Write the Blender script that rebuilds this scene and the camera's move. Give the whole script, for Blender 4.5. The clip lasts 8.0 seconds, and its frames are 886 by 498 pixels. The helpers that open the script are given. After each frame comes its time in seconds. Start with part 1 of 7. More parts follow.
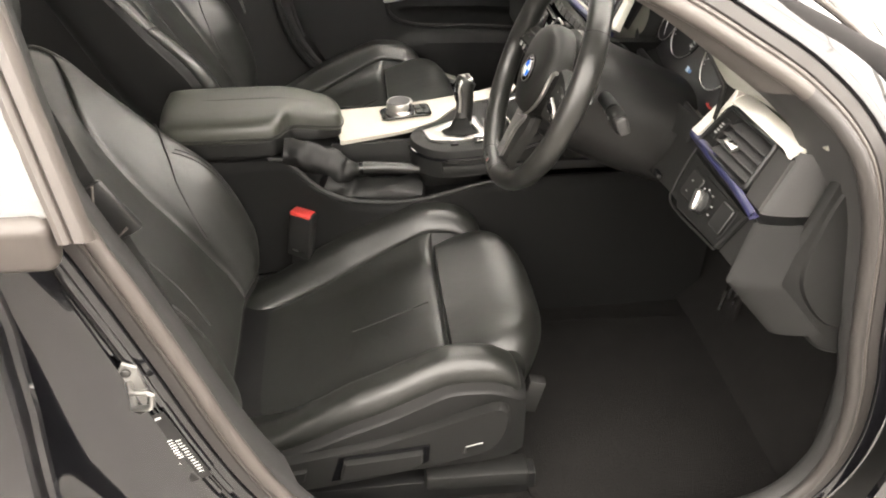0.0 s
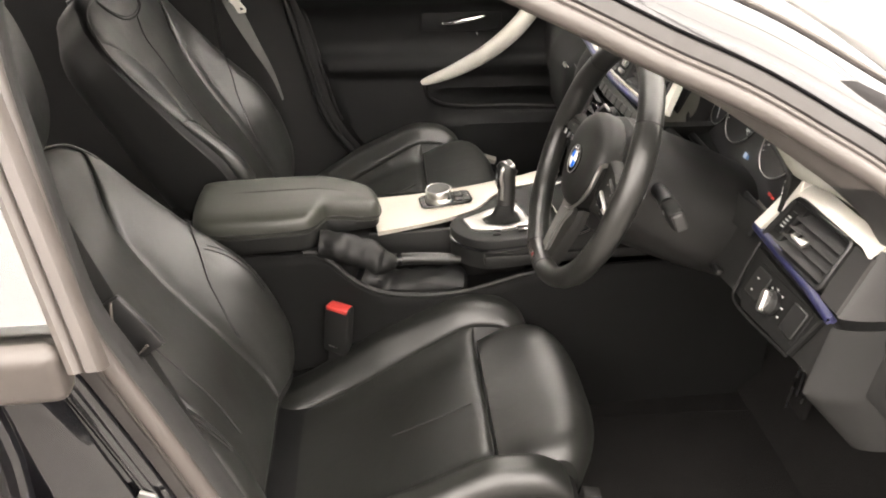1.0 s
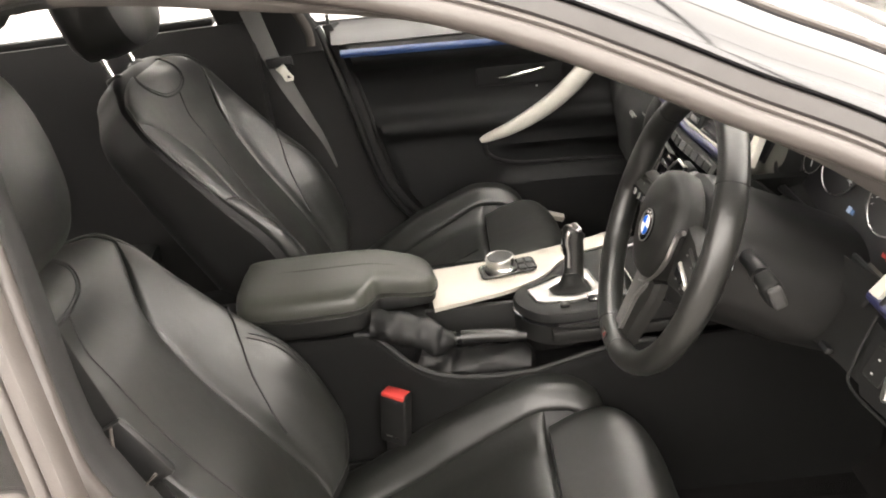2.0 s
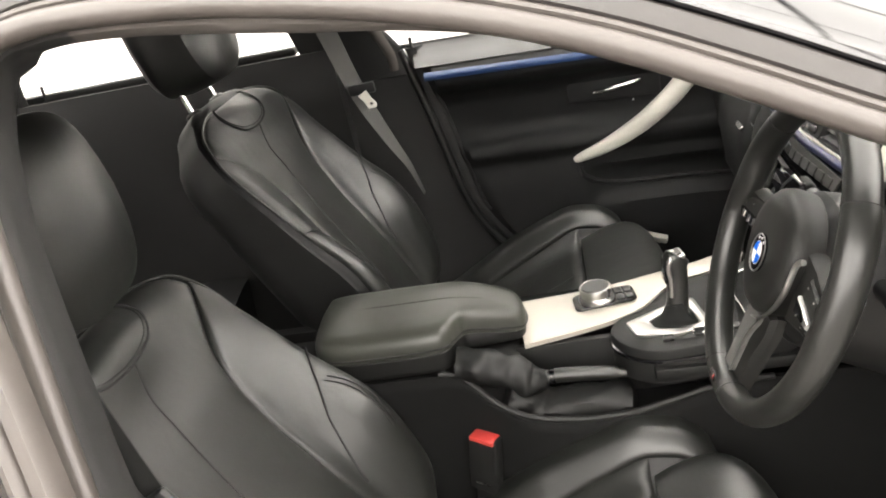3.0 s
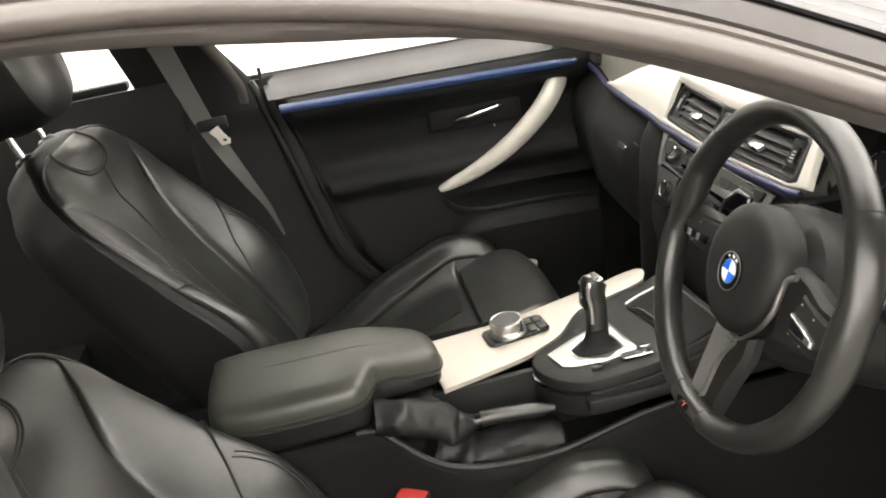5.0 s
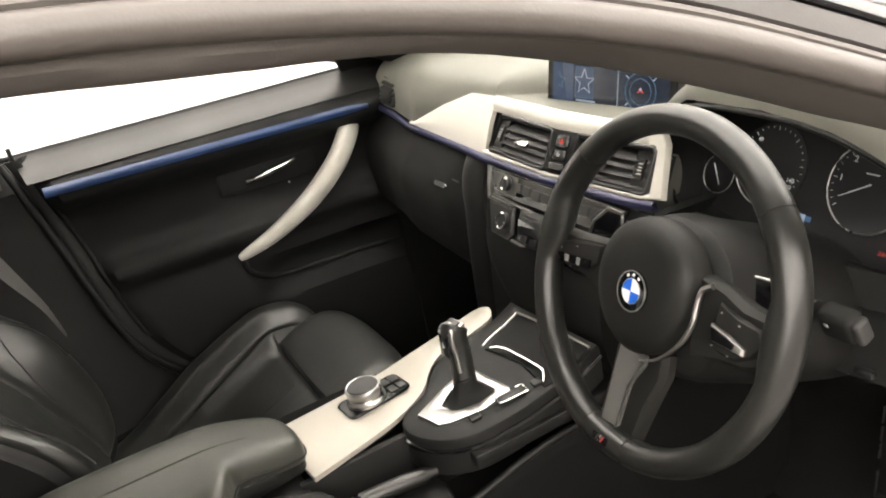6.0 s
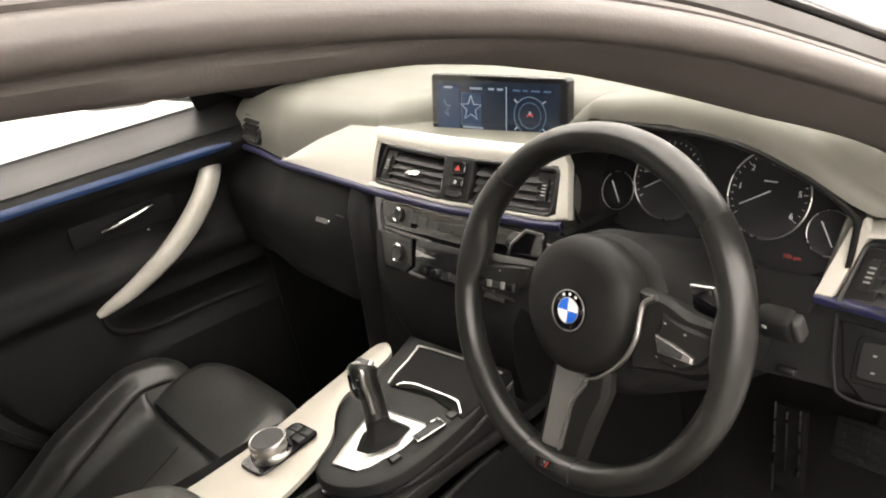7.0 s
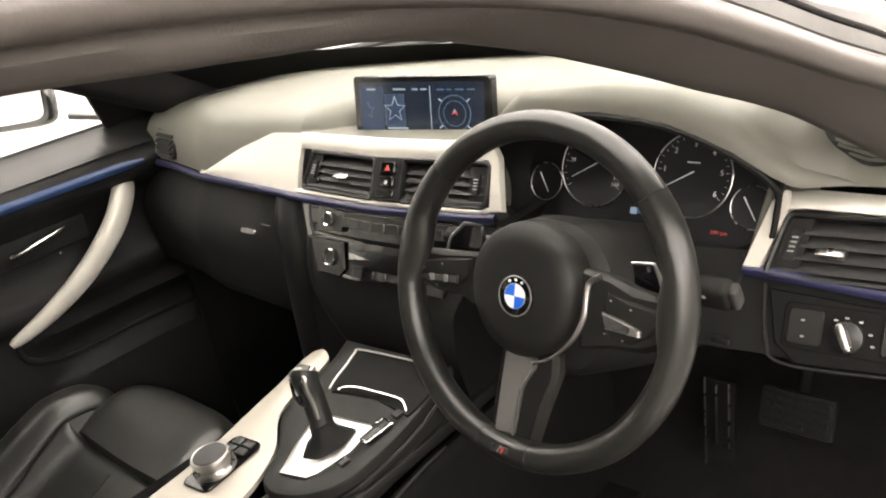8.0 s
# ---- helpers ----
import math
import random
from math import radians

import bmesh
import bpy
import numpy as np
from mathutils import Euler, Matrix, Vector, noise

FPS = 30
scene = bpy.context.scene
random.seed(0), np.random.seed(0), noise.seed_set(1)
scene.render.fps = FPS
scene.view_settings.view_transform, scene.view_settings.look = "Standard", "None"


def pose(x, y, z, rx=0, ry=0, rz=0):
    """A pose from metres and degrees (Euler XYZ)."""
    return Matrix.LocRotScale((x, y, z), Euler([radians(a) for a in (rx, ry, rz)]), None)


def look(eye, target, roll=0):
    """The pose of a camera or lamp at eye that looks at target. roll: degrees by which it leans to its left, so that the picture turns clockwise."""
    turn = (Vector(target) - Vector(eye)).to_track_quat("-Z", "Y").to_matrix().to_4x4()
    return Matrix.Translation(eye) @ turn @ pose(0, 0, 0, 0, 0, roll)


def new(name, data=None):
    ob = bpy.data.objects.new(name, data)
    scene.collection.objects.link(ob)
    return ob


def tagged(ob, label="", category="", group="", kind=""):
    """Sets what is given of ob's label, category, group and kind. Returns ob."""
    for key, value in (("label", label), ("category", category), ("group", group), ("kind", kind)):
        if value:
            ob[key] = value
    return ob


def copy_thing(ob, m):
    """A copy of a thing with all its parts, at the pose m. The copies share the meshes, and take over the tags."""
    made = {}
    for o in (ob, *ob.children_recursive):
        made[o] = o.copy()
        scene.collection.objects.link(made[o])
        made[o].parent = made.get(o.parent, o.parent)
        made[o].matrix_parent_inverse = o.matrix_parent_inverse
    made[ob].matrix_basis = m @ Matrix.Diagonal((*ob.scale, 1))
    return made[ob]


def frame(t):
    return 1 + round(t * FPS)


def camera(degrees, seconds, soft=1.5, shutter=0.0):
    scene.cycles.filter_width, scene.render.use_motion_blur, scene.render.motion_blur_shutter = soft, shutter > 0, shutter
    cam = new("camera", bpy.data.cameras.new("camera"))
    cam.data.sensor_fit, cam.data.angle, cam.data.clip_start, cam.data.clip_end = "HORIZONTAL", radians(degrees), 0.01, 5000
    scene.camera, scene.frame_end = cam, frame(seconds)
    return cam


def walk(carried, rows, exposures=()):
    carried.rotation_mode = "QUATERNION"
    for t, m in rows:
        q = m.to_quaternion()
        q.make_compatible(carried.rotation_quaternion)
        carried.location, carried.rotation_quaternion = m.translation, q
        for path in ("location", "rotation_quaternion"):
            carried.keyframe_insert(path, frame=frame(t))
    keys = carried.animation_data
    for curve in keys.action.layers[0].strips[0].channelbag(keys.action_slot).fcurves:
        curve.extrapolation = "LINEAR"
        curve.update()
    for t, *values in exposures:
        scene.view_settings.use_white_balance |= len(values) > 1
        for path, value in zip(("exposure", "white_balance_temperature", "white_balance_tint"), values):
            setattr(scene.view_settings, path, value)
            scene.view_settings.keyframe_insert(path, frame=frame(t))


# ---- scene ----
cam = camera(55.0, 8.0, soft=2.0)
PATH = [
    (0, (-0.266, -1.568, 1.307), (-0.085, 0.085, 0.197), -0.1),
    (0.5, (-0.266, -1.53, 1.309), (-0.126, 0.169, 0.263), -0.8),
    (1, (-0.258, -1.475, 1.306), (-0.163, 0.269, 0.332), -2.5),
    (1.5, (-0.236, -1.409, 1.293), (-0.203, 0.371, 0.381), -5.0),
    (2, (-0.218, -1.333, 1.277), (-0.296, 0.472, 0.42), -7.7),
    (3.3, (-0.19, -1.213, 1.243), (-0.541, 0.601, 0.477), -13.1),
    (3.5, (-0.194, -1.197, 1.242), (-0.551, 0.615, 0.474), -13.4),
    (4, (-0.239, -1.141, 1.241), (-0.538, 0.678, 0.463), -13.0),
    (4.5, (-0.295, -1.135, 1.242), (-0.391, 0.699, 0.45), -11.4),
    (4.7, (-0.324, -1.141, 1.246), (-0.313, 0.695, 0.451), -10.8),
    (5.8, (-0.443, -1.013, 1.224), (0.155, 0.732, 0.451), -12.2),
    (5.9, (-0.454, -1.002, 1.223), (0.211, 0.719, 0.451), -12.2),
    (6, (-0.458, -0.987, 1.227), (0.271, 0.702, 0.443), -12.6),
    (6.5, (-0.495, -0.945, 1.222), (0.471, 0.621, 0.437), -12.5),
    (7, (-0.525, -0.906, 1.227), (0.557, 0.583, 0.444), -11.9),
    (7.5, (-0.545, -0.891, 1.228), (0.614, 0.535, 0.438), -11.9),
    (8, (-0.564, -0.888, 1.219), (0.684, 0.456, 0.421), -12.7),
]
walk(cam, [(t, look(eye, target, roll)) for t, eye, target, roll in PATH],
     [(0, -0.02, 6500, 10), (0.5, 0.04, 6500, 11), (1, -0.17, 6500, 12), (2, -0.22, 6420, 11), (3.5, -0.26, 6250, 9), (4.5, -0.30, 6300, 9), (6, -0.56, 6480, 10), (7, -0.62, 6540, 11), (8, -0.52, 6540, 11)])

# ---- light: a bright white studio with rows of ceiling panels ----
world = bpy.data.worlds.new("world")
scene.world = world
world.use_nodes = True
world.node_tree.nodes["Background"].inputs[0].default_value = (1.0, 0.96, 0.9, 1)
world.node_tree.nodes["Background"].inputs[1].default_value = 0.3
PANEL_POWER = 11.6
WINDOW_POWER = 7.0


# ---- materials ----
def material(name, colour, rough=0.5, metal=0.0, spec=0.5, grain=0.0, scale=400.0, stain=0.0, stain_scale=6.0,
             rough_var=0.0, coat=0.0, emit=None, strength=0.0, kind="noise", dist=0.001, crease=0.0, crease_scale=22.0):
    m = bpy.data.materials.new(name)
    m.use_nodes = True
    nt = m.node_tree
    b = nt.nodes["Principled BSDF"]
    b.inputs["Base Color"].default_value = (*colour, 1)
    b.inputs["Roughness"].default_value = rough
    b.inputs["Metallic"].default_value = metal
    b.inputs["Specular IOR Level"].default_value = spec
    b.inputs["Coat Weight"].default_value = coat
    b.inputs["Coat Roughness"].default_value = 0.03
    co = nt.nodes.new("ShaderNodeTexCoord")
    if stain or rough_var:
        n = nt.nodes.new("ShaderNodeTexNoise")
        n.inputs["Scale"].default_value = stain_scale
        n.inputs["Detail"].default_value = 6
        n.inputs["Roughness"].default_value = 0.65
        nt.links.new(co.outputs["Object"], n.inputs["Vector"])
        if stain:
            mix = nt.nodes.new("ShaderNodeMix")
            mix.data_type = "RGBA"
            mix.inputs["A"].default_value = (*[c * (1 - stain) for c in colour], 1)
            mix.inputs["B"].default_value = (*[min(1, c * (1 + stain)) for c in colour], 1)
            nt.links.new(n.outputs["Fac"], mix.inputs["Factor"])
            nt.links.new(mix.outputs["Result"], b.inputs["Base Color"])
        if rough_var:
            r = nt.nodes.new("ShaderNodeMapRange")
            r.inputs["From Min"].default_value = 0.3
            r.inputs["From Max"].default_value = 0.7
            r.inputs["To Min"].default_value = rough - rough_var
            r.inputs["To Max"].default_value = rough + rough_var
            nt.links.new(n.outputs["Fac"], r.inputs["Value"])
            nt.links.new(r.outputs["Result"], b.inputs["Roughness"])
    if grain:
        if kind == "voronoi":
            g = nt.nodes.new("ShaderNodeTexVoronoi")
            g.feature = "DISTANCE_TO_EDGE"
            out = g.outputs["Distance"]
        else:
            g = nt.nodes.new("ShaderNodeTexNoise")
            g.inputs["Detail"].default_value = 3
            out = g.outputs["Fac"]
        g.inputs["Scale"].default_value = scale
        nt.links.new(co.outputs["Object"], g.inputs["Vector"])
        bump = nt.nodes.new("ShaderNodeBump")
        bump.inputs["Strength"].default_value = grain
        bump.inputs["Distance"].default_value = dist
        nt.links.new(out, bump.inputs["Height"])
        nt.links.new(bump.outputs["Normal"], b.inputs["Normal"])
        if crease:
            c = nt.nodes.new("ShaderNodeTexNoise")
            c.inputs["Scale"].default_value = crease_scale
            c.inputs["Detail"].default_value = 2
            c.inputs["Distortion"].default_value = 0.6
            nt.links.new(co.outputs["Object"], c.inputs["Vector"])
            soft_bump = nt.nodes.new("ShaderNodeBump")
            soft_bump.inputs["Strength"].default_value = crease
            soft_bump.inputs["Distance"].default_value = 0.004
            nt.links.new(c.outputs["Fac"], soft_bump.inputs["Height"])
            nt.links.new(soft_bump.outputs["Normal"], bump.inputs["Normal"])
    if emit:
        b.inputs["Emission Color"].default_value = (*emit, 1)
        b.inputs["Emission Strength"].default_value = strength
    return m


# paler copy of leather: light on the upturned armrest lid put into the colour
LIT_LEATHER = material("lit_leather", (0.032, 0.033, 0.027), 0.42, spec=0.5, grain=0.10, scale=330, stain=0.15, stain_scale=9, rough_var=0.05)
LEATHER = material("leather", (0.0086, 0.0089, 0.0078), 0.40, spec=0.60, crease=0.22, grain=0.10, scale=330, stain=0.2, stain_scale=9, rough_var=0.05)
LEATHER_SIDE = material("leather_side", (0.007, 0.007, 0.0068), 0.5, spec=0.3, grain=0.10, scale=330, stain=0.2, rough_var=0.05)
WHEEL_LEATHER = material("wheel_leather", (0.0115, 0.0115, 0.0105), 0.33, spec=0.52)
THREAD = material("thread", (0.012, 0.012, 0.012), 0.8)
# black skin made paler and yellower: light through the windscreen put into the colour
LIT_DASH = material("lit_dash_skin", (0.135, 0.134, 0.112), 0.48, grain=0.12, scale=420, stain=0.08, stain_scale=5, rough_var=0.04)
PLASTIC = material("soft_plastic", (0.0072, 0.0072, 0.0068), 0.55, spec=0.30, grain=0.10, scale=500, stain=0.15, rough_var=0.05)
DARK = material("dark_plastic", (0.006, 0.006, 0.006), 0.42, grain=0.1, scale=700, stain=0.2, rough_var=0.06)
MATT = material("matt_plastic", (0.0070, 0.0070, 0.0066), 0.7, spec=0.2, grain=0.2, scale=700, stain=0.2, rough_var=0.05)
GLOSS = material("gloss_black", (0.0045, 0.0045, 0.005), 0.11, spec=0.42, rough_var=0.04, stain_scale=14)
# paler than door_plastic: light on upturned surfaces put into the colour
LIT_TOP = material("lit_top_skin", (0.013, 0.013, 0.0122), 0.45, grain=0.10, scale=420, stain=0.1, stain_scale=6, rough_var=0.05)
DOOR_SKIN = material("door_plastic", (0.0075, 0.0075, 0.0075), 0.58, spec=0.26, grain=0.10, scale=500, stain=0.15, rough_var=0.05)
CARPET = material("carpet", (0.0105, 0.0100, 0.0096), 0.95, spec=0.05, grain=0.9, scale=500, stain=0.4, stain_scale=30, dist=0.003)
FABRIC = material("belt_webbing", (0.085, 0.084, 0.080), 0.75, grain=0.5, scale=900)
# darker copy of belt_webbing: shade beside the driver's seat put into the colour
SHADED_FABRIC = material("shaded_belt_webbing", (0.010, 0.010, 0.0095), 0.8, spec=0.2, grain=0.5, scale=900)
HEADLINER = material("headliner", (0.016, 0.015, 0.015), 0.9, spec=0.2, grain=0.4, scale=700)
SILVER = material("satin_silver", (0.63, 0.61, 0.55), 0.42, metal=0.25, grain=0.03, scale=900, rough_var=0.05, stain_scale=12)
CHROME = material("chrome", (0.62, 0.62, 0.61), 0.12, metal=1.0, rough_var=0.03)
STEEL = material("steel", (0.46, 0.455, 0.44), 0.28, metal=1.0, rough_var=0.02, stain_scale=40)
GRAPHITE = material("graphite_trim", (0.06, 0.059, 0.057), 0.36, metal=0.8, rough_var=0.02)
HUB = material("airbag_plastic", (0.0085, 0.0083, 0.0075), 0.55, spec=0.28, grain=0.08, scale=500, stain=0.12, rough_var=0.05)
CREAM = material("satin_cream", (0.40, 0.375, 0.325), 0.42, metal=0.25, grain=0.03, scale=900, rough_var=0.05, stain_scale=12)
SPOKE_GREY = material("spoke_grey", (0.16, 0.157, 0.15), 0.38, metal=0.45, rough_var=0.03)
SATIN = material("satin_metal", (0.44, 0.435, 0.42), 0.30, metal=1.0, rough_var=0.02)
BLUE = material("blue_trim", (0.017, 0.042, 0.125), 0.38, rough_var=0.04)
DASH_BLUE = material("dash_blue_trim", (0.012, 0.013, 0.045), 0.4, rough_var=0.04)
PAINT = material("black_paint", (0.006, 0.006, 0.007), 0.08, coat=0.85, rough_var=0.04, stain_scale=8)
TRIM_CLOTH = material("trim_cloth", (0.088, 0.080, 0.074), 0.9, spec=0.2, grain=0.3, scale=700, stain=0.15, stain_scale=10)
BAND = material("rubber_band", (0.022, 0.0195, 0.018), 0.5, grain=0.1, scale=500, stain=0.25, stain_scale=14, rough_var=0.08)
PILLAR_TRIM = material("pillar_plastic", (0.024, 0.0235, 0.023), 0.55, spec=0.3, grain=0.15, scale=500, stain=0.15, stain_scale=8, rough_var=0.05)
COLUMN = material("column_plastic", (0.0078, 0.0076, 0.0073), 0.5, spec=0.3, grain=0.15, scale=500, stain=0.15, stain_scale=8, rough_var=0.05)
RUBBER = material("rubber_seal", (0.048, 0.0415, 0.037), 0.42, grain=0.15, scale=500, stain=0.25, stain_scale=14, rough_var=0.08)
CONSOLE_SIDE = material("console_side_plastic", (0.0062, 0.0062, 0.0060), 0.8, spec=0.10, grain=0.25, scale=600, stain=0.25, stain_scale=8, rough_var=0.05)
RED = material("red_button", (0.42, 0.040, 0.034), 0.4)
WHITE_MARK = material("white_marks", (0.33, 0.33, 0.32), 0.5)
EMBLEM_BLUE = material("emblem_blue", (0.02, 0.12, 0.55), 0.2)
EMBLEM_WHITE = material("emblem_white", (0.8, 0.8, 0.8), 0.2)
GAUGE = material("gauge_face", (0.008, 0.008, 0.009), 0.45)
LIT = material("lit_marks", (0.6, 0.6, 0.6), 0.5, emit=(0.9, 0.95, 1.0), strength=0.12)
LIT_RED = material("lit_red", (0.28, 0.025, 0.02), 0.5, emit=(1.0, 0.12, 0.08), strength=0.28)
SCREEN = material("display", (0.006, 0.008, 0.012), 0.15, emit=(0.03, 0.07, 0.16), strength=0.14)
SCREEN_GLOW = material("display_glow", (0.01, 0.015, 0.025), 0.2, emit=(0.06, 0.15, 0.33), strength=0.28)
SCREEN_BLUE = material("display_blue", (0.02, 0.03, 0.05), 0.2, emit=(0.20, 0.40, 0.72), strength=0.32)
SCREEN_PALE = material("display_pale", (0.05, 0.06, 0.08), 0.2, emit=(0.62, 0.78, 1.0), strength=0.5)
PAPER = material("sticker", (0.5, 0.5, 0.48), 0.5)
GREY_WALL = material("grey_wall", (0.30, 0.29, 0.28), 0.6, stain=0.05, stain_scale=2)
WALL = material("white_wall", (0.86, 0.85, 0.83), 0.6, stain=0.03, stain_scale=2)
FLOOR = material("studio_floor", (0.16, 0.152, 0.142), 0.35, stain=0.06, stain_scale=3, rough_var=0.05)
DAYLIGHT = material("bright_window", (0.9, 0.9, 0.9), 0.5, emit=(1.0, 0.925, 0.855), strength=WINDOW_POWER)
PANEL = material("light_panel", (0.9, 0.9, 0.9), 0.5, emit=(1.0, 0.925, 0.84), strength=PANEL_POWER)


def glass_material(name, tint, ior=1.45):
    m = bpy.data.materials.new(name)
    m.use_nodes = True
    b = m.node_tree.nodes["Principled BSDF"]
    b.inputs["Base Color"].default_value = (*tint, 1)
    b.inputs["Roughness"].default_value = 0.0
    b.inputs["Transmission Weight"].default_value = 1.0
    b.inputs["IOR"].default_value = ior
    return m


GLASS = glass_material("window_glass", (0.97, 0.98, 0.97))
TINTED = glass_material("tinted_glass", (0.20, 0.20, 0.19), 1.78)
MIRROR = material("mirror_glass", (0.9, 0.9, 0.9), 0.02, metal=1.0)


# ---- mesh helpers ----
def thing(name, label, category, at=(0, 0, 0), group="", kind=""):
    ob = new(name)
    ob.location = at
    ob.empty_display_size = 0.05
    return tagged(ob, label, category, group, kind)


def link(name, me, mat, parent=None, label="", smooth=True):
    if mat is not None:
        me.materials.append(mat)
    if smooth:
        for p in me.polygons:
            p.use_smooth = True
        me.set_sharp_from_angle(angle=radians(38))
    ob = new(name, me)
    if parent is not None:
        ob.parent = parent
        if parent.type == "EMPTY":
            ob.matrix_parent_inverse = Matrix.Translation(-parent.location)
    if label:
        ob["label"] = label
    return ob


def part(name, bm, mat, parent=None, label="", smooth=True):
    me = bpy.data.meshes.new(name)
    bmesh.ops.recalc_face_normals(bm, faces=bm.faces)
    bm.to_mesh(me)
    bm.free()
    return link(name, me, mat, parent, label, smooth)


def raw(name, verts, faces, mat, parent=None, label="", smooth=True):
    bm = bmesh.new()
    vs = [bm.verts.new(v) for v in verts]
    for f in faces:
        try:
            bm.faces.new([vs[i] for i in f])
        except ValueError:
            pass
    return part(name, bm, mat, parent, label, smooth)


def spline(points, n, closed=False):
    """Points along a Catmull-Rom curve through the given ones."""
    p = [np.array(q, float) for q in points]
    k = len(p)
    segs = k if closed else k - 1
    out = []
    for i in range(n):
        u = i * segs / (n if closed else n - 1)
        j = min(int(u), segs - 1)
        f = u - j
        if closed:
            a, b, c, d = (p[(j + o) % k] for o in (-1, 0, 1, 2))
        else:
            a, b, c, d = (p[min(max(j + o, 0), k - 1)] for o in (-1, 0, 1, 2))
        out.append(0.5 * (2 * b + (c - a) * f + (2 * a - 5 * b + 4 * c - d) * f * f + (3 * b - a - 3 * c + d) * f ** 3))
    return out


def lerp(x, xs, ys):
    return float(np.interp(x, xs, ys))


def smooth(x, xs, ys):
    """Monotone cubic through the given values."""
    n = len(xs)
    if x <= xs[0]:
        return float(ys[0])
    if x >= xs[-1]:
        return float(ys[-1])
    d = [(ys[i + 1] - ys[i]) / (xs[i + 1] - xs[i]) for i in range(n - 1)]
    m = [0.0] * n
    for i in range(1, n - 1):
        m[i] = 0.0 if d[i - 1] * d[i] <= 0 else 2 * d[i - 1] * d[i] / (d[i - 1] + d[i])
    i = max(k for k in range(n - 1) if xs[k] <= x)
    h = xs[i + 1] - xs[i]
    t = (x - xs[i]) / h
    return (ys[i] * (2 * t ** 3 - 3 * t * t + 1) + h * m[i] * (t ** 3 - 2 * t * t + t) + ys[i + 1] * (3 * t * t - 2 * t ** 3) + h * m[i + 1] * (t ** 3 - t * t))


def unit(v):
    v = np.array(v, float)
    return v / max(np.linalg.norm(v), 1e-9)


def loft(name, rings, mat, parent=None, label="", caps=True, closed=True, loop=False):
    """A skin over rings of equally many points."""
    n = len(rings[0])
    verts = [tuple(v) for r in rings for v in r]
    faces = []
    rows = len(rings)
    for i in range(rows if loop else rows - 1):
        a, b = i * n, ((i + 1) % rows) * n
        for j in range(n if closed else n - 1):
            k = (j + 1) % n
            faces.append((a + j, a + k, b + k, b + j))
    if caps and closed and not loop:
        faces.append(tuple(range(n))[::-1])
        faces.append(tuple(range((rows - 1) * n, rows * n)))
    return raw(name, verts, faces, mat, parent, label)


def tube_rings(points, radii, sides=10, squash=1.0, up=None, loop=False):
    pts = [np.array(p, float) for p in points]
    n = len(pts)
    if np.isscalar(radii):
        radii = [radii] * n
    ref = np.array(up if up is not None else (0.13, 0.21, 0.97), float)
    rings = []
    for i, p in enumerate(pts):
        if loop:
            t = unit(pts[(i + 1) % n] - pts[i - 1])
        else:
            t = unit(pts[min(i + 1, n - 1)] - pts[max(i - 1, 0)])
        a = ref - t * (ref @ t)
        if np.linalg.norm(a) < 1e-4:
            a = np.array((1, 0, 0)) - t * t[0]
        a = unit(a)
        b = np.cross(t, a)
        if up is None:
            ref = a
        rings.append([p + radii[i] * (math.cos(q) * a * squash + math.sin(q) * b) for q in np.linspace(0, 2 * math.pi, sides, endpoint=False)])
    return rings


def tube(name, points, radii, mat, parent=None, label="", sides=10, squash=1.0, up=None, loop=False):
    return loft(name, tube_rings(points, radii, sides, squash, up, loop), mat, parent, label, loop=loop)


def box(name, size, m, mat, parent=None, label="", bevel=0.004, segments=2, taper=1.0):
    """A rounded box of that size, placed by the pose m."""
    bm = bmesh.new()
    bmesh.ops.create_cube(bm, size=1)
    for v in bm.verts:
        s = taper if v.co.z > 0 else 1.0
        v.co = Vector((v.co.x * size[0] * s, v.co.y * size[1] * s, v.co.z * size[2]))
    if bevel:
        bmesh.ops.bevel(bm, geom=bm.edges[:], offset=min(bevel, 0.45 * min(size)), segments=segments, affect="EDGES", profile=0.5)
    bm.transform(m)
    return part(name, bm, mat, parent, label)


def slab(name, outline, place, thick, mat, parent=None, label="", bevel=0.0015, rise=None):
    """A plate: the outline (a, b) laid out by place(a, b, depth), from depth 0 to thick, with a small chamfer."""
    n = len(outline)
    c = np.mean(np.array(outline, float), axis=0)

    def inset(q, d):
        v = np.array(q, float) - c
        l = np.linalg.norm(v)
        return c + v * max(0.0, (l - d)) / max(l, 1e-9)
    rings = [[place(*q, 0.0) for q in outline],
             [place(*q, thick - bevel) for q in outline],
             [place(*inset(q, bevel), thick) for q in outline]]
    ob = loft(name, rings, mat, parent, label)
    return ob


def rounded(a0, b0, a1, b1, r, seg=5):
    """A rectangle with round corners, as an outline."""
    out = []
    for ca, cb, q0 in ((a1 - r, b1 - r, 0), (a0 + r, b1 - r, 90), (a0 + r, b0 + r, 180), (a1 - r, b0 + r, 270)):
        for i in range(seg + 1):
            q = radians(q0 + 90 * i / seg)
            out.append((ca + r * math.cos(q), cb + r * math.sin(q)))
    return out


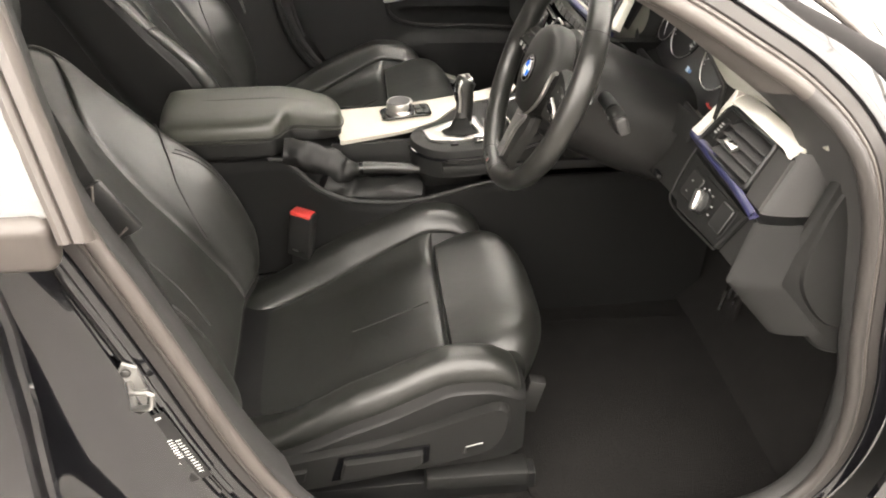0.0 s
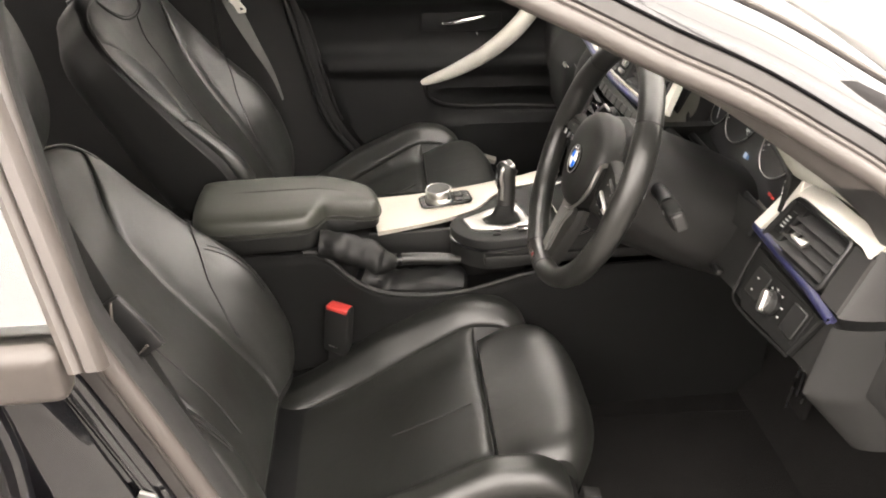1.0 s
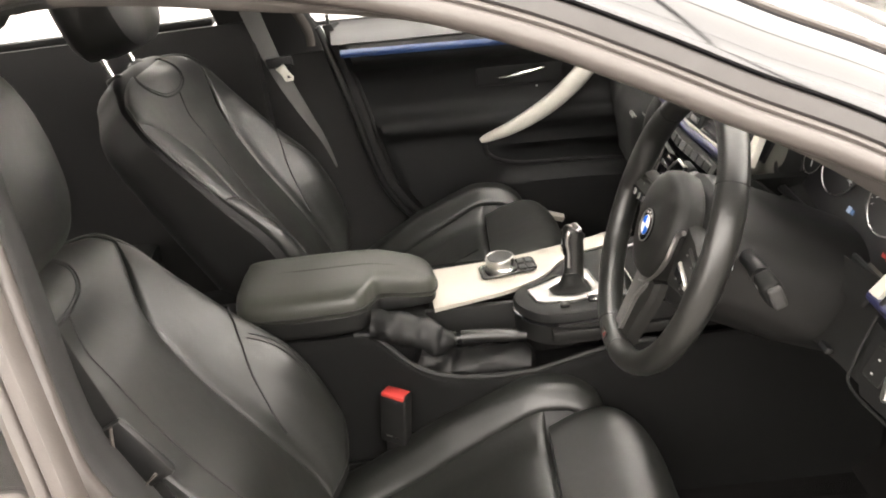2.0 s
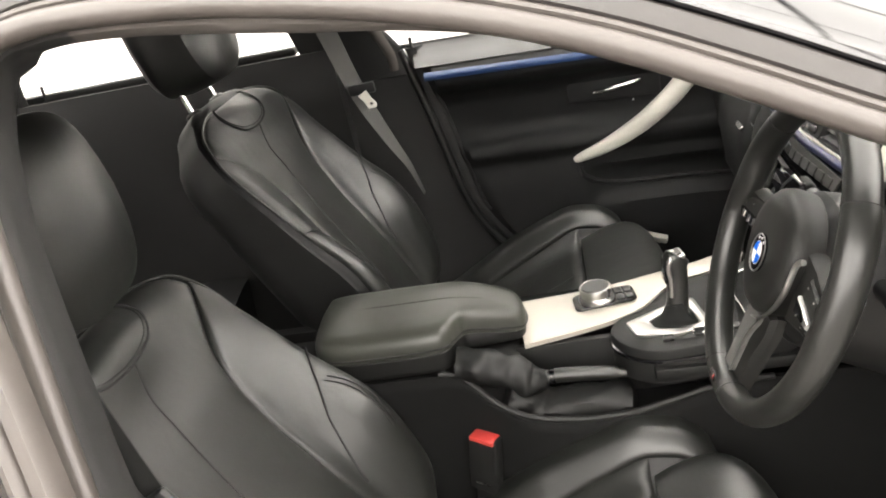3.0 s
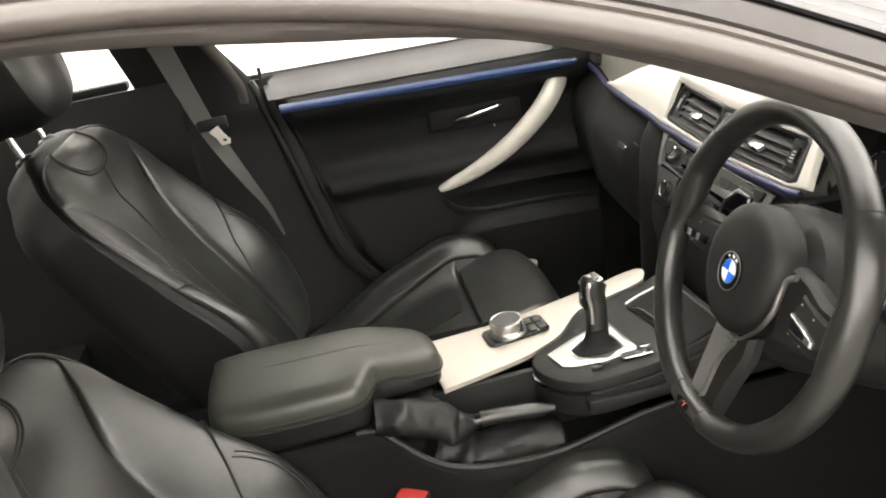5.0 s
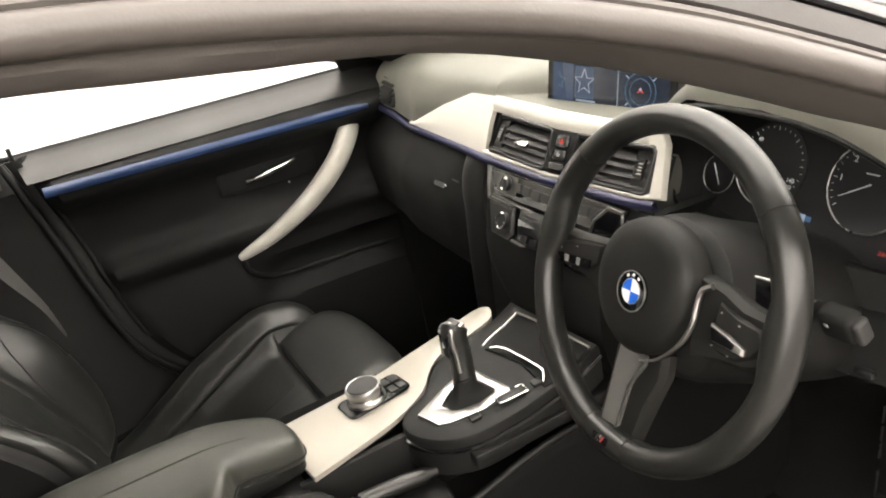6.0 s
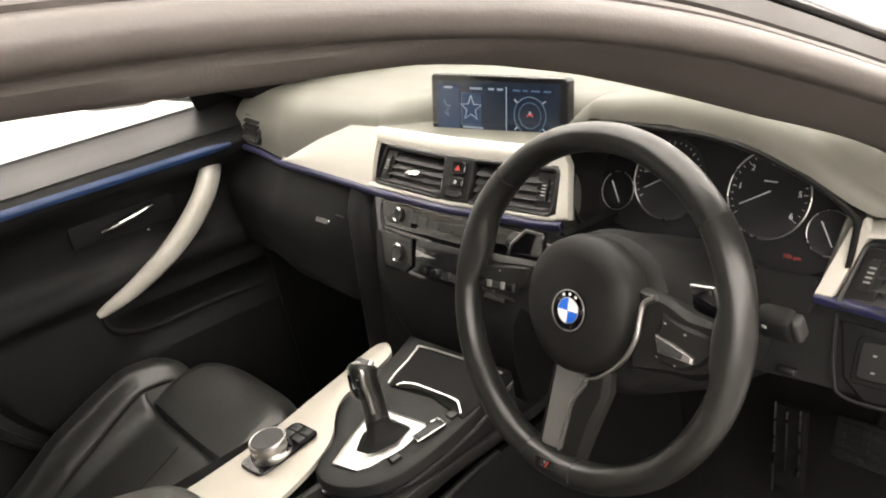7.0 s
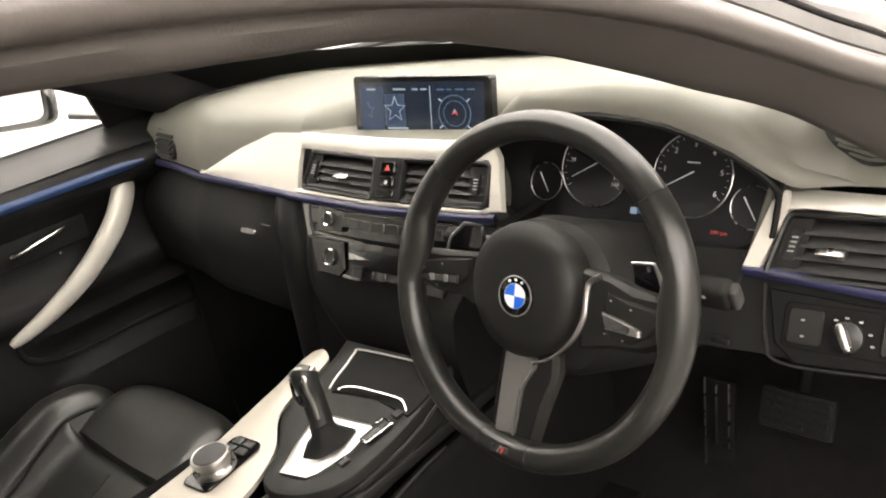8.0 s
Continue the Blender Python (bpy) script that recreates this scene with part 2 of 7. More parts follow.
def sheet(name, fn, nu, nv, mat, parent=None, label="", thick=0.0, back=None):
    """A surface fn(u, v), u and v from 0 to 1; with thickness behind it (towards back), closed round the edge."""
    g = [[np.array(fn(i / nu, j / nv), float) for j in range(nv + 1)] for i in range(nu + 1)]
    verts = [tuple(p) for row in g for p in row]
    idx = lambda i, j: i * (nv + 1) + j
    faces = [(idx(i, j), idx(i + 1, j), idx(i + 1, j + 1), idx(i, j + 1)) for i in range(nu) for j in range(nv)]
    if thick:
        base = len(verts)
        if back is not None:
            i, j = nu // 2, nv // 2
            mid = np.cross(g[min(i + 1, nu)][j] - g[max(i - 1, 0)][j], g[i][min(j + 1, nv)] - g[i][max(j - 1, 0)])
            thick = -abs(thick) if mid @ np.array(back, float) > 0 else abs(thick)
        for i in range(nu + 1):
            for j in range(nv + 1):
                du = g[min(i + 1, nu)][j] - g[max(i - 1, 0)][j]
                dv = g[i][min(j + 1, nv)] - g[i][max(j - 1, 0)]
                verts.append(tuple(g[i][j] - thick * unit(np.cross(du, dv))))
        faces += [tuple(base + k for k in reversed(f)) for f in faces[: nu * nv]]
        edge = [idx(i, 0) for i in range(nu)] + [idx(nu, j) for j in range(nv)] + [idx(i, nv) for i in range(nu, 0, -1)] + [idx(0, j) for j in range(nv, 0, -1)]
        for a, b in zip(edge, edge[1:] + edge[:1]):
            faces.append((b, a, base + a, base + b))
    return raw(name, verts, faces, mat, parent, label)


def pad(name, fn, u0, u1, v0, v1, mat, parent=None, label="", puff=0.006, tuck=0.004, nu=24, nv=16, flip=1):
    """An upholstered panel over the surface fn(u, v): puffed up, tucked in along its seams. v0 and v1 may be functions of u."""
    lo = v0 if callable(v0) else (lambda u: v0)
    hi = v1 if callable(v1) else (lambda u: v1)

    def at(p, q):
        u = u0 + (u1 - u0) * p
        v = lo(u) + (hi(u) - lo(u)) * q
        e = 1e-3
        c = np.array(fn(u, v), float)
        nrm = unit(np.cross(np.array(fn(u + e, v)) - c, np.array(fn(u, v + e)) - c)) * flip
        edge = max(abs(2 * p - 1), abs(2 * q - 1))
        full = min(1.0, abs(hi(u) - lo(u)) / 0.30)
        lift = full * (puff * (1 - edge ** 8) - tuck * max(0.0, (edge - 0.93) / 0.07) ** 2)
        return c + nrm * lift
    warp = lambda s: 0.5 - 0.5 * math.cos(math.pi * s) * (0.6 + 0.4 * abs(math.cos(math.pi * s)))
    return sheet(name, lambda p, q: at(warp(p), warp(q)), nu, nv, mat, parent, label)


def seam(name, fn, path, parent, r=0.0013, n=24, lift=0.001, mat=None):
    pts = [np.array(fn(*q), float) for q in spline(path, n)]
    return tube(name, pts, r, mat or THREAD, parent, sides=5)


def lettering(name, text, size, m, mat, parent=None, label="", depth=0.0003):
    cu = bpy.data.curves.new(name, "FONT")
    cu.body, cu.size, cu.align_x, cu.align_y, cu.extrude = text, size, "CENTER", "CENTER", depth
    cu.resolution_u = 2
    tmp = bpy.data.objects.new(name, cu)
    scene.collection.objects.link(tmp)
    bpy.context.view_layer.update()
    me = bpy.data.meshes.new_from_object(tmp.evaluated_get(bpy.context.evaluated_depsgraph_get()))
    bpy.data.objects.remove(tmp)
    bpy.data.curves.remove(cu)
    me.transform(m)
    me.materials.clear()
    return link(name, me, mat, parent, label, smooth=False)


def axes(origin, right, up):
    """The pose whose x runs right, y up and z towards the viewer."""
    r = unit(right)
    u = np.array(up, float)
    u = unit(u - r * (u @ r))
    n = np.cross(r, u)
    return Matrix(((r[0], u[0], n[0], origin[0]), (r[1], u[1], n[1], origin[1]), (r[2], u[2], n[2], origin[2]), (0, 0, 0, 1)))


def disc_rings(m, profile, sides=40):
    """Rings about the z axis of m from (radius, height) pairs."""
    return [[m @ Vector((r * math.cos(q), r * math.sin(q), h)) for q in np.linspace(0, 2 * math.pi, sides, endpoint=False)] for r, h in profile]


def turned(name, m, profile, mat, parent=None, label="", sides=40):
    return loft(name, disc_rings(m, profile, sides), mat, parent, label)


def ring(name, m, radius, r, mat, parent=None, label="", sides=48, a0=0, a1=360):
    full = a1 - a0 >= 360
    qs = [radians(a0 + (a1 - a0) * i / (sides if full else sides - 1)) for i in range(sides)]
    pts = [m @ Vector((radius * math.cos(q), radius * math.sin(q), 0)) for q in qs]
    return tube(name, pts, r, mat, parent, label, sides=6, up=tuple(m.to_3x3() @ Vector((0, 0, 1))), loop=full)


# ---- the studio ----
def wall(name, a, b, c, d, mat, thick=0.12):
    ob = sheet(name, lambda u, v: (1 - u) * (1 - v) * np.array(a) + u * (1 - v) * np.array(b) + u * v * np.array(c) + (1 - u) * v * np.array(d), 2, 2, mat, thick=thick)
    return tagged(ob, kind="structure")


X0, X1, Y0, Y1, ZC = -6.0, 6.0, -5.0, 5.0, 3.2
tagged(wall("floor", (X0, Y0, 0), (X1, Y0, 0), (X1, Y1, 0), (X0, Y1, 0), FLOOR), "pale polished studio floor", "floor")
tagged(wall("wall_north", (X0, Y1, 0), (X1, Y1, 0), (X1, Y1, ZC), (X0, Y1, ZC), WALL), "plain white studio wall", "wall")
tagged(wall("wall_south", (X1, Y0, 0), (X0, Y0, 0), (X0, Y0, ZC), (X1, Y0, ZC), GREY_WALL), "plain grey studio wall", "wall")
tagged(wall("wall_east", (X1, Y1, 0), (X1, Y0, 0), (X1, Y0, ZC), (X1, Y1, ZC), WALL), "plain white studio wall", "wall")
tagged(wall("wall_west", (X0, Y0, 0), (X0, Y1, 0), (X0, Y1, ZC), (X0, Y0, ZC), WALL), "plain white studio wall", "wall")
tagged(wall("ceiling", (X0, Y1, ZC), (X1, Y1, ZC), (X1, Y0, ZC), (X0, Y0, ZC), WALL), "plain white studio ceiling", "ceiling")


def ceiling_light():
    t = thing("ceiling_light", "large bright square panel of the luminous ceiling", "ceiling light", (0, 0, 0), "studio ceiling lights")
    box("frame", (2.18, 2.18, 0.03), pose(0, 0, 0.005), WALL, t, bevel=0.005)
    box("diffuser", (2.12, 2.12, 0.02), pose(0, 0, -0.012), PANEL, t, "glowing white diffuser", bevel=0.004)
    return t


lamp = ceiling_light()
lamp.location = (-4.4, -3.85, ZC - 0.025)
for i in range(5):
    for j in range(4):
        if i or j:
            copy_thing(lamp, pose(-4.4 + 2.2 * i, -3.85 + 2.2 * j, ZC - 0.025))

# unseen high windows, standing for the bright source on the open door's side
def hall_window():
    t = thing("window", "unseen bright hall window, added to light the car", "window", (0, 0, 0), "hall windows", "structure")
    box("pane", (2.2, 0.02, 1.42), pose(0, 0, 0), DAYLIGHT, t, "glowing white pane", bevel=0.004)
    for w, h, dx, dz in ((2.3, 0.03, 0, 0.725), (2.3, 0.05, 0, -0.725), (0.05, 1.45, 1.125, 0), (0.05, 1.45, -1.125, 0)):
        box("frame_bar", (w, 0.05, h), pose(dx, 0.01, dz), WALL, t, bevel=0.004)
    return t


hw = hall_window()
hw.location = (-4.8, Y0 + 0.03, 2.42)
for i in range(1, 5):
    copy_thing(hw, pose(-4.8 + 2.4 * i, Y0 + 0.03, 2.42))
# three more, made up in the front wall to brighten backrests and headrests
for y in (-3.6, -1.2, 1.2):
    copy_thing(hw, pose(X1 - 0.03, y, 2.30, 0, 0, 90))

# ---- the body round the open driver's door ----
SLOPE = 0.42


def side_y(z):
    return -0.77 + SLOPE * max(0.0, z - 0.85)


OPENING = [(-0.56, 1.203), (-0.46, 1.197), (-0.36, 1.181), (-0.26, 1.157), (-0.165, 1.124), (-0.08, 1.085), (0.0, 1.045),
           (0.08, 1.008), (0.15, 0.968), (0.225, 0.92), (0.283, 0.86), (0.322, 0.77), (0.34, 0.683), (0.36, 0.571), (0.378, 0.487),
           (0.383, 0.40), (0.365, 0.325), (0.32, 0.27), (0.24, 0.245), (0.10, 0.24), (-0.10, 0.245), (-0.25, 0.265), (-0.34, 0.32),
           (-0.40, 0.41), (-0.442, 0.51), (-0.478, 0.62), (-0.512, 0.72), (-0.541, 0.80), (-0.565, 0.87), (-0.583, 0.94),
           (-0.602, 1.02), (-0.617, 1.09), (-0.622, 1.15), (-0.606, 1.19)]
LOOP = [np.array((q[0], side_y(q[1]), q[1])) for q in spline(OPENING, 170, closed=True)]


def loop_frame(i):
    n = len(LOOP)
    p = LOOP[i % n]
    t = unit(LOOP[(i + 1) % n] - LOOP[i - 1 if i else n - 1])
    nz = SLOPE if p[2] > 0.86 else SLOPE * max(0.0, (p[2] - 0.80) / 0.06)
    nrm = unit((0, -1, nz))
    nrm = unit(nrm - t * (nrm @ t))
    out = np.cross(t, nrm)
    if out @ (p - np.array((-0.1, p[1], 0.75))) < 0:
        out = -out
    return p, out, nrm


def loop_point(i, o, n):
    p, out, nrm = loop_frame(i)
    return p + out * o + nrm * n


N = len(LOOP)
body = thing("car", "black painted car body with its driver's door opening", "car", (0, 0, 0))
frame_profile = [(0.014, -0.02), (0.020, -0.012), (0.0415, -0.009), (0.0435, -0.010), (0.0455, -0.008), (0.0460, -0.0015), (0.0475, 0.0002), (0.053, 0.0010),
                 (0.063, 0.0002), (0.074, -0.0035), (0.086, -0.0105), (0.100, -0.021), (0.116, -0.036), (0.135, -0.058), (0.155, -0.088)]
BAND_PROFILE = [(0.0255, -0.012), (0.0260, -0.002), (0.0285, 0.0005), (0.033, 0.0003), (0.038, -0.0004), (0.0425, -0.0012), (0.0445, -0.0035), (0.0448, -0.010)]


def profile_at(i):
    return [loop_point(i, o, n) for o, n in frame_profile]


loft("door_frame", [profile_at(i) for i in range(N)], PAINT, body, "glossy black painted door frame", caps=False, closed=False, loop=True)
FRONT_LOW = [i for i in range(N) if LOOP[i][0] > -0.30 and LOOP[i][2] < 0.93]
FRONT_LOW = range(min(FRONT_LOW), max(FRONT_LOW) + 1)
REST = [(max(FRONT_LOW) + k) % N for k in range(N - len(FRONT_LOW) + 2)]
tube("door_seal", [loop_point(i, 0.0085, 0.004) for i in REST], 0.0098, RUBBER, body, "grey-rubber door seal, shaded by a darker colour", sides=12, up=(0, -1, 0.2))
# same rubber as the run above; shade at the lower front put into the colour
tube("door_seal", [loop_point(i, 0.0085, 0.004) for i in FRONT_LOW], 0.0098, BAND, body, "rubber door seal, shaded by a darker colour", sides=12, up=(0, -1, 0.2))
tube("outer_seal", [loop_point(i, 0.0222, 0.000) for i in range(N)], 0.0036, RUBBER, body, "thin outer rubber lip", sides=8, loop=True, up=(0, -1, 0.2))
loft("seal_band", [[loop_point(i, o, n) for o, n in BAND_PROFILE] for i in range(N)], BAND, body, "flat ribbed rubber band beside the seal", caps=False, closed=False, loop=True)
RAIL = [i for i in range(N) if LOOP[i][2] > 0.90 and LOOP[i][0] > -0.58]
RAIL = RAIL[:RAIL.index(max(RAIL, key=lambda i: LOOP[i][0])) + 1] if RAIL[0] == 0 else RAIL
tube("roof_moulding", [loop_point(i, 0.104, -0.0235) for i in RAIL], 0.0035, RUBBER, body, "thin dark moulding along roof and pillar", sides=8)


def trim_drop(p):
    if p[0] < -0.38 and (p[2] < 1.10 or p[0] < -0.59):
        return lerp(p[2], [0.3, 0.8, 1.05, 1.12, 1.17, 1.2], [0.004, 0.012, 0.014, 0.009, 0.000, -0.008])
    if p[2] < 0.8:
        return -lerp(p[2], [0.62, 0.8], [0.002, 0.026])
    return -lerp(p[0], [-0.6, -0.41, -0.335, -0.224, -0.12, 0.02, 0.1, 0.2, 0.3], [0.012, 0.018, 0.016, 0.013, 0.013, 0.013, 0.017, 0.026, 0.028])


def trim_profile(i):
    p = LOOP[i]
    d = trim_drop(p)
    q = lambda o, w: loop_point(i, o, 0.0) + np.array((0, w, 0))
    if p[2] < 0.62 and p[0] > -0.38:
        return [q(0.004, 0.004), q(0.001, 0.012), q(0.000, 0.022), q(0.002, 0.030), q(0.006, 0.034), q(0.016, 0.036), q(0.03, 0.036)]
    if d < 0:
        k = min(1.0, max(0.0, (p[0] + 0.36) / 0.16)) if p[2] > 0.9 else 1.0
        near = ((0.004, 0.004), (d * 0.35, 0.010), (d * 0.8, 0.022), (d, 0.034), (d * 0.9, 0.055), (d * 0.6, 0.08), (0.012, 0.11))
        deep = ((0.004, 0.004), (0.001, 0.012), (d * 0.25, 0.030), (d * 0.65, 0.052), (d, 0.078), (d * 0.9, 0.095), (0.012, 0.12))
        return [q(a * (1 - k) + c * k, b * (1 - k) + e * k) for (a, b), (c, e) in zip(near, deep)]
    return [q(0.004, 0.004), q(d * 0.2, 0.012), q(d * 0.6, 0.030), q(d, 0.050), q(d + 0.006, 0.070), q(d + 0.03, 0.10), q(d + 0.05, 0.11)]


UPPER = [i for i in range(N) if LOOP[i][2] > 0.60 and LOOP[i][0] > -0.56 and (LOOP[i][0] > -0.4 or LOOP[i][2] > 1.16)]
START = next(i for i in range(N) if i not in UPPER)
ORDER = [(START + k) % N for k in range(N)]
RUN = [i for i in ORDER if i in UPPER]
LOW = [(RUN[-1] + k) % N for k in range(N - len(RUN) + 2)]
SPLIT = next(k for k, i in enumerate(RUN) if LOOP[i][2] < 0.93 and LOOP[i][0] > 0)
loft("inner_trim", [trim_profile(i) for i in RUN[:SPLIT + 1]], TRIM_CLOTH, body, "dark cloth-covered inner edge trim", caps=False, closed=False)
loft("inner_trim", [trim_profile(i) for i in RUN[SPLIT:]], PILLAR_TRIM, body, "black plastic lower edge trim", caps=False, closed=False)
loft("pillar_trim", [trim_profile(i) for i in LOW], PILLAR_TRIM, body, "dark plastic trim of pillar and sill", caps=False, closed=False)


# roof, headlining and windscreen
def roof_point(u, v, dz):
    x = -1.75 + 1.62 * u
    y = -0.575 + 1.15 * v
    crown = 1 - (2 * v - 1) ** 2
    z = lerp(x, [-1.75, -1.2, -0.6, -0.35, -0.12], [1.14, 1.215, 1.232, 1.222, 1.19]) + 0.05 * crown + dz
    return (x, y, z)


sheet("roof", lambda u, v: roof_point(u, v, 0.035), 24, 20, PAINT, body, thick=0.006)
sheet("headliner", lambda u, v: roof_point(u, v, 0.0), 24, 20, HEADLINER, body, "dark headlining", thick=0.008)


def screen_point(u, v):
    y = -1 + 2 * u
    base = np.array((0.84 - 0.42 * y * y, 0.71 * y, 0.845 + 0.02 * y * y))
    top = np.array((-0.13 - 0.13 * y * y, 0.55 * y, 1.275 - 0.055 * y * y))
    p = base * (1 - v) + top * v
    return p + np.array((0.02, 0, 0.03)) * math.sin(math.pi * v)


ws = sheet("windscreen", screen_point, 24, 16, GLASS, body, "clear curved windscreen", thick=0.005)
ws.visible_shadow = False
sheet("cowl", lambda u, v: screen_point(u, 0) + np.array((0.30 * v, 0, -0.03 * v - 0.01)), 20, 4, DARK, body, "black cowl panel under the windscreen", thick=0.01)
sheet("frit_band", lambda u, v: screen_point(u, 0.010 + (0.105 + 0.30 * abs(2 * u - 1) ** 2.5) * v) - np.array((0.008, 0, 0.006)), 24, 2, DARK, body, "black printed band along the glass")

wiper = thing("wiper", "black windscreen wiper resting along the glass", "windscreen wiper", (0.75, 0.2, 0.88))
tube("blade", [screen_point(u, 0.085) + np.array((0.020, 0, 0.022)) for u in np.linspace(0.95, 0.40, 30)], 0.007, DARK, wiper, "black rubber wiper blade", sides=8)
tube("arm", [screen_point(u, 0.085 - 0.05 * abs(u - 0.62)) + np.array((0.032, 0, 0.036)) for u in np.linspace(0.93, 0.30, 24)], [0.006 + 0.006 * k / 23 for k in range(24)], GLOSS, wiper, "glossy black wiper arm", sides=8)
# the far side: pillars, rail
tube("windscreen_pillar", spline([(0.46, 0.745, 0.84), (0.2, 0.70, 0.99), (-0.1, 0.64, 1.14), (-0.4, 0.60, 1.22), (-0.9, 0.60, 1.235), (-1.6, 0.58, 1.17)], 40),
     [lerp(k, [0, 8, 20, 39], [0.062, 0.060, 0.045, 0.036]) for k in range(40)], HEADLINER, body, "dark cloth-covered pillar and roof rail", sides=14)
tube("windscreen_pillar", spline([(0.47, -0.715, 0.87), (0.24, -0.69, 0.985), (0.0, -0.63, 1.10), (-0.3, -0.565, 1.225)], 30),
     0.020, HEADLINER, body, "dark cloth-covered pillar", sides=12)


def b_pillar(u, v):
    z = 0.26 + 0.98 * v
    xf = smooth(z, [0.14, 0.30, 0.37, 0.41, 0.473, 0.53, 0.604, 0.697, 0.80, 0.888, 1.0, 1.24], [-0.200, -0.270, -0.335, -0.376, -0.418, -0.441, -0.458, -0.477, -0.500, -0.521, -0.585, -0.68])
    xr = lerp(z, [0.26, 0.6, 0.95, 1.24], [-0.62, -0.69, -0.775, -0.83])
    y = smooth(z, [0.26, 0.5, 0.85, 0.95, 1.05, 1.24], [0.776, 0.772, 0.764, 0.752, 0.715, 0.62]) + 0.012 * max(0.0, 1 - u / 0.06) ** 2
    return (xf + (xr - xf) * u, y, z)


sheet("centre_pillar", b_pillar, 24, 30, PILLAR_TRIM, body, "black plastic centre pillar trim", thick=0.02, back=(0, 1, 0))
sheet("upper_pillar_trim", lambda u, v: np.array(b_pillar(0.02 + 0.62 * u, 0.61 + 0.39 * v)) + np.array((0, -0.010 - 0.004 * math.sin(math.pi * u), 0)), 10, 16, DARK, body, "dark upper pillar trim", thick=0.01, back=(0, 1, 0))

tube("pillar_front_strip", [np.array((x, b_pillar(0.1, (z - 0.26) / 0.98)[1] - 0.006, z)) for x, z in spline([(-0.655, 1.13), (-0.602, 1.011), (-0.576, 0.949), (-0.560, 0.905), (-0.560, 0.872)], 16)], 0.013, TRIM_CLOTH, body, "pale grey pillar edge", sides=10)
tube("pillar_joint", [np.array(b_pillar(u, 0.609)) + np.array((0, -0.001, 0)) for u in np.linspace(0.06, 0.6, 14)], 0.0030, DARK, body, "dark joint across the pillar trim", sides=6)

# sill, floor pan, tunnel side, rear bulkhead
sheet("sill", lambda u, v: (-0.42 + 0.84 * u, -0.79 - 0.10 * v, 0.235 - 0.02 * v - 0.06 * v * v), 10, 6, PAINT, body, "black painted door sill", thick=0.02)
box("floor_pan", (2.9, 1.5, 0.03), pose(-0.55, 0, 0.155), CARPET, body, "black carpeted floor pan", bevel=0.006)
sheet("toe_board", lambda u, v: (0.52 + 0.22 * v - 0.10 * (1 - v) ** 3, -0.74 + 1.48 * u, 0.165 + 0.50 * v), 6, 12, CARPET, body, "black carpeted toe board", thick=0.02)
sheet("kick_panel", lambda u, v: (0.39 + 0.25 * u, -0.735 - 0.008 * math.sin(3 * u), 0.17 + 0.62 * v), 8, 8, PLASTIC, body, "black plastic kick panel", thick=0.012)
sheet("kick_panel", lambda u, v: (0.20 + 0.40 * u, 0.735, 0.17 + 0.62 * v), 8, 8, PLASTIC, body, "black plastic kick panel", thick=0.012)
box("far_sill", (2.4, 0.03, 0.30), pose(-0.55, 0.800, 0.25), PLASTIC, body, "black far door sill", bevel=0.006)
sheet("rear_bulkhead", lambda u, v: (-1.72 - 0.25 * v, -0.62 + 1.24 * u, 0.17 + 0.98 * v), 4, 8, CARPET, body, thick=0.02)
sheet("parcel_shelf", lambda u, v: (-1.55 - 0.4 * v, -0.62 + 1.24 * u, 0.93), 4, 6, CARPET, body, thick=0.02)

# lower front of the body beside the opening: the wing behind the open door
sheet("front_wing", lambda u, v: (0.44 + 0.5 * u, -0.795 - 0.05 * math.sin(math.pi * v), 0.22 + 0.66 * v), 8, 12, PAINT, body, "black painted front wing", thick=0.01)
# centre pillar outside, with the striker plate
def outer_pillar(u, v):
    z = 0.25 + 0.66 * v
    xs = lerp(z, [0.25, 0.32, 0.41, 0.51, 0.62, 0.72, 0.80, 0.87, 0.94], [-0.40, -0.43, -0.485, -0.525, -0.56, -0.59, -0.615, -0.635, -0.65])
    # ripples shaped in so the paint breaks into glints
    return (xs - 0.20 * u, -0.774 - 0.050 * u + 0.009 * math.sin(13 * u) * (0.6 + 0.4 * math.cos(6 * v)), z)


# added ribs, not real creases, that catch thin highlights along the pillar
for o_, r_ in ((0.062, 0.0045), (0.082, 0.006)):
    tube("glint_rib", [loop_point(i, o_, 0.001 - 0.4 * max(0, o_ - 0.06)) for i in range(N) if LOOP[i][0] < -0.40 and 0.35 < LOOP[i][2] < 0.90], r_, PAINT, body, sides=8)
sheet("outer_pillar_panel", outer_pillar, 30, 20, PAINT, body, "glossy black painted pillar panel", thick=0.006)


def pillar_place(px, pz, d):
    return np.array((px, -0.776 - d, pz))


slab("striker_plate", [(-0.570, 0.622), (-0.558, 0.645), (-0.542, 0.638), (-0.536, 0.600), (-0.546, 0.556), (-0.560, 0.572)], pillar_place, 0.004, SPOKE_GREY, body, "bright steel striker plate")
tube("striker_loop", [(-0.556, -0.778, 0.614), (-0.548, -0.800, 0.616), (-0.527, -0.806, 0.621), (-0.524, -0.806, 0.617), (-0.526, -0.806, 0.602), (-0.530, -0.806, 0.597), (-0.549, -0.800, 0.592), (-0.556, -0.778, 0.590)], 0.0042, STEEL, body, "steel striker loop", sides=8)
for bx, bz in ((-0.555, 0.632), (-0.550, 0.573)):
    turned("bolt", axes((bx, -0.782, bz), (1, 0, 0), (0, 0, 1)), [(0.006, 0), (0.006, 0.002), (0.004, 0.0035), (0.0, 0.0035)], GRAPHITE, body, sides=12)

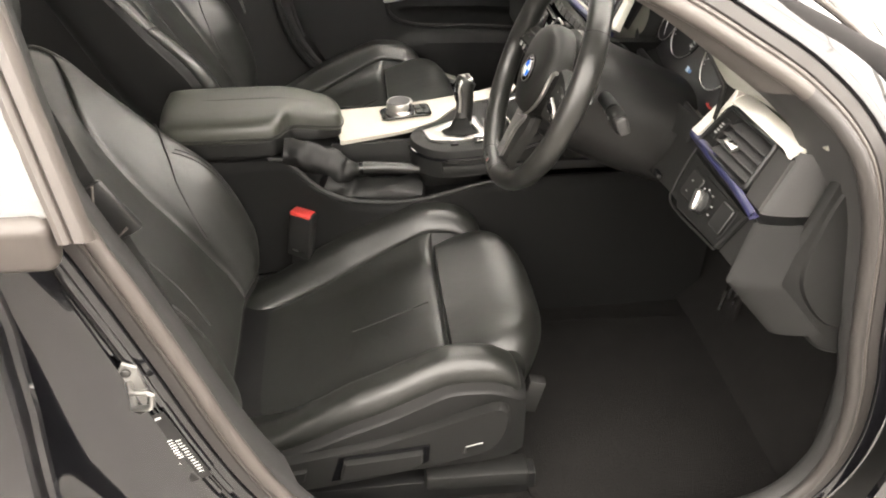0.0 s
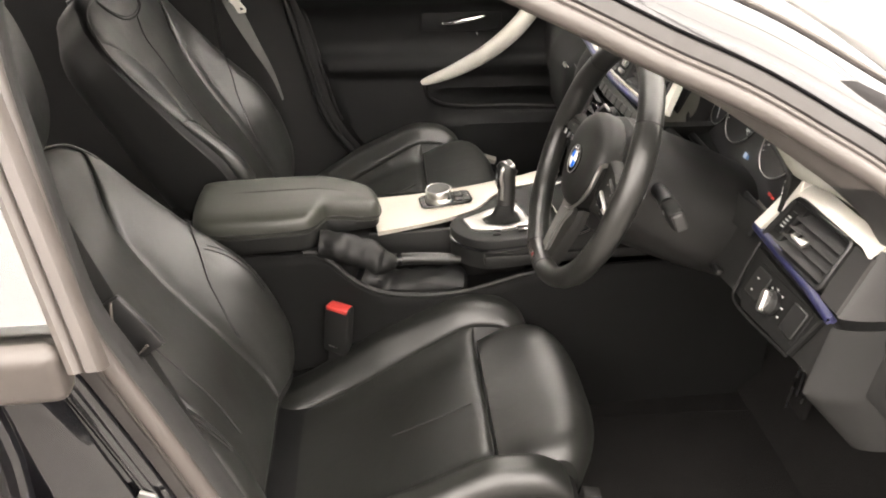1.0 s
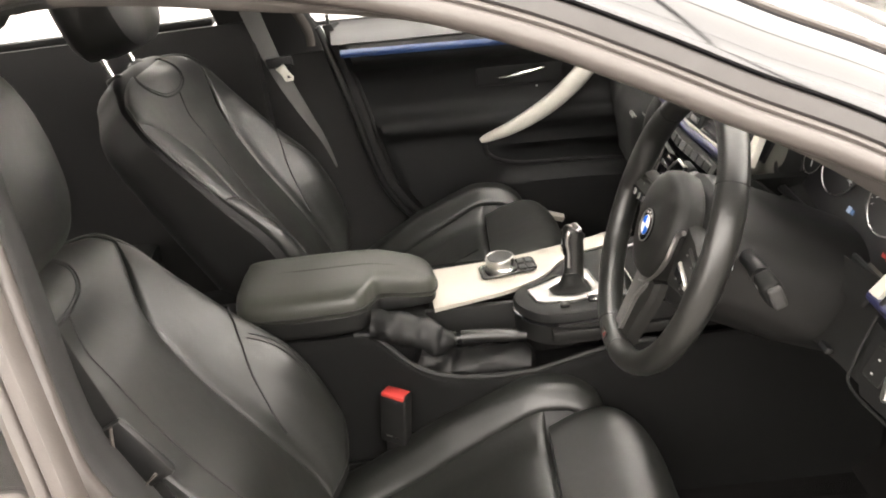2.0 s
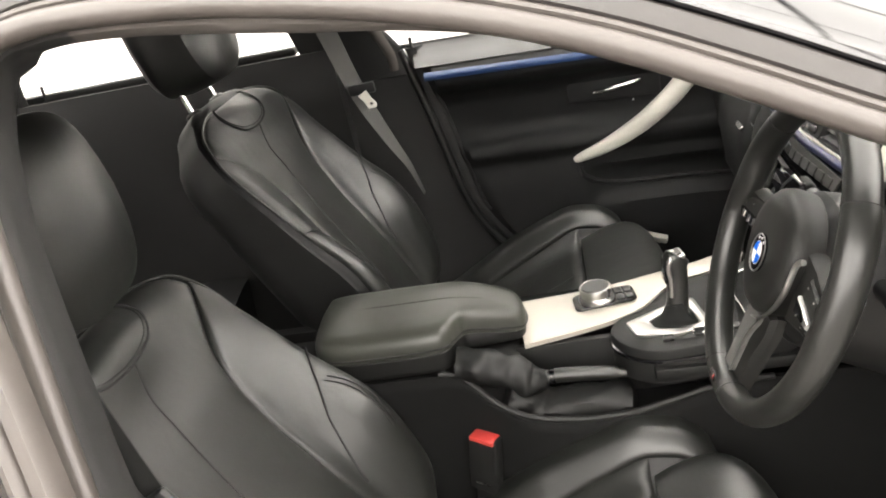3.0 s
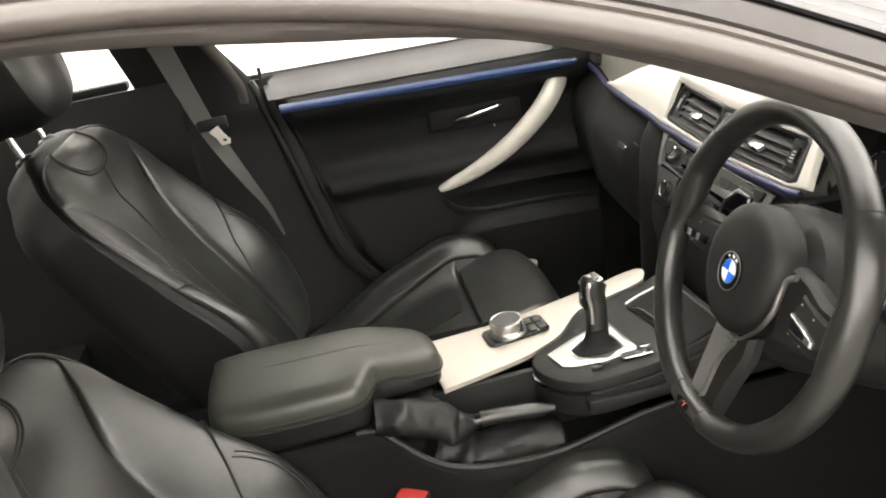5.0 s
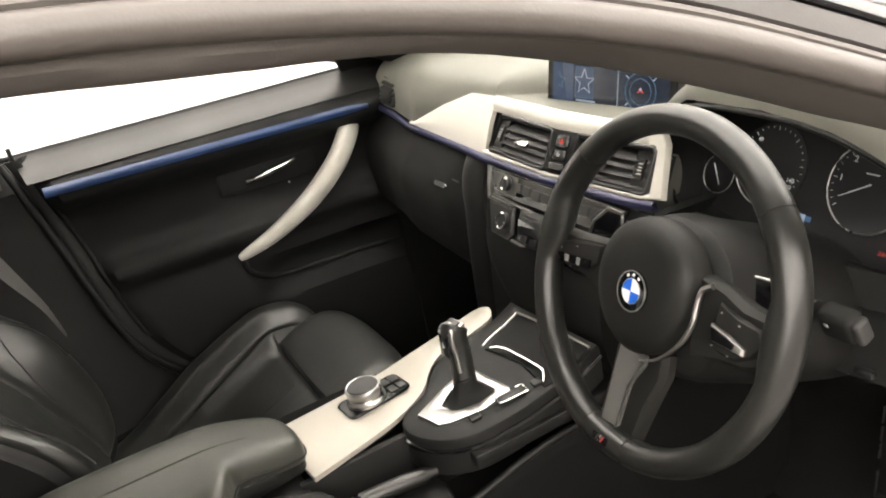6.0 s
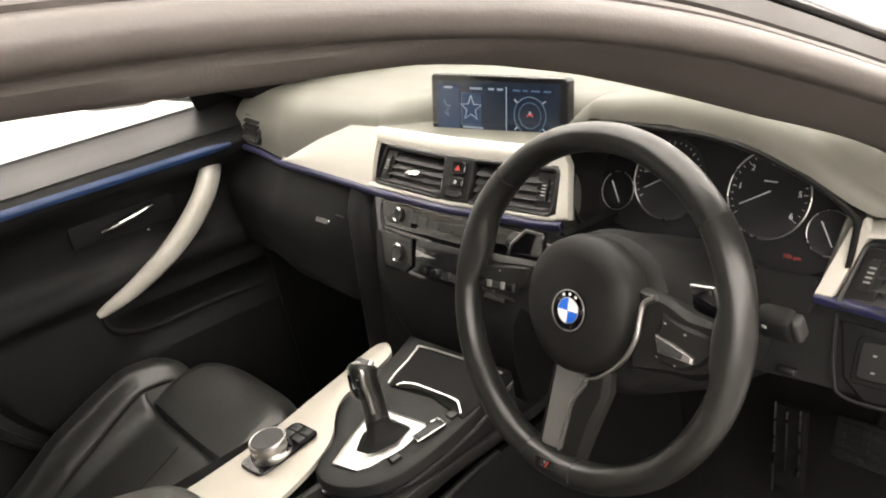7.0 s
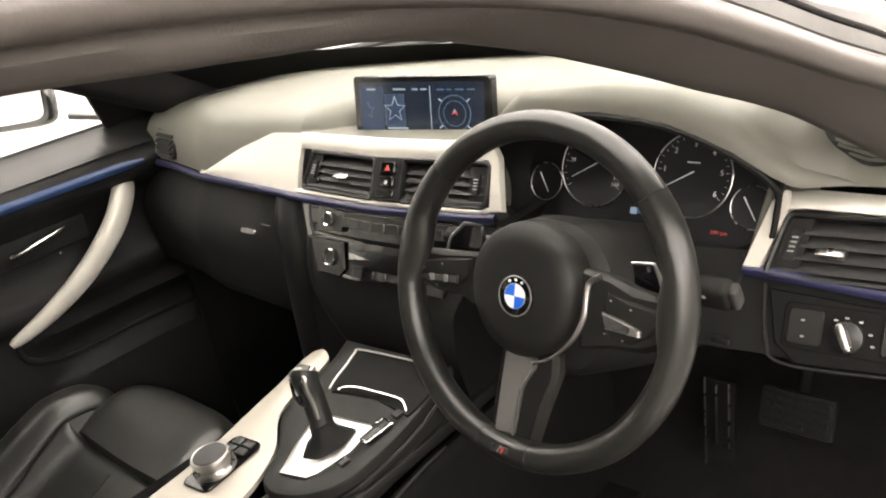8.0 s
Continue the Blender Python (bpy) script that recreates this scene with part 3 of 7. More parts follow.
# the data sticker on the pillar: unreadable print, as bars
stick = thing("data_sticker", "black pillar sticker with small white printed bars", "sticker", (-0.53, -0.776, 0.48))
sa = np.array((-0.558, -0.779, 0.552))
sd, sr = unit((0.035, 0, -0.10)), unit((0.10, 0, 0.035))
smat = axes(tuple(sa), tuple(sr), tuple(-sd))
slab("backing", [(0.0, 0.0), (0.036, 0.0), (0.036, -0.125), (0.0, -0.125)], lambda a, b, d: smat @ Vector((a, b, d)), 0.0008, DARK, stick, bevel=0.0003)
rng = random.Random(4)


def bar(a, b, w, h):
    slab("print_bar", [(a, b), (a + w, b), (a + w, b - h), (a, b - h)], lambda p, q, d: smat @ Vector((p, q, 0.0008 + d)), 0.0004, PAPER, stick, bevel=0.0001)


bar(0.004, -0.004, 0.0015, 0.030)
bar(0.004, -0.004, 0.012, 0.0015)
bar(0.014, -0.012, 0.0015, 0.018)
bar(0.020, -0.006, 0.008, 0.003)
for k in range(12):
    bar(0.003 + 0.0005 * rng.random(), -0.044 - 0.004 * k, 0.006 + 0.002 * rng.random(), 0.0014)
for k in range(12):
    bar(0.024, -0.050 - 0.0055 * k, 0.006 + 0.002 * rng.random(), 0.0018)
for k in range(8):
    bar(0.013, -0.046 - 0.0045 * k, 0.006 + 0.003 * rng.random(), 0.0016)

# ---- rear door beside it, closed ----
rdoor = thing("rear_door", "closed black rear door with a grey-tinted window", "car door", (-1.0, -0.84, 0.5), "rear doors")


def rear_skin(u, v):
    z = 0.25 + 0.60 * v
    xs = lerp(z, [0.25, 0.45, 0.65, 0.75, 0.85], [-0.60, -0.645, -0.64, -0.645, -0.655])
    return (xs - 0.95 * u, -0.835 - 0.045 * math.sin(math.pi * min(1, 0.15 + v)) - 0.03 * math.sin(1.5 * u), z)


sheet("door_skin", rear_skin, 16, 20, PAINT, rdoor, "glossy black painted door skin", thick=0.03)
tube("shut_edge", [np.array(rear_skin(0.0, k / 24)) + np.array((0.004, 0.006, 0)) for k in range(25)], 0.009, PAINT, rdoor, sides=8)
box("belt_moulding", (0.98, 0.035, 0.062), pose(-1.055, -0.835, 0.853, 8), RUBBER, rdoor, "grey-black window belt moulding", bevel=0.014, segments=4)


def rear_glass(u, v):
    z = 0.88 + 0.30 * v
    return (-0.563 - 0.085 * v - 0.70 * u, -0.835 + 0.40 * (z - 0.88), z)


pane = sheet("window_pane", rear_glass, 6, 6, TINTED, rdoor, "grey window pane", thick=0.004)
pane.visible_shadow = False
FRAME_BAR = [(-0.006, 0.004), (-0.003, -0.006), (0.003, -0.008), (0.007, -0.004), (0.009, 0.000), (0.012, -0.004), (0.022, -0.004), (0.026, 0.002), (0.026, 0.016), (-0.004, 0.016)]
loft("window_frame", [[np.array(rear_glass(0, k / 12)) + np.array((a, b, -0.4 * b)) for a, b in FRAME_BAR] for k in range(-1, 13)], RUBBER, rdoor, "grey-black stepped window frame")

# ---- the far rear door and its window ----
lrd = thing("rear_door", "black rear passenger door trim with a clear window", "car door", (-1.2, 0.78, 0.5), "rear doors")


def rear_panel(u, v):
    z = 0.15 + 0.795 * v
    return (-0.69 - 0.95 * u, 0.775 + 0.03 * math.sin(5 * v) * 0.5 + 0.03 * max(0, v - 0.9) * 10 * 0.3, z)


sheet("door_trim", rear_panel, 10, 20, PILLAR_TRIM, lrd, "black plastic door trim", thick=0.05)
box("window_ledge", (0.86, 0.03, 0.02), pose(-1.22, 0.79, 0.953), PLASTIC, lrd, bevel=0.006)
tube("lock_pin", [(-1.45, 0.775, 0.945), (-1.45, 0.775, 0.985)], 0.004, DARK, lrd, sides=8)
box("quarter_pillar", (0.30, 0.05, 0.40), pose(-1.635, 0.74, 1.06), HEADLINER, lrd, bevel=0.02)
lp = sheet("window_pane", lambda u, v: (-0.80 - 0.68 * u, 0.80 - 0.40 * 0.3 * v, 0.94 + 0.30 * v), 4, 4, GLASS, lrd, "clear window pane", thick=0.004)
lp.visible_shadow = False

# ---- front passenger door ----
pdoor = thing("passenger_door", "black front passenger door trim with silver pull and blue strip", "car door", (-0.2, 0.76, 0.5))


def door_y(z):
    return smooth(z, [0.14, 0.26, 0.36, 0.46, 0.54, 0.60, 0.635, 0.655, 0.675, 0.70, 0.76, 0.80, 0.822, 0.835, 0.855, 0.875, 0.90, 0.915],
                [0.76, 0.755, 0.75, 0.755, 0.76, 0.765, 0.745, 0.748, 0.768, 0.775, 0.768, 0.74, 0.705, 0.692, 0.690, 0.715, 0.775, 0.80])


def door_top(x):
    return lerp(x, [-0.6, 0.2, 0.5], [0.0, -0.022, -0.04])


def door_rear(z):
    return smooth(z, [0.14, 0.30, 0.37, 0.41, 0.473, 0.53, 0.604, 0.697, 0.80, 0.888, 0.95], [-0.20, -0.27, -0.335, -0.376, -0.418, -0.441, -0.458, -0.477, -0.500, -0.521, -0.537])


def door_point(x, z, d=0.0):
    zz = z - door_top(x)
    inward = 0.0
    if x > 0.10:
        inward = 0.10 * (x - 0.10)
    # pocket below the pull
    px, pz = (x - 0.12) / 0.27, (zz - 0.52) / 0.05
    pocket = 0.03 * max(0.0, 1 - abs(px) ** 4) * max(0.0, 1 - abs(pz) ** 3)
    return np.array((x, door_y(zz) - inward + pocket - d, z))


def door_panel(u, v):
    z0 = 0.14 + 0.775 * v
    xr = door_rear(z0)
    x = xr + (0.46 - xr) * u
    p = door_point(x, z0 + door_top(x))
    k = min(1.0, max(0.0, (x - xr - 0.024) / 0.014))
    k = k * k * (3 - 2 * k)
    return np.array((p[0], p[1] * k + 0.772 * (1 - k), p[2]))


sheet("door_trim", door_panel, 60, 90, DOOR_SKIN, pdoor, "black soft plastic door trim", thick=0.012, back=(0, 1, 0))
tube("door_edge_seal", [np.array(door_panel(0, k / 40)) + np.array((-0.009, -0.014, 0)) for k in range(41)], 0.0095, DARK, pdoor, "black rubber door edge seal", sides=10)
sheet("door_edge", lambda u, v: np.array(door_panel(0.025 * u, v)) + np.array((0, -0.003 - 0.002 * math.sin(math.pi * u), 0)), 4, 40, PILLAR_TRIM, pdoor, "grey-black painted door edge", thick=0.003, back=(0, 1, 0))
# dark tube stands in for the shadow along the trim's edge
tube("trim_edge_shadow", [np.array(door_panel(0.030, v)) + np.array((0, -0.004, 0)) for v in np.linspace(0.45, 0.93, 30)], 0.0050, DARK, pdoor, "painted shadow line at the trim's edge", sides=8)



def ledge(u, v):
    z0 = 0.8745 + 0.0395 * v
    x = door_rear(z0) + 0.012 + (0.45 - door_rear(z0)) * u
    p = door_point(x, z0 + door_top(x))
    return p + np.array((0, -0.0025, 0.0020))


# sheet laid over the trim's top so window light shows as a paler colour
sheet("door_ledge", ledge, 50, 8, LIT_TOP, pdoor, "soft door ledge, paler for the window light", thick=0.002, back=(0, 1, -0.5))


def strip(name, x0, x1, zc, h, mat, parent, label, d=0.004, n=40, taper=True):
    def fn(u, v):
        x = x0 + (x1 - x0) * u
        hh = h * (min(1, 0.5 + (1 - u) * 8) if taper else 1)
        z = zc(x) + hh * (v - 0.5)
        p = door_point(x, z, d + 0.003 * math.sin(math.pi * v))
        return p
    return sheet(name, fn, n, 6, mat, parent, label, thick=0.006, back=(0, 1, 0))


strip("blue_strip", -0.485, 0.165, lambda x: lerp(x, [-0.485, 0.16], [0.855, 0.829]), 0.017, BLUE, pdoor, "satin blue trim strip")

# curved silver pull
pull_axis = spline([(-0.175, 0.752, 0.580), (-0.09, 0.735, 0.612), (0.0, 0.72, 0.662), (0.075, 0.715, 0.722), (0.122, 0.725, 0.775), (0.140, 0.745, 0.802)], 30)
loft("door_pull", tube_rings(pull_axis, [0.004 + 0.020 * math.sin(math.pi * min(1, 0.04 + 0.62 * (k / 29) ** 0.7)) for k in range(30)], 14, 0.62, up=(0, -1, 0)), SILVER, pdoor, "satin silver curved door pull")
# inner handle in its dark recess
box("handle_bezel", (0.215, 0.012, 0.062), pose(-0.062, 0.767, 0.742, 0, 3, 0), DOOR_SKIN, pdoor, "dark recessed handle bezel", bevel=0.005)
tube("door_handle", spline([(-0.112, 0.758, 0.735), (-0.085, 0.752, 0.738), (-0.055, 0.750, 0.742), (-0.02, 0.753, 0.746), (0.0, 0.758, 0.749)], 20), [0.004 + 0.003 * math.sin(math.pi * (k + 0.5) / 20) for k in range(20)], CHROME, pdoor, "chrome door handle", sides=10)
turned("lock_light", axes((-0.02, 0.772, 0.70), (1, 0, 0), (0, 0, 1)), [(0.002, 0), (0.002, 0.003), (0, 0.003)], LIT, pdoor, sides=8)
# armrest edge crease and pocket edge
tube("pocket_edge", spline([door_point(-0.165, 0.575, 0.004), door_point(-0.155, 0.535, 0.004), door_point(-0.08, 0.50, 0.004), door_point(0.1, 0.487, 0.004), door_point(0.3, 0.475, 0.004)], 24), 0.006, PLASTIC, pdoor, sides=8)
# belt seal along the window, lock pin, pane, mirror triangle
tube("window_seal", [(x, 0.803, 0.915 + door_top(x)) for x in np.linspace(-0.56, 0.19, 12)], 0.006, DARK, pdoor, sides=8)
tube("lock_pin", [(-0.515, 0.79, 0.91), (-0.515, 0.79, 0.934)], 0.0045, DARK, pdoor, sides=8)
fp = sheet("window_pane", lambda u, v: (-0.62 + 0.8 * u - 0.1 * v, 0.81 - 0.13 * v, 0.905 + door_top(-0.62 + 0.8 * u) + 0.31 * v), 4, 4, GLASS, pdoor, "clear window pane", thick=0.004)
fp.visible_shadow = False
slab("mirror_triangle", [(0.165, 0.885), (0.46, 0.86), (0.40, 0.90), (0.10, 1.06), (0.125, 1.0)], lambda a, b, d: np.array((a, 0.795 - 0.30 * (b - 0.88) - d, b)), 0.008, PLASTIC, pdoor, "black mirror-base triangle trim", bevel=0.004)

tube("window_guide", [(0.150, 0.762, 0.990), (0.162, 0.775, 0.940), (0.172, 0.787, 0.900)], 0.0055, RUBBER, pdoor, "grey rubber window guide", sides=8)
# outside mirror beyond the window
mir = thing("wing_mirror", "black wing mirror with bright glass outside the window", "wing mirror", (0.22, 0.95, 0.93))
mm = axes((0.068, 0.985, 0.963), (0.51, -0.86, 0), (0.25, 0.15, 0.95))
loft("housing", [[mm @ Vector((0.098 * s * math.copysign(abs(math.cos(q)) ** 0.4, math.cos(q)), 0.050 * s * math.copysign(abs(math.sin(q)) ** 0.4, math.sin(q)), h)) for q in np.linspace(0, 2 * math.pi, 32, endpoint=False)]
                 for s, h in ((0.96, 0.0), (1.0, -0.008), (0.97, -0.03), (0.75, -0.06), (0.35, -0.075))], PAINT, mir, "glossy black housing")
loft("mirror_glass", [[mm @ Vector((0.086 * math.copysign(abs(math.cos(q)) ** 0.4, math.cos(q)), 0.0375 * math.copysign(abs(math.sin(q)) ** 0.4, math.sin(q)), h)) for q in np.linspace(0, 2 * math.pi, 32, endpoint=False)]
                      for h in (0.0005, 0.003)], MIRROR, mir, "mirror glass")
tube("mirror_arm", [(0.25, 0.82, 0.885), (0.23, 0.90, 0.89), (0.17, 0.955, 0.91)], 0.016, PAINT, mir, sides=10, squash=0.6)

# ---- dashboard ----
FACE_Y = [-0.75, -0.70, -0.52, -0.30, -0.18, 0.0, 0.25, 0.47, 0.60, 0.75]
FACE_X = [0.25, 0.247, 0.232, 0.20, 0.165, 0.150, 0.160, 0.160, 0.185, 0.20]


def face(y, z, d=0.0):
    """The dashboard's rear face at (y, z), d metres proud of it."""
    x = lerp(y, FACE_Y, FACE_X) + 0.5 * (z - 0.8)
    return np.array((x - 0.894 * d, y, z + 0.447 * d))


dash = thing("dashboard", "black soft dashboard with satin silver and dark blue trim", "dashboard", (0.3, 0, 0.7))
BLUE_Y = [-0.72, -0.65, -0.52, -0.36, -0.21, 0.0, 0.19, 0.47, 0.68, 0.74]
BLUE_Z = [0.748, 0.758, 0.767, 0.785, 0.806, 0.805, 0.803, 0.811, 0.811, 0.811]


def blue_z(y):
    return lerp(y, BLUE_Y, BLUE_Z)


def base_x(y):
    """Where the glass meets the dashboard's top."""
    return 0.83 - 0.42 * (y / 0.72) ** 2


def lip_z(y):
    """Height of the rear lip of the upper pad."""
    return lerp(y, [-0.75, -0.60, -0.54, -0.530, -0.515, -0.182, -0.177, -0.17, -0.12, 0.0, 0.16, 0.27, 0.36, 0.47, 0.50, 0.75],
                [0.852, 0.853, 0.856, 0.858, 0.770, 0.770, 0.895, 0.90, 0.896, 0.897, 0.895, 0.890, 0.862, 0.818, 0.818, 0.818])


def top_z(y, x):
    a = lerp(x, [0.15, 0.3, 0.45, 0.6, 0.85], [0.915, 0.925, 0.918, 0.89, 0.838])
    side = 0.018 * min(1.0, max(0.0, (abs(y) - 0.5) / 0.2))
    under_hood = min(1.0, max(0.0, (-0.172 - y) / 0.012)) * min(1.0, max(0.0, (y + 0.53) / 0.02)) * min(1.0, max(0.0, (0.52 - x) / 0.12))
    return a - side - 0.15 * under_hood


def shelf(y):
    """The flat shelf behind the trim, on which the display stands."""
    return 0.125 * min(1.0, max(0.0, (0.20 - y) / 0.09)) * min(1.0, max(0.0, (y + 0.24) / 0.06))


def upper_pad(u, v):
    y = 0.735 - 1.47 * u
    if -0.195 < y < -0.1825:
        y = -0.1825  # the pad's end wall stands inside the hood's cheek
    lz = lip_z(y)
    p0 = face(y, lz, 0.002)
    xr, sh = p0[0], shelf(y)
    if v < 0.2:
        k = v / 0.2
        return (xr + sh * k, y, lz - 0.022 * k * sh / 0.125)
    lz -= 0.022 * sh / 0.125
    xr += sh
    if v < 0.5:
        k = (v - 0.2) / 0.3
        x = xr + 0.07 * (1 - math.cos(k * math.pi / 2)) ** 1.5 * (1 - 4 * sh) + 0.02 * k
        tz = top_z(y, xr + 0.11)
        z = lz + (tz - lz) * math.sin(k * math.pi / 2)
    else:
        k = (v - 0.5) / 0.5
        xa = xr + 0.07 * (1 - 4 * sh) + 0.02
        x = xa + (base_x(y) - 0.01 - xa) * k
        z = top_z(y, x)
    return (x, y, z)


sheet("upper_pad", upper_pad, 110, 44, LIT_DASH, dash, "grained soft upper pad, paled for windscreen light", thick=0.01, back=(0, 0, -1))


# demister slot near the far corner
for k in range(2):
    tube("demister_slot", [(0.285 + 0.010 * k, 0.632 - 0.008 * k, 0.9105), (0.325 + 0.010 * k, 0.622 - 0.008 * k, 0.914), (0.362 + 0.006 * k, 0.608 - 0.006 * k, 0.9125)], 0.0022, DARK, dash, "dark demister slot", sides=6)


# lower dash: glovebox side, with its rolled lower edge
def lower_left(u, v):
    y = 0.735 - 0.495 * u
    zt = blue_z(y) - 0.006
    back_off = 0.03 * min(1.0, max(0.0, (0.30 - y) / 0.06)) ** 2
    if v < 0.55:
        k = v / 0.55
        z = zt - 0.16 * k
        p = face(y, z, -0.008 + 0.014 * math.sin(math.pi * min(1, k * 1.1)) - back_off - 0.075 * max(0.0, k - 0.42) ** 1.3)
        return p
    k = (v - 0.55) / 0.45
    p = face(y, zt - 0.16, -0.008 - back_off - 0.075 * 0.58 ** 1.3)
    return p + np.array((0.22 * k * k + 0.05 * k, 0, -0.10 * math.sin(k * math.pi / 2)))


sheet("glovebox", lower_left, 30, 36, MATT, dash, "black glovebox and lower dash", thick=0.01, back=(1, 0, -0.3))
# rounded column between the glovebox and the centre stack
column = spline([(0.205, 0.240, 0.800), (0.180, 0.232, 0.792), (0.160, 0.225, 0.768), (0.151, 0.220, 0.742), (0.148, 0.217, 0.715), (0.146, 0.225, 0.655), (0.146, 0.236, 0.585), (0.146, 0.246, 0.500)], 30)
loft("stack_column", tube_rings(column, [0.020, 0.024] + [0.028] * 28, 18, 1.0, up=(0, 1, 0)), PLASTIC, dash, "black rounded column beside the stack")


def column_web(u, v):
    q = column[min(29, int(round(v * 29)))]
    return np.array((q[0] - 0.012 + 0.012 * u, q[1] + (0.125 - q[1]) * u, q[2]))


sheet("column_web", column_web, 10, 29, PLASTIC, dash, "black panel beside the stack", thick=0.008, back=(1, 0, 0))
slab("glovebox_catch", rounded(0.285, 0.737, 0.328, 0.744, 0.003, 3), lambda a, b, d: face(a, b, 0.008 + d), 0.003, STEEL, dash, "silver glovebox catch")
tube("glovebox_gap", [face(y, blue_z(y) - 0.052, 0.0) for y in np.linspace(0.70, 0.26, 14)], 0.0015, DARK, dash, sides=5)


def end_y(z):
    """Where the rear face turns into the end of the dashboard by the driver's door."""
    return lerp(z, [0.60, 0.668, 0.743, 0.752, 0.84], [-0.744, -0.740, -0.714, -0.711, -0.702])


def end_flank(z0, z1):
    def fn(u, v):
        z = z0 + (z1 - z0) * u
        c = face(end_y(z), max(z, 0.674), 0.002)
        c = c + np.array((0.85 * max(0.0, 0.674 - z), 0, min(0.0, z - 0.674)))
        r = 1 - math.cos(v * math.pi / 2)
        return c + np.array((0.062 * r + 0.004 * v, -0.016 * math.sin(v * math.pi / 2), 0.0))
    return fn


def lower_right(u, v):
    y_end = end_y(0.745 - 0.06 * min(1.0, v / 0.5))
    y = -0.20 + (y_end + 0.20) * u
    zt = blue_z(y) - 0.004
    if v < 0.5:
        k = v / 0.5
        z = zt - (zt - 0.688) * k
        return face(y, z, -0.004)
    k = (v - 0.5) / 0.5
    p = face(y, 0.688, -0.004)
    return p + np.array((0.30 * k ** 1.3, 0, -0.13 * k + 0.012 * math.sin(math.pi * k)))


sheet("knee_panel", lower_right, 30, 30, MATT, dash, "black lower knee panel", thick=0.01, back=(1, 0, 0.3))
# lighter plastic than the lower end: window light put into the colour
sheet("end_flank", end_flank(0.755, 0.833), 12, 8, PILLAR_TRIM, dash, "end of the vent surround, paler for window light", thick=0.006, back=(1, 1, 0))
sheet("end_flank", end_flank(0.590, 0.744), 24, 8, MATT, dash, "grey satin end of the lower panel", thick=0.006, back=(1, 1, 0))
slab("end_cap", [tuple(q) for q in spline([(0.247, 0.66), (0.275, 0.74), (0.310, 0.84), (0.345, 0.84), (0.40, 0.76), (0.43, 0.66), (0.43, 0.58), (0.395, 0.535), (0.340, 0.545), (0.288, 0.605)], 40, closed=True)],
     lambda a, b, d: np.array((a, -0.728 - d, b)), 0.012, MATT, dash, "black dashboard end panel", bevel=0.006)
slab("end_cover", [tuple(q) for q in spline([(0.315, 0.81), (0.35, 0.80), (0.390, 0.73), (0.412, 0.65), (0.405, 0.60), (0.34, 0.59), (0.285, 0.66), (0.290, 0.74)], 36, closed=True)],
     lambda a, b, d: np.array((a, -0.740 - d, b)), 0.004, MATT, dash, "black fuse cover panel", bevel=0.004)


# silver and blue trims
def silver_band(name, ys, zlo, zhi, label, d=0.006):
    def fn(u, v):
        y = ys[0] + (ys[1] - ys[0]) * u
        a, b = zlo(y), zhi(y)
        return face(y, a + (b - a) * v, d + 0.004 * math.sin(math.pi * v))
    return sheet(name, fn, 60, 10, SILVER, dash, label, thick=0.008, back=(1, 0, 0))


silver_band("silver_trim", (0.472, 0.185), lambda y: blue_z(y) + 0.004, lambda y: max(blue_z(y) + 0.005, lip_z(y) - 0.001), "satin silver trim panel")
silver_band("silver_trim", (0.187, -0.178), lambda y: 0.872, lambda y: max(0.894, lip_z(y) - 0.001), "satin silver trim panel above the vents")
silver_band("silver_trim", (0.187, -0.197), lambda y: blue_z(y) + 0.004, lambda y: blue_z(y) + 0.013, "satin silver edge below the vents")


def blue_band(name, y0, y1):
    def fn(u, v):
        y = y0 + (y1 - y0) * u
        return face(y, blue_z(y) + 0.011 * (v - 0.5), 0.008 + 0.004 * math.sin(math.pi * v))
    return sheet(name, fn, 50, 6, DASH_BLUE, dash, "dark blue satin trim strip", thick=0.012, back=(1, 0, 0))


blue_band("blue_trim", 0.70, -0.206)
blue_band("blue_trim", -0.512, -0.712)
slab("cluster_apron", [(-0.215, 0.752), (-0.508, 0.752), (-0.518, 0.786), (-0.215, 0.786)], lambda a, b, d: face(a, b, d + 0.001), 0.004, MATT, dash, "black apron under the instruments", bevel=0.002)
# silver end beside the cluster's left and the frame round the driver's vent
slab("silver_trim", [(-0.176, 0.897), (-0.192, 0.892), (-0.203, 0.876), (-0.2145, 0.814), (-0.198, 0.813), (-0.1955, 0.860), (-0.190, 0.874), (-0.178, 0.876)], lambda a, b, d: face(a, b, d), 0.010, SILVER, dash, "satin silver trim end")
slab("silver_trim", [(-0.512, 0.770), (-0.533, 0.834), (-0.546, 0.845), (-0.553, 0.832), (-0.529, 0.770)], lambda a, b, d: face(a, b, d), 0.012, SILVER, dash, "satin silver vent surround")


def top_band(u, v):
    # rolls forward over the top of the vent
    y = -0.540 - 0.164 * u
    z = lerp(y, [-0.704, -0.69, -0.57, -0.54], [0.822, 0.826, 0.829, 0.826]) + 0.018 * v
    return face(y, z, 0.012 - 0.018 * v * v)


sheet("silver_trim", top_band, 24, 8, SILVER, dash, "satin silver vent surround", thick=0.006, back=(1, 0, -0.4))
# window light on the plate is put into its lighter plastic
slab("trim_end", [(-0.676, 0.757), (-0.712, 0.757), (-0.706, 0.823), (-0.668, 0.823)], lambda a, b, d: face(a, b, d - 0.003), 0.009, PILLAR_TRIM, dash, "plate beside the vent, paler for window light", bevel=0.002)


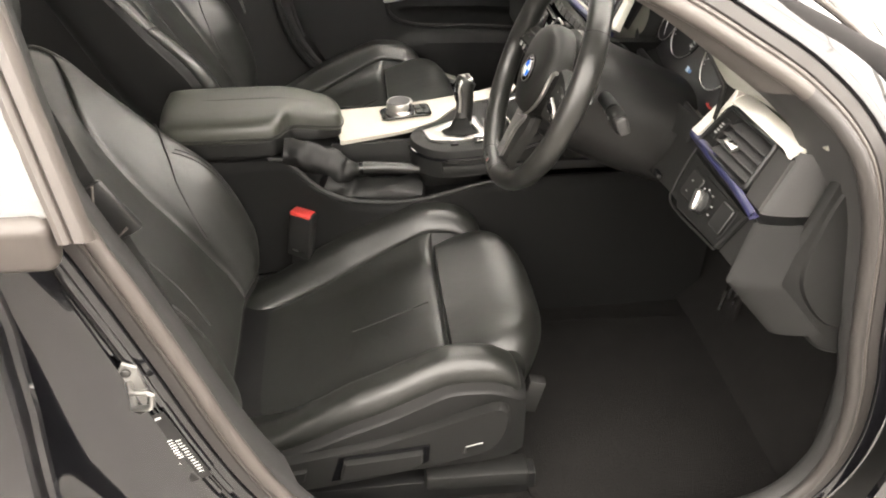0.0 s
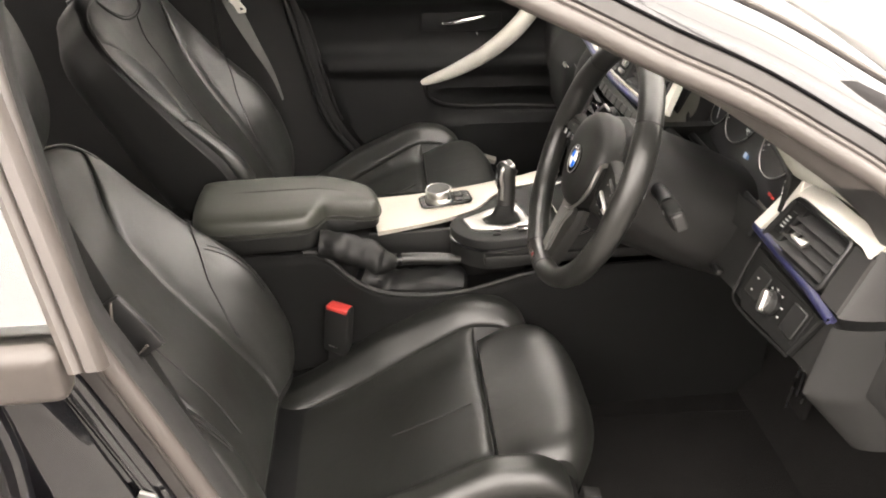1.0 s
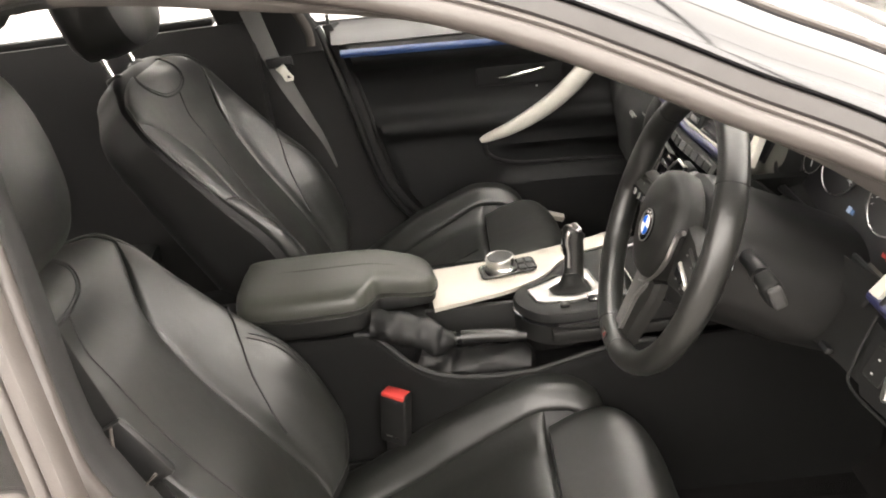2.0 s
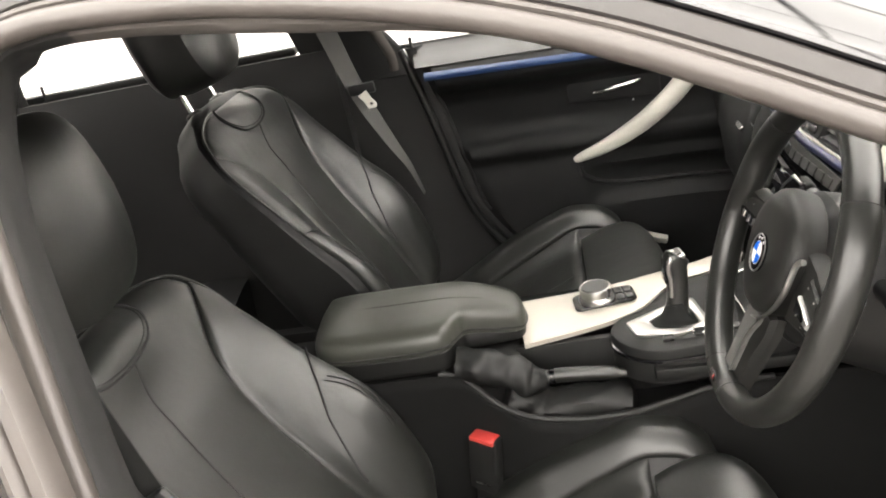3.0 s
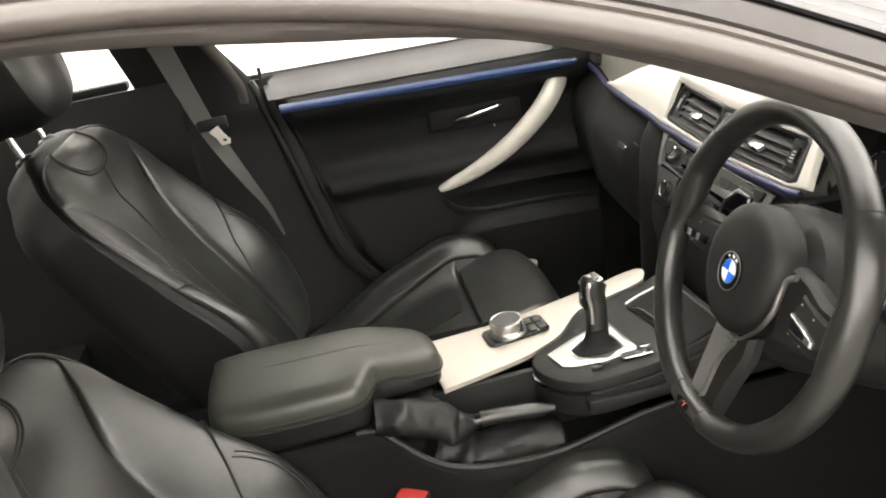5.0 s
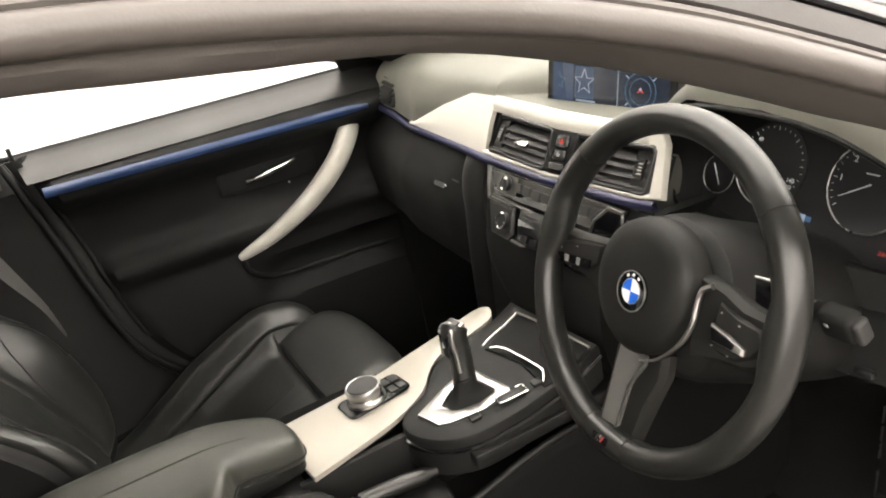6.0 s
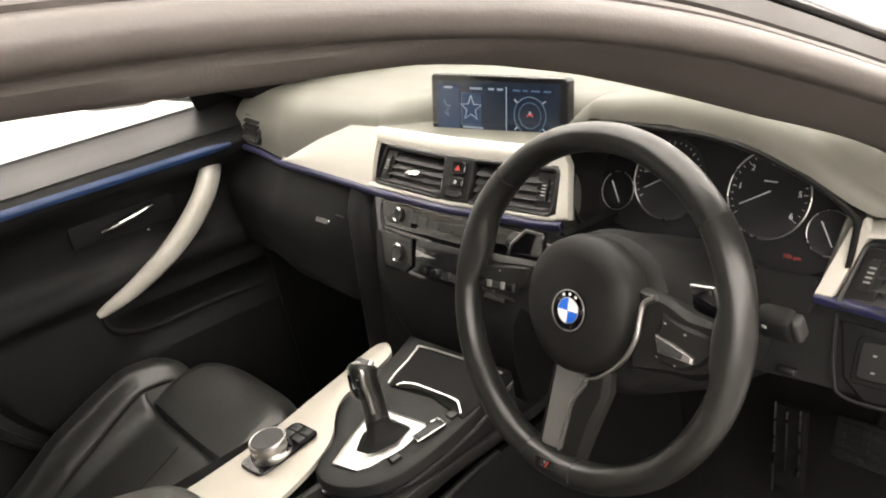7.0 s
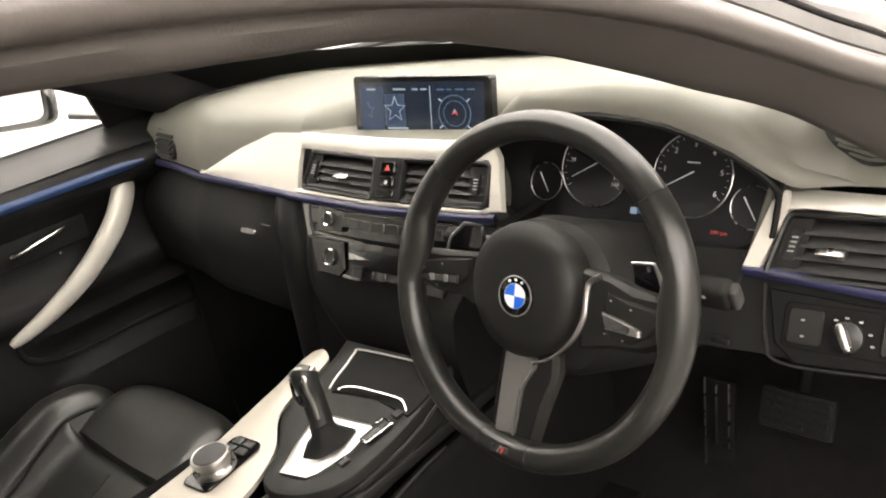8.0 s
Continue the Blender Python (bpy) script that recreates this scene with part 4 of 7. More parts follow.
# ---- vents ----
def pad_face(y, z, d):
    """A point on the outer end of the upper pad, d proud of it."""
    x = lerp(z, [0.818, 0.829, 0.863, 0.895], [0.0, 0.001, 0.014, 0.050])
    p = np.array((0.194 + x + 0.11 * (y - 0.663), y, z))
    return p + unit((-0.94, 0.12, 0.32)) * d


def air_vent(name, y0, y1, z0, z1, slats, label, tab=0.5, skew=0.0, wheel=0, proud=0.011, base=None):
    base = base or face
    t = thing("air_vent", label, "air vent", tuple(face((y0 + y1) / 2, (z0 + z1) / 2, 0.004)), "dashboard air vents")

    def place(a, b, d):
        yy = y0 + (y1 - y0) * a
        zz = z0 + (z1 - z0) * b
        return base(yy + skew * b * (1 - a), zz, d)
    # dark pocket, then the frame round it
    slab("backing", [(0, 0), (1, 0), (1, 1), (0, 1)], lambda a, b, d: place(a, b, d - 0.03), 0.004, DARK, t)
    w, h = abs(y1 - y0), z1 - z0
    edge = lambda m_, r: [(a / w, b / h) for a, b in rounded(-m_, -m_, w + m_, h + m_, r, 4)]
    rows = [(edge(0.007, 0.009), -0.004), (edge(0.0065, 0.009), proud - 0.001), (edge(0.0045, 0.008), proud + 0.001), (edge(0.0015, 0.006), proud), (edge(0.0, 0.005), proud - 0.004), (edge(-0.001, 0.004), -0.028)]
    loft("bezel", [[place(a, b, d) for a, b in row] for row, d in rows], DARK, t, "dark rounded bezel", caps=False)
    for k in range(slats):
        b = (k + 0.7) / (slats + 0.4)
        rings = []
        for a in np.linspace(0.02, 0.98, 6):
            c = place(a, b, 0.0)
            w, h = 0.012, 0.0022
            rings.append([c + np.array((0.9, 0, 0.25)) * w * math.cos(q) + np.array((-0.25, 0, 0.9)) * h * math.sin(q) for q in np.linspace(0, 2 * math.pi, 8, endpoint=False)])
        loft("slat", rings, PILLAR_TRIM, t)
    if wheel:
        c = place(tab, 0.42, 0.008)
        box("slider", (0.012, 0.030, 0.007), Matrix.Translation(c) @ pose(0, 0, 0, 0, -20, 0), STEEL, t, "silver vent slider", bevel=0.002)
    if wheel:
        # end panel with the ribbed thumb wheel
        wide = 0.026 / abs(y1 - y0)
        a = wide / 2 if wheel < 0 else 1 - wide / 2
        slab("wheel_cover", [(a - wide / 2, 0.01), (a + wide / 2, 0.01), (a + wide / 2, 0.99), (a - wide / 2, 0.99)], lambda p, q, d: place(p, q, d - 0.006), 0.013, PLASTIC, t, "dark end panel of the vent", bevel=0.002)
        slab("thumb_wheel", [(a - wide * 0.22, 0.24), (a + wide * 0.22, 0.24), (a + wide * 0.22, 0.80), (a - wide * 0.22, 0.80)], lambda p, q, d: place(p, q, d + 0.006), 0.004, DARK, t, "ribbed thumb wheel", bevel=0.0015)
        for k in range(4):
            c = place(a, 0.40 + 0.085 * k, 0.0102)
            box("thumb_wheel_rib", (0.003, 0.0065, 0.0014), Matrix.Translation(c), WHITE_MARK, t, bevel=0.0004)
    return t


air_vent("vent", 0.165, 0.008, 0.822, 0.866, 4, "black central air vent with silver slider", 0.53, -0.014, -1)
air_vent("vent", -0.052, -0.188, 0.822, 0.866, 4, "black central air vent with silver slider", 0.33, 0.0, 1)
air_vent("vent", -0.540, -0.668, 0.768, 0.820, 4, "black driver's side air vent with silver slider", 0.42, -0.014, -1)
air_vent("vent", 0.672, 0.606, 0.832, 0.884, 5, "black outer passenger air vent", 0.5, 0.012, 0, 0.004, pad_face)

hz = thing("hazard_panel", "black panel with hazard switch between the vents", "switch panel", tuple(face(-0.01, 0.846, 0.01)))
slab("panel", rounded(-0.0525, 0.817, 0.0005, 0.872, 0.004, 3), lambda a, b, d: face(a, b, d + 0.002), 0.011, PLASTIC, hz)
slab("hazard_switch", rounded(-0.0407, 0.8500, -0.0143, 0.8665, 0.004, 3), lambda a, b, d: face(a, b, d + 0.013), 0.004, GLOSS, hz, "glossy switch with a red triangle")
slab("red_triangle", [(-0.0330, 0.8550), (-0.0230, 0.8550), (-0.0280, 0.8620)], lambda a, b, d: face(a, b, d + 0.017), 0.0008, LIT_RED, hz, "red hazard triangle", bevel=0.0002)
slab("lock_switch", rounded(-0.0400, 0.8340, -0.0140, 0.8480, 0.003, 3), lambda a, b, d: face(a, b, d + 0.013), 0.004, GLOSS, hz)
slab("lock_mark", rounded(-0.0295, 0.8385, -0.0250, 0.8430, 0.001, 2), lambda a, b, d: face(a, b, d + 0.017), 0.0006, WHITE_MARK, hz, bevel=0.0002)
slab("lower_switch", rounded(-0.0400, 0.8215, -0.0085, 0.8310, 0.003, 3), lambda a, b, d: face(a, b, d + 0.013), 0.003, GLOSS, hz)

# ---- instrument cluster and its hood ----
clu = thing("instrument_cluster", "black instrument cluster with four chrome-ringed dials under a hood", "instrument cluster", (0.26, -0.365, 0.83))
GP = np.array((0.262, -0.37, 0.82))
GU = unit((0.43, 0, 0.90))


def gauge_point(y, z, d=0.0):
    """A point on the tilted dial plane at lateral y and height z."""
    k = (z - GP[2]) / GU[2]
    p = GP + GU * k
    return np.array((p[0], y, z)) + np.array((-0.90, 0, 0.43)) * d


rim = [(-0.178, 0.80), (-0.176, 0.86), (-0.200, 0.918), (-0.262, 0.950), (-0.37, 0.955), (-0.45, 0.943), (-0.506, 0.912), (-0.541, 0.874), (-0.545, 0.842), (-0.522, 0.778), (-0.44, 0.762), (-0.30, 0.768), (-0.205, 0.782)]
RIMY = spline(rim, 72, closed=True)


def hood_rim(q, k):
    """k = 0 at the front edge of the hood, 1 at the dials."""
    y, z = q
    top = min(1.0, max(0.0, (z - 0.80) / 0.13))
    xf = lerp(z, [0.76, 0.80, 0.86, 0.955], [0.225, 0.225, 0.225, 0.185])
    z -= 0.010 * top
    c = np.array((-0.362, 0.842))
    yy, zz = c + (np.array((y, z)) - c) * (1 - 0.10 * k)
    g = gauge_point(yy, zz)
    return np.array((xf, y, z)) * (1 - k) + g * k


loft("hood_lining", [[hood_rim(q, k) for q in RIMY] for k in (0, 0.3, 0.65, 1.0)], MATT, clu, "matt black hood lining", caps=False)
tube("hood_edge", [hood_rim(q, 0.0) for q in RIMY], 0.0035, PLASTIC, clu, "dark hood edge", sides=8, loop=True)


def hood_skin(u, v):
    y = -0.195 - 0.50 * u
    z = lerp(y, [-0.70, -0.60, -0.565, -0.545, -0.508, -0.45, -0.37, -0.262, -0.21, -0.17], [0.853, 0.855, 0.862, 0.876, 0.914, 0.945, 0.957, 0.952, 0.925, 0.89])
    x = lerp(z, [0.852, 0.862, 0.955], [face(y, 0.853)[0] - 0.002, 0.222, 0.185])
    roll = lerp(y, [-0.62, -0.56, -0.50, -0.36, -0.24, -0.20], [0.0, 0.020, 0.034, 0.026, 0.018, 0.0])
    low = lerp(y, [-0.62, -0.56, -0.50, -0.36, -0.24, -0.20], [0.0, 0.002, 0.010, 0.010, 0.006, 0.0])
    end = np.array((base_x(y) - 0.10, y * 0.98, top_z(y, base_x(y) - 0.10) + 0.004))
    rise = 0.002 + 0.05 * min(1, max(0, (-0.50 - y) / 0.08))
    if v < 0.16:
        q = v / 0.16 * math.pi / 2
        return np.array((x + 0.70 * roll * (1 - math.cos(q)), y, z + 0.003 - low + roll * math.sin(q)))
    k = (v - 0.16) / 0.84
    a = np.array((x + 0.70 * roll, y, z + 0.003 - low + roll))
    p = a * (1 - k) + end * k
    p[2] = a[2] * (1 - k ** 1.5) + end[2] * k ** 1.5 + rise * math.sin(math.pi * min(1, k ** 0.6))
    return p


sheet("hood", hood_skin, 60, 40, LIT_DASH, clu, "grained soft hood, paled for windscreen light", thick=0.006, back=(0, 0, -1))
slab("dial_plate", [tuple(np.array((-0.362, 0.842)) + (np.array(q) - np.array((-0.362, 0.842))) * 0.93) for q in RIMY[::3]], lambda a, b, d: gauge_point(a, b, d - 0.004), 0.004, GAUGE, clu, "black dial plate")


def gm(y, z, d=0.0):
    p = gauge_point(y, z, d)
    return axes(tuple(p), (0, -1, 0), tuple(GU))


for nm, y, z, r, a0, a1 in (("small_dial", -0.223, 0.824, 0.0245, 0, 360), ("large_dial", -0.296, 0.846, 0.0500, 150, 325), ("large_dial", -0.427, 0.845, 0.049, 105, 395), ("small_dial", -0.502, 0.818, 0.0245, 0, 360)):
    d = turned(nm, gm(y, z, 0.0005), [(r, 0), (r, 0.002), (r - 0.003, 0.0012), (0.0, 0.001)], GAUGE, clu, "black dial face", sides=48)
    ring("dial_ring", gm(y, z, 0.003), r, 0.0006 if r < 0.03 else 0.0009, STEEL, d, "thin chrome dial ring", a0=a0, a1=a1)
    ang = {-0.223: 125, -0.296: 205, -0.427: 205, -0.502: 130}[y]
    q = radians(ang)
    ln = r * (0.62 if r < 0.03 else 0.72)
    m = gm(y, z, 0.004)
    if r < 0.03:
        pts = [m @ Vector((-0.010, 0.011, 0)), m @ Vector((0.006, -0.014, 0))]
    else:
        pts = [m @ Vector((0.002, 0.004, 0)), m @ Vector((ln * math.cos(q), ln * math.sin(q), 0))]
    tube("needle", pts, [0.0009, 0.0005], LIT, d, "pale needle", sides=5)
    n = 9 if r < 0.03 else 25
    if r > 0.03:
        for k in range(n):
            a = radians(215 - 250 * k / (n - 1))
            big = k % 4 == 0
            i0 = r - 0.004
            i1 = r - (0.009 if big else 0.0065)
            if a0 == 160 and not (95 < math.degrees(a) % 360 < 360):
                continue
            tube("tick", [m @ Vector((i0 * math.cos(a), i0 * math.sin(a), -0.001)), m @ Vector((i1 * math.cos(a), i1 * math.sin(a), -0.001))], 0.00035, LIT, d, sides=4)
m = gm(-0.427, 0.845, 0.0025)
for k, ch in enumerate("123456"):
    a = radians(172 - 41 * k)
    lettering("numeral", ch, 0.0095, m @ pose(0.036 * math.cos(a), 0.036 * math.sin(a), 0), LIT, clu, "pale dial numeral")
slab("dial_caption", [(-0.008, 0.014), (0.008, 0.014), (0.008, 0.0155), (-0.008, 0.0155)], lambda a, b, d: m @ Vector((a, b, d)), 0.0003, LIT, clu, bevel=0.0001)
m2 = gm(-0.297, 0.846, 0.0025)
for ch, a, rr in (("20", 170, 0.036), ("40", 132, 0.036), ("140", -22, 0.034), ("160", -35, 0.036)):
    lettering("numeral", ch, 0.0075, m2 @ pose(rr * math.cos(radians(a)), rr * math.sin(radians(a)), 0), LIT, clu, "pale dial numeral")
lettering("clock", "2:01 pm", 0.0062, gm(-0.467, 0.789, 0.002), LIT_RED, clu, "small red clock digits")
slab("blue_symbol", [(0, 0), (0.009, 0), (0.009, 0.008), (0, 0.008)], lambda a, b, d: gm(-0.352, 0.798, 0.002) @ Vector((a, b, d)), 0.0004, SCREEN_PALE, clu, "small pale blue symbol", bevel=0.0001)
slab("blue_symbol", [(0.010, 0.001), (0.017, 0.001), (0.017, 0.007), (0.010, 0.007)], lambda a, b, d: gm(-0.352, 0.798, 0.002) @ Vector((a, b, d)), 0.0004, SCREEN_BLUE, clu, "small blue symbol", bevel=0.0001)
tube("lower_ledge", [gauge_point(y, 0.772, 0.02) for y in np.linspace(-0.21, -0.51, 12)], 0.006, DARK, clu, sides=8)

# ---- centre display ----
disp = thing("centre_display", "flat glossy centre display showing a dark blue radio page", "display screen", (0.275, 0, 0.92))
TL, TR, BL = np.array((0.259, 0.104, 0.966)), np.array((0.309, -0.121, 0.953)), np.array((0.239, 0.113, 0.878))
dm = axes(tuple((TR + BL) / 2 - np.array((0.001, 0, 0.0045))), tuple(TR - TL), tuple(TL - BL))
dw, dh = 0.234, 0.101


def dp(a, b, d):
    return dm @ Vector((a, b, d))


slab("casing", rounded(-dw / 2, -dh / 2, dw / 2, dh / 2, 0.006), lambda a, b, d: dp(a, b, d - 0.018), 0.018, GLOSS, disp, "glossy black casing", bevel=0.002)
slab("screen", rounded(-0.106, -0.042, 0.106, 0.042, 0.002, 2), lambda a, b, d: dp(a, b, d), 0.0006, SCREEN, disp, "lit dark blue screen", bevel=0.0002)


def mark(name, o, mat, h=0.0004):
    slab(name, o, lambda a, b, d: dp(a, b, 0.0006 + d), h, mat, disp, bevel=0.0001)


def line(name, pts, r, mat):
    tube(name, [dp(a, b, 0.001) for a, b in pts], r, mat, disp, sides=4)


mark("picture", rounded(-0.060, -0.022, -0.026, 0.024, 0.001, 2), SCREEN_GLOW, 0.0003)
line("picture_frame", [(-0.060, -0.022), (-0.026, -0.022), (-0.026, 0.024), (-0.060, 0.024), (-0.060, -0.022)], 0.0004, SCREEN_BLUE)
star = [((0.019 if k % 2 == 0 else 0.008) * math.sin(k * math.pi / 5) - 0.043, (0.019 if k % 2 == 0 else 0.008) * math.cos(k * math.pi / 5) + 0.002) for k in range(11)]
line("star_outline", star, 0.0009, SCREEN_PALE)
half = [((0.013 if k % 2 == 0 else 0.006) * math.sin(k * math.pi / 5) - 0.092, (0.013 if k % 2 == 0 else 0.006) * math.cos(k * math.pi / 5)) for k in range(6)]
line("star_outline", half, 0.0007, SCREEN_BLUE)
mark("page_divider", [(0.018, -0.036), (0.0192, -0.036), (0.0192, 0.036), (0.018, 0.036)], SCREEN_PALE)
for a, b, w in ((-0.045, 0.030, 0.022), (-0.012, 0.030, 0.010), (0.003, 0.030, 0.010), (-0.092, 0.030, 0.016), (-0.058, -0.027, 0.036), (-0.060, -0.033, 0.044)):
    mark("text_bar", [(a, b), (a + w, b), (a + w, b + 0.0028), (a, b + 0.0028)], SCREEN_PALE)
mark("side_glow", [(-0.104, -0.040), (-0.064, -0.040), (-0.064, 0.034), (-0.104, 0.034)], SCREEN_GLOW, 0.0002)
cm = dm @ pose(0.058, -0.003, 0.001)
ring("compass_ring", cm, 0.026, 0.0006, SCREEN_BLUE, disp, sides=40)
ring("compass_ring", cm, 0.018, 0.0004, SCREEN_BLUE, disp, sides=36)
for a in (40, 140, 220, 320):
    q = radians(a)
    line("compass_mark", [(0.058 + 0.027 * math.cos(q), -0.003 + 0.027 * math.sin(q)), (0.058 + 0.033 * math.cos(q), -0.003 + 0.033 * math.sin(q))], 0.0009, SCREEN_PALE)
mark("compass_arrow", [(0.0525, -0.005), (0.058, -0.0025), (0.0635, -0.005), (0.058, 0.004)], LIT_RED)
mark("compass_tip", [(0.0555, -0.001), (0.0605, -0.001), (0.058, 0.004)], SCREEN_PALE, 0.0006)
for a, b, w in ((0.030, 0.030, 0.012), (0.046, 0.030, 0.008), (0.060, 0.030, 0.014), (0.080, 0.030, 0.012), (0.030, -0.030, 0.010)):
    mark("text_bar", [(a, b), (a + w, b), (a + w, b + 0.0022), (a, b + 0.0022)], SCREEN_BLUE)
box("display_foot", (0.05, 0.16, 0.03), pose(0.30, 0.0, 0.868), DARK, disp, "matt black mounting foot", bevel=0.008)

# dash speaker grille near the driver's corner
gr = thing("speaker_grille", "black slatted grille in the dashboard top", "speaker grille", (0.30, -0.63, 0.91))


def hood_at(y, h, d):
    """A point d above the pad's skin at lateral y, h from its rear edge (0) to its front (1)."""
    u = (-0.195 - y) / 0.50
    p = np.array(hood_skin(u, h))
    n = unit(np.cross(np.array(hood_skin(u, h + 0.01)) - p, np.array(hood_skin(u + 0.01, h)) - p))
    return p + n * d * (1 if n[2] > 0 else -1)


oval = [tuple(q) for q in spline([(-0.580, 0.248), (-0.598, 0.265), (-0.640, 0.261), (-0.672, 0.244), (-0.668, 0.210), (-0.635, 0.185), (-0.605, 0.189), (-0.588, 0.210)], 30, closed=True)]
slab("grille_plate", oval, lambda a, b, d: hood_at(a, b, d - 0.003), 0.004, DARK, gr, "dark recessed grille plate", bevel=0.001)
for k in range(6):
    h = 0.198 + 0.0112 * k
    near = lerp(h, [0.19, 0.21, 0.24, 0.262], [-0.608, -0.592, -0.586, -0.600])
    far = lerp(h, [0.19, 0.21, 0.24, 0.262], [-0.632, -0.660, -0.666, -0.640])
    tube("slat", [hood_at(near + (far - near) * q, h, 0.0018 + 0.0012 * math.sin(math.pi * q)) for q in (0, 0.25, 0.5, 0.75, 1)], 0.0020, LIT_DASH, gr, sides=6)

# ---- centre stack: radio and climate ----
stack = thing("centre_stack", "black centre stack with radio and climate controls", "centre stack", (0.12, 0, 0.7))


def stack_point(u, v):
    """Rear face and both flanks of the stack, as one skin."""
    z = 0.800 - 0.262 * v
    x0 = 0.150 + 0.010 + 0.5 * (z - 0.8) + 0.10 * max(0, (v - 0.42) / 0.58) ** 1.3
    w1 = lerp(v, [0, 0.4, 1], [0.172, 0.130, 0.095])
    w2 = lerp(v, [0, 0.4, 1], [-0.215, -0.16, -0.13])
    if u < 0.25:
        k = u / 0.25
        return (x0 + 0.06 * (1 - k) ** 1.7, w1 + 0.085 * (1 - math.cos((1 - k) * math.pi / 2)) ** 0.6, z)
    if u > 0.75:
        k = (u - 0.75) / 0.25
        return (x0 + 0.30 * k ** 1.5, w2 - 0.03 * k, z)
    k = (u - 0.25) / 0.5
    return (x0 + 0.004 * math.sin(math.pi * k), w1 + (w2 - w1) * k, z)


sheet("stack_body", stack_point, 60, 24, MATT, stack, "black plastic stack body", thick=0.01, back=(1, 0, 0))


def sp(a, b, d):
    return face(a, b, d)


silver_edge = [(0.168, 0.797), (0.152, 0.797), (0.144, 0.768), (0.134, 0.756), (0.144, 0.752)]
slab("silver_edge", silver_edge, lambda a, b, d: sp(a, b, d), 0.008, SPOKE_GREY, stack, "satin grey radio edge")
slab("radio_panel", [(0.158, 0.796), (-0.17, 0.796), (-0.155, 0.762), (0.13, 0.762)], lambda a, b, d: sp(a, b, d), 0.006, GLOSS, stack, "glossy black radio panel")
slab("radio_strip", [(0.146, 0.792), (-0.15, 0.794), (-0.145, 0.776), (0.136, 0.774)], lambda a, b, d: sp(a, b, d + 0.006), 0.003, GRAPHITE, stack, "grey brushed row of radio keys")
for k in range(8):
    y = 0.075 - 0.026 * k
    slab("radio_key", rounded(y - 0.023, 0.776, y, 0.789, 0.002, 2), lambda a, b, d: sp(a, b, d + 0.0084), 0.001, GRAPHITE, stack)
slab("climate_panel", [(0.14, 0.757), (-0.155, 0.757), (-0.140, 0.708), (0.115, 0.708)], lambda a, b, d: sp(a, b, d), 0.006, GLOSS, stack, "glossy black climate panel")
slab("climate_display", [(0.045, 0.750), (-0.06, 0.752), (-0.06, 0.732), (0.04, 0.730)], lambda a, b, d: sp(a, b, d + 0.006), 0.002, GLOSS, stack, "glossy climate display")
# pale wedge stands in for a reflection on the display
slab("display_glint", [(0.042, 0.744), (-0.004, 0.741), (0.040, 0.736)], lambda a, b, d: sp(a, b, d + 0.008), 0.0006, STEEL, stack, "painted glint on the climate display", bevel=0.0002)
slab("silver_line", [(0.13, 0.7615), (0.02, 0.7605), (0.02, 0.759), (0.13, 0.759)], lambda a, b, d: sp(a, b, d), 0.009, SPOKE_GREY, stack, "thin silver line")
slab("silver_line", [(0.052, 0.714), (0.02, 0.713), (0.02, 0.711), (0.052, 0.711)], lambda a, b, d: sp(a, b, d), 0.009, SPOKE_GREY, stack, "thin silver line")
for k in range(6):
    y = 0.03 - 0.024 * k
    slab("climate_key", rounded(y - 0.018, 0.716, y, 0.727, 0.002, 2), lambda a, b, d: sp(a, b, d + 0.0055), 0.0011, GLOSS, stack)
slab("knob_bezel", [(0.138, 0.753), (0.06, 0.755), (0.05, 0.722), (0.062, 0.711), (0.112, 0.711)], lambda a, b, d: sp(a, b, d + 0.005), 0.003, GRAPHITE, stack, "grey metal knob surround", bevel=0.001)
slab("knob_plate", [(0.134, 0.750), (0.063, 0.752), (0.053, 0.724), (0.064, 0.714), (0.111, 0.714)], lambda a, b, d: sp(a, b, d + 0.008), 0.0012, GRAPHITE, stack, bevel=0.0005)


def knob(y, z, r):
    m = axes(tuple(face(y, z, 0.009)), (0, -1, 0), (0.447, 0, 0.894))
    k = turned("knob", m, [(r, 0), (r, 0.006), (r * 0.92, 0.0085), (r * 0.8, 0.0085), (r * 0.68, 0.0065), (0, 0.0065)], DARK, stack, "ridged black knob with chrome ring", sides=32)
    ring("knob_ring", m @ pose(0, 0, 0.0078), r * 0.88, 0.0015, CHROME, k, "chrome ring", sides=32)


slab("radio_knob_plate", rounded(0.064, 0.769, 0.122, 0.7955, 0.004, 3), lambda a, b, d: sp(a, b, d + 0.008), 0.0015, GRAPHITE, stack, bevel=0.0005)
knob(0.078, 0.7335, 0.0135)
knob(0.091, 0.7825, 0.0108)
# ---- light switch panel ----
lsp = thing("light_switch_panel", "black light switch panel with a silver rotary knob", "switch panel", tuple(face(-0.61, 0.72, 0.01)))
slab("panel", [(-0.540, 0.752), (-0.700, 0.743), (-0.690, 0.690), (-0.575, 0.684), (-0.552, 0.702)], lambda a, b, d: face(a, b, d - 0.002), 0.008, CONSOLE_SIDE, lsp, "black panel", bevel=0.003)
tube("panel_groove", [face(a, b, 0.006) for a, b in spline([(-0.536, 0.756), (-0.545, 0.704), (-0.568, 0.683), (-0.69, 0.688)], 20)], 0.0018, PLASTIC, lsp, sides=6)
slab("switch_plate", rounded(-0.688, 0.699, -0.560, 0.742, 0.006, 3), lambda a, b, d: face(a, b, d + 0.006), 0.0015, CONSOLE_SIDE, lsp, "dark switch plate")
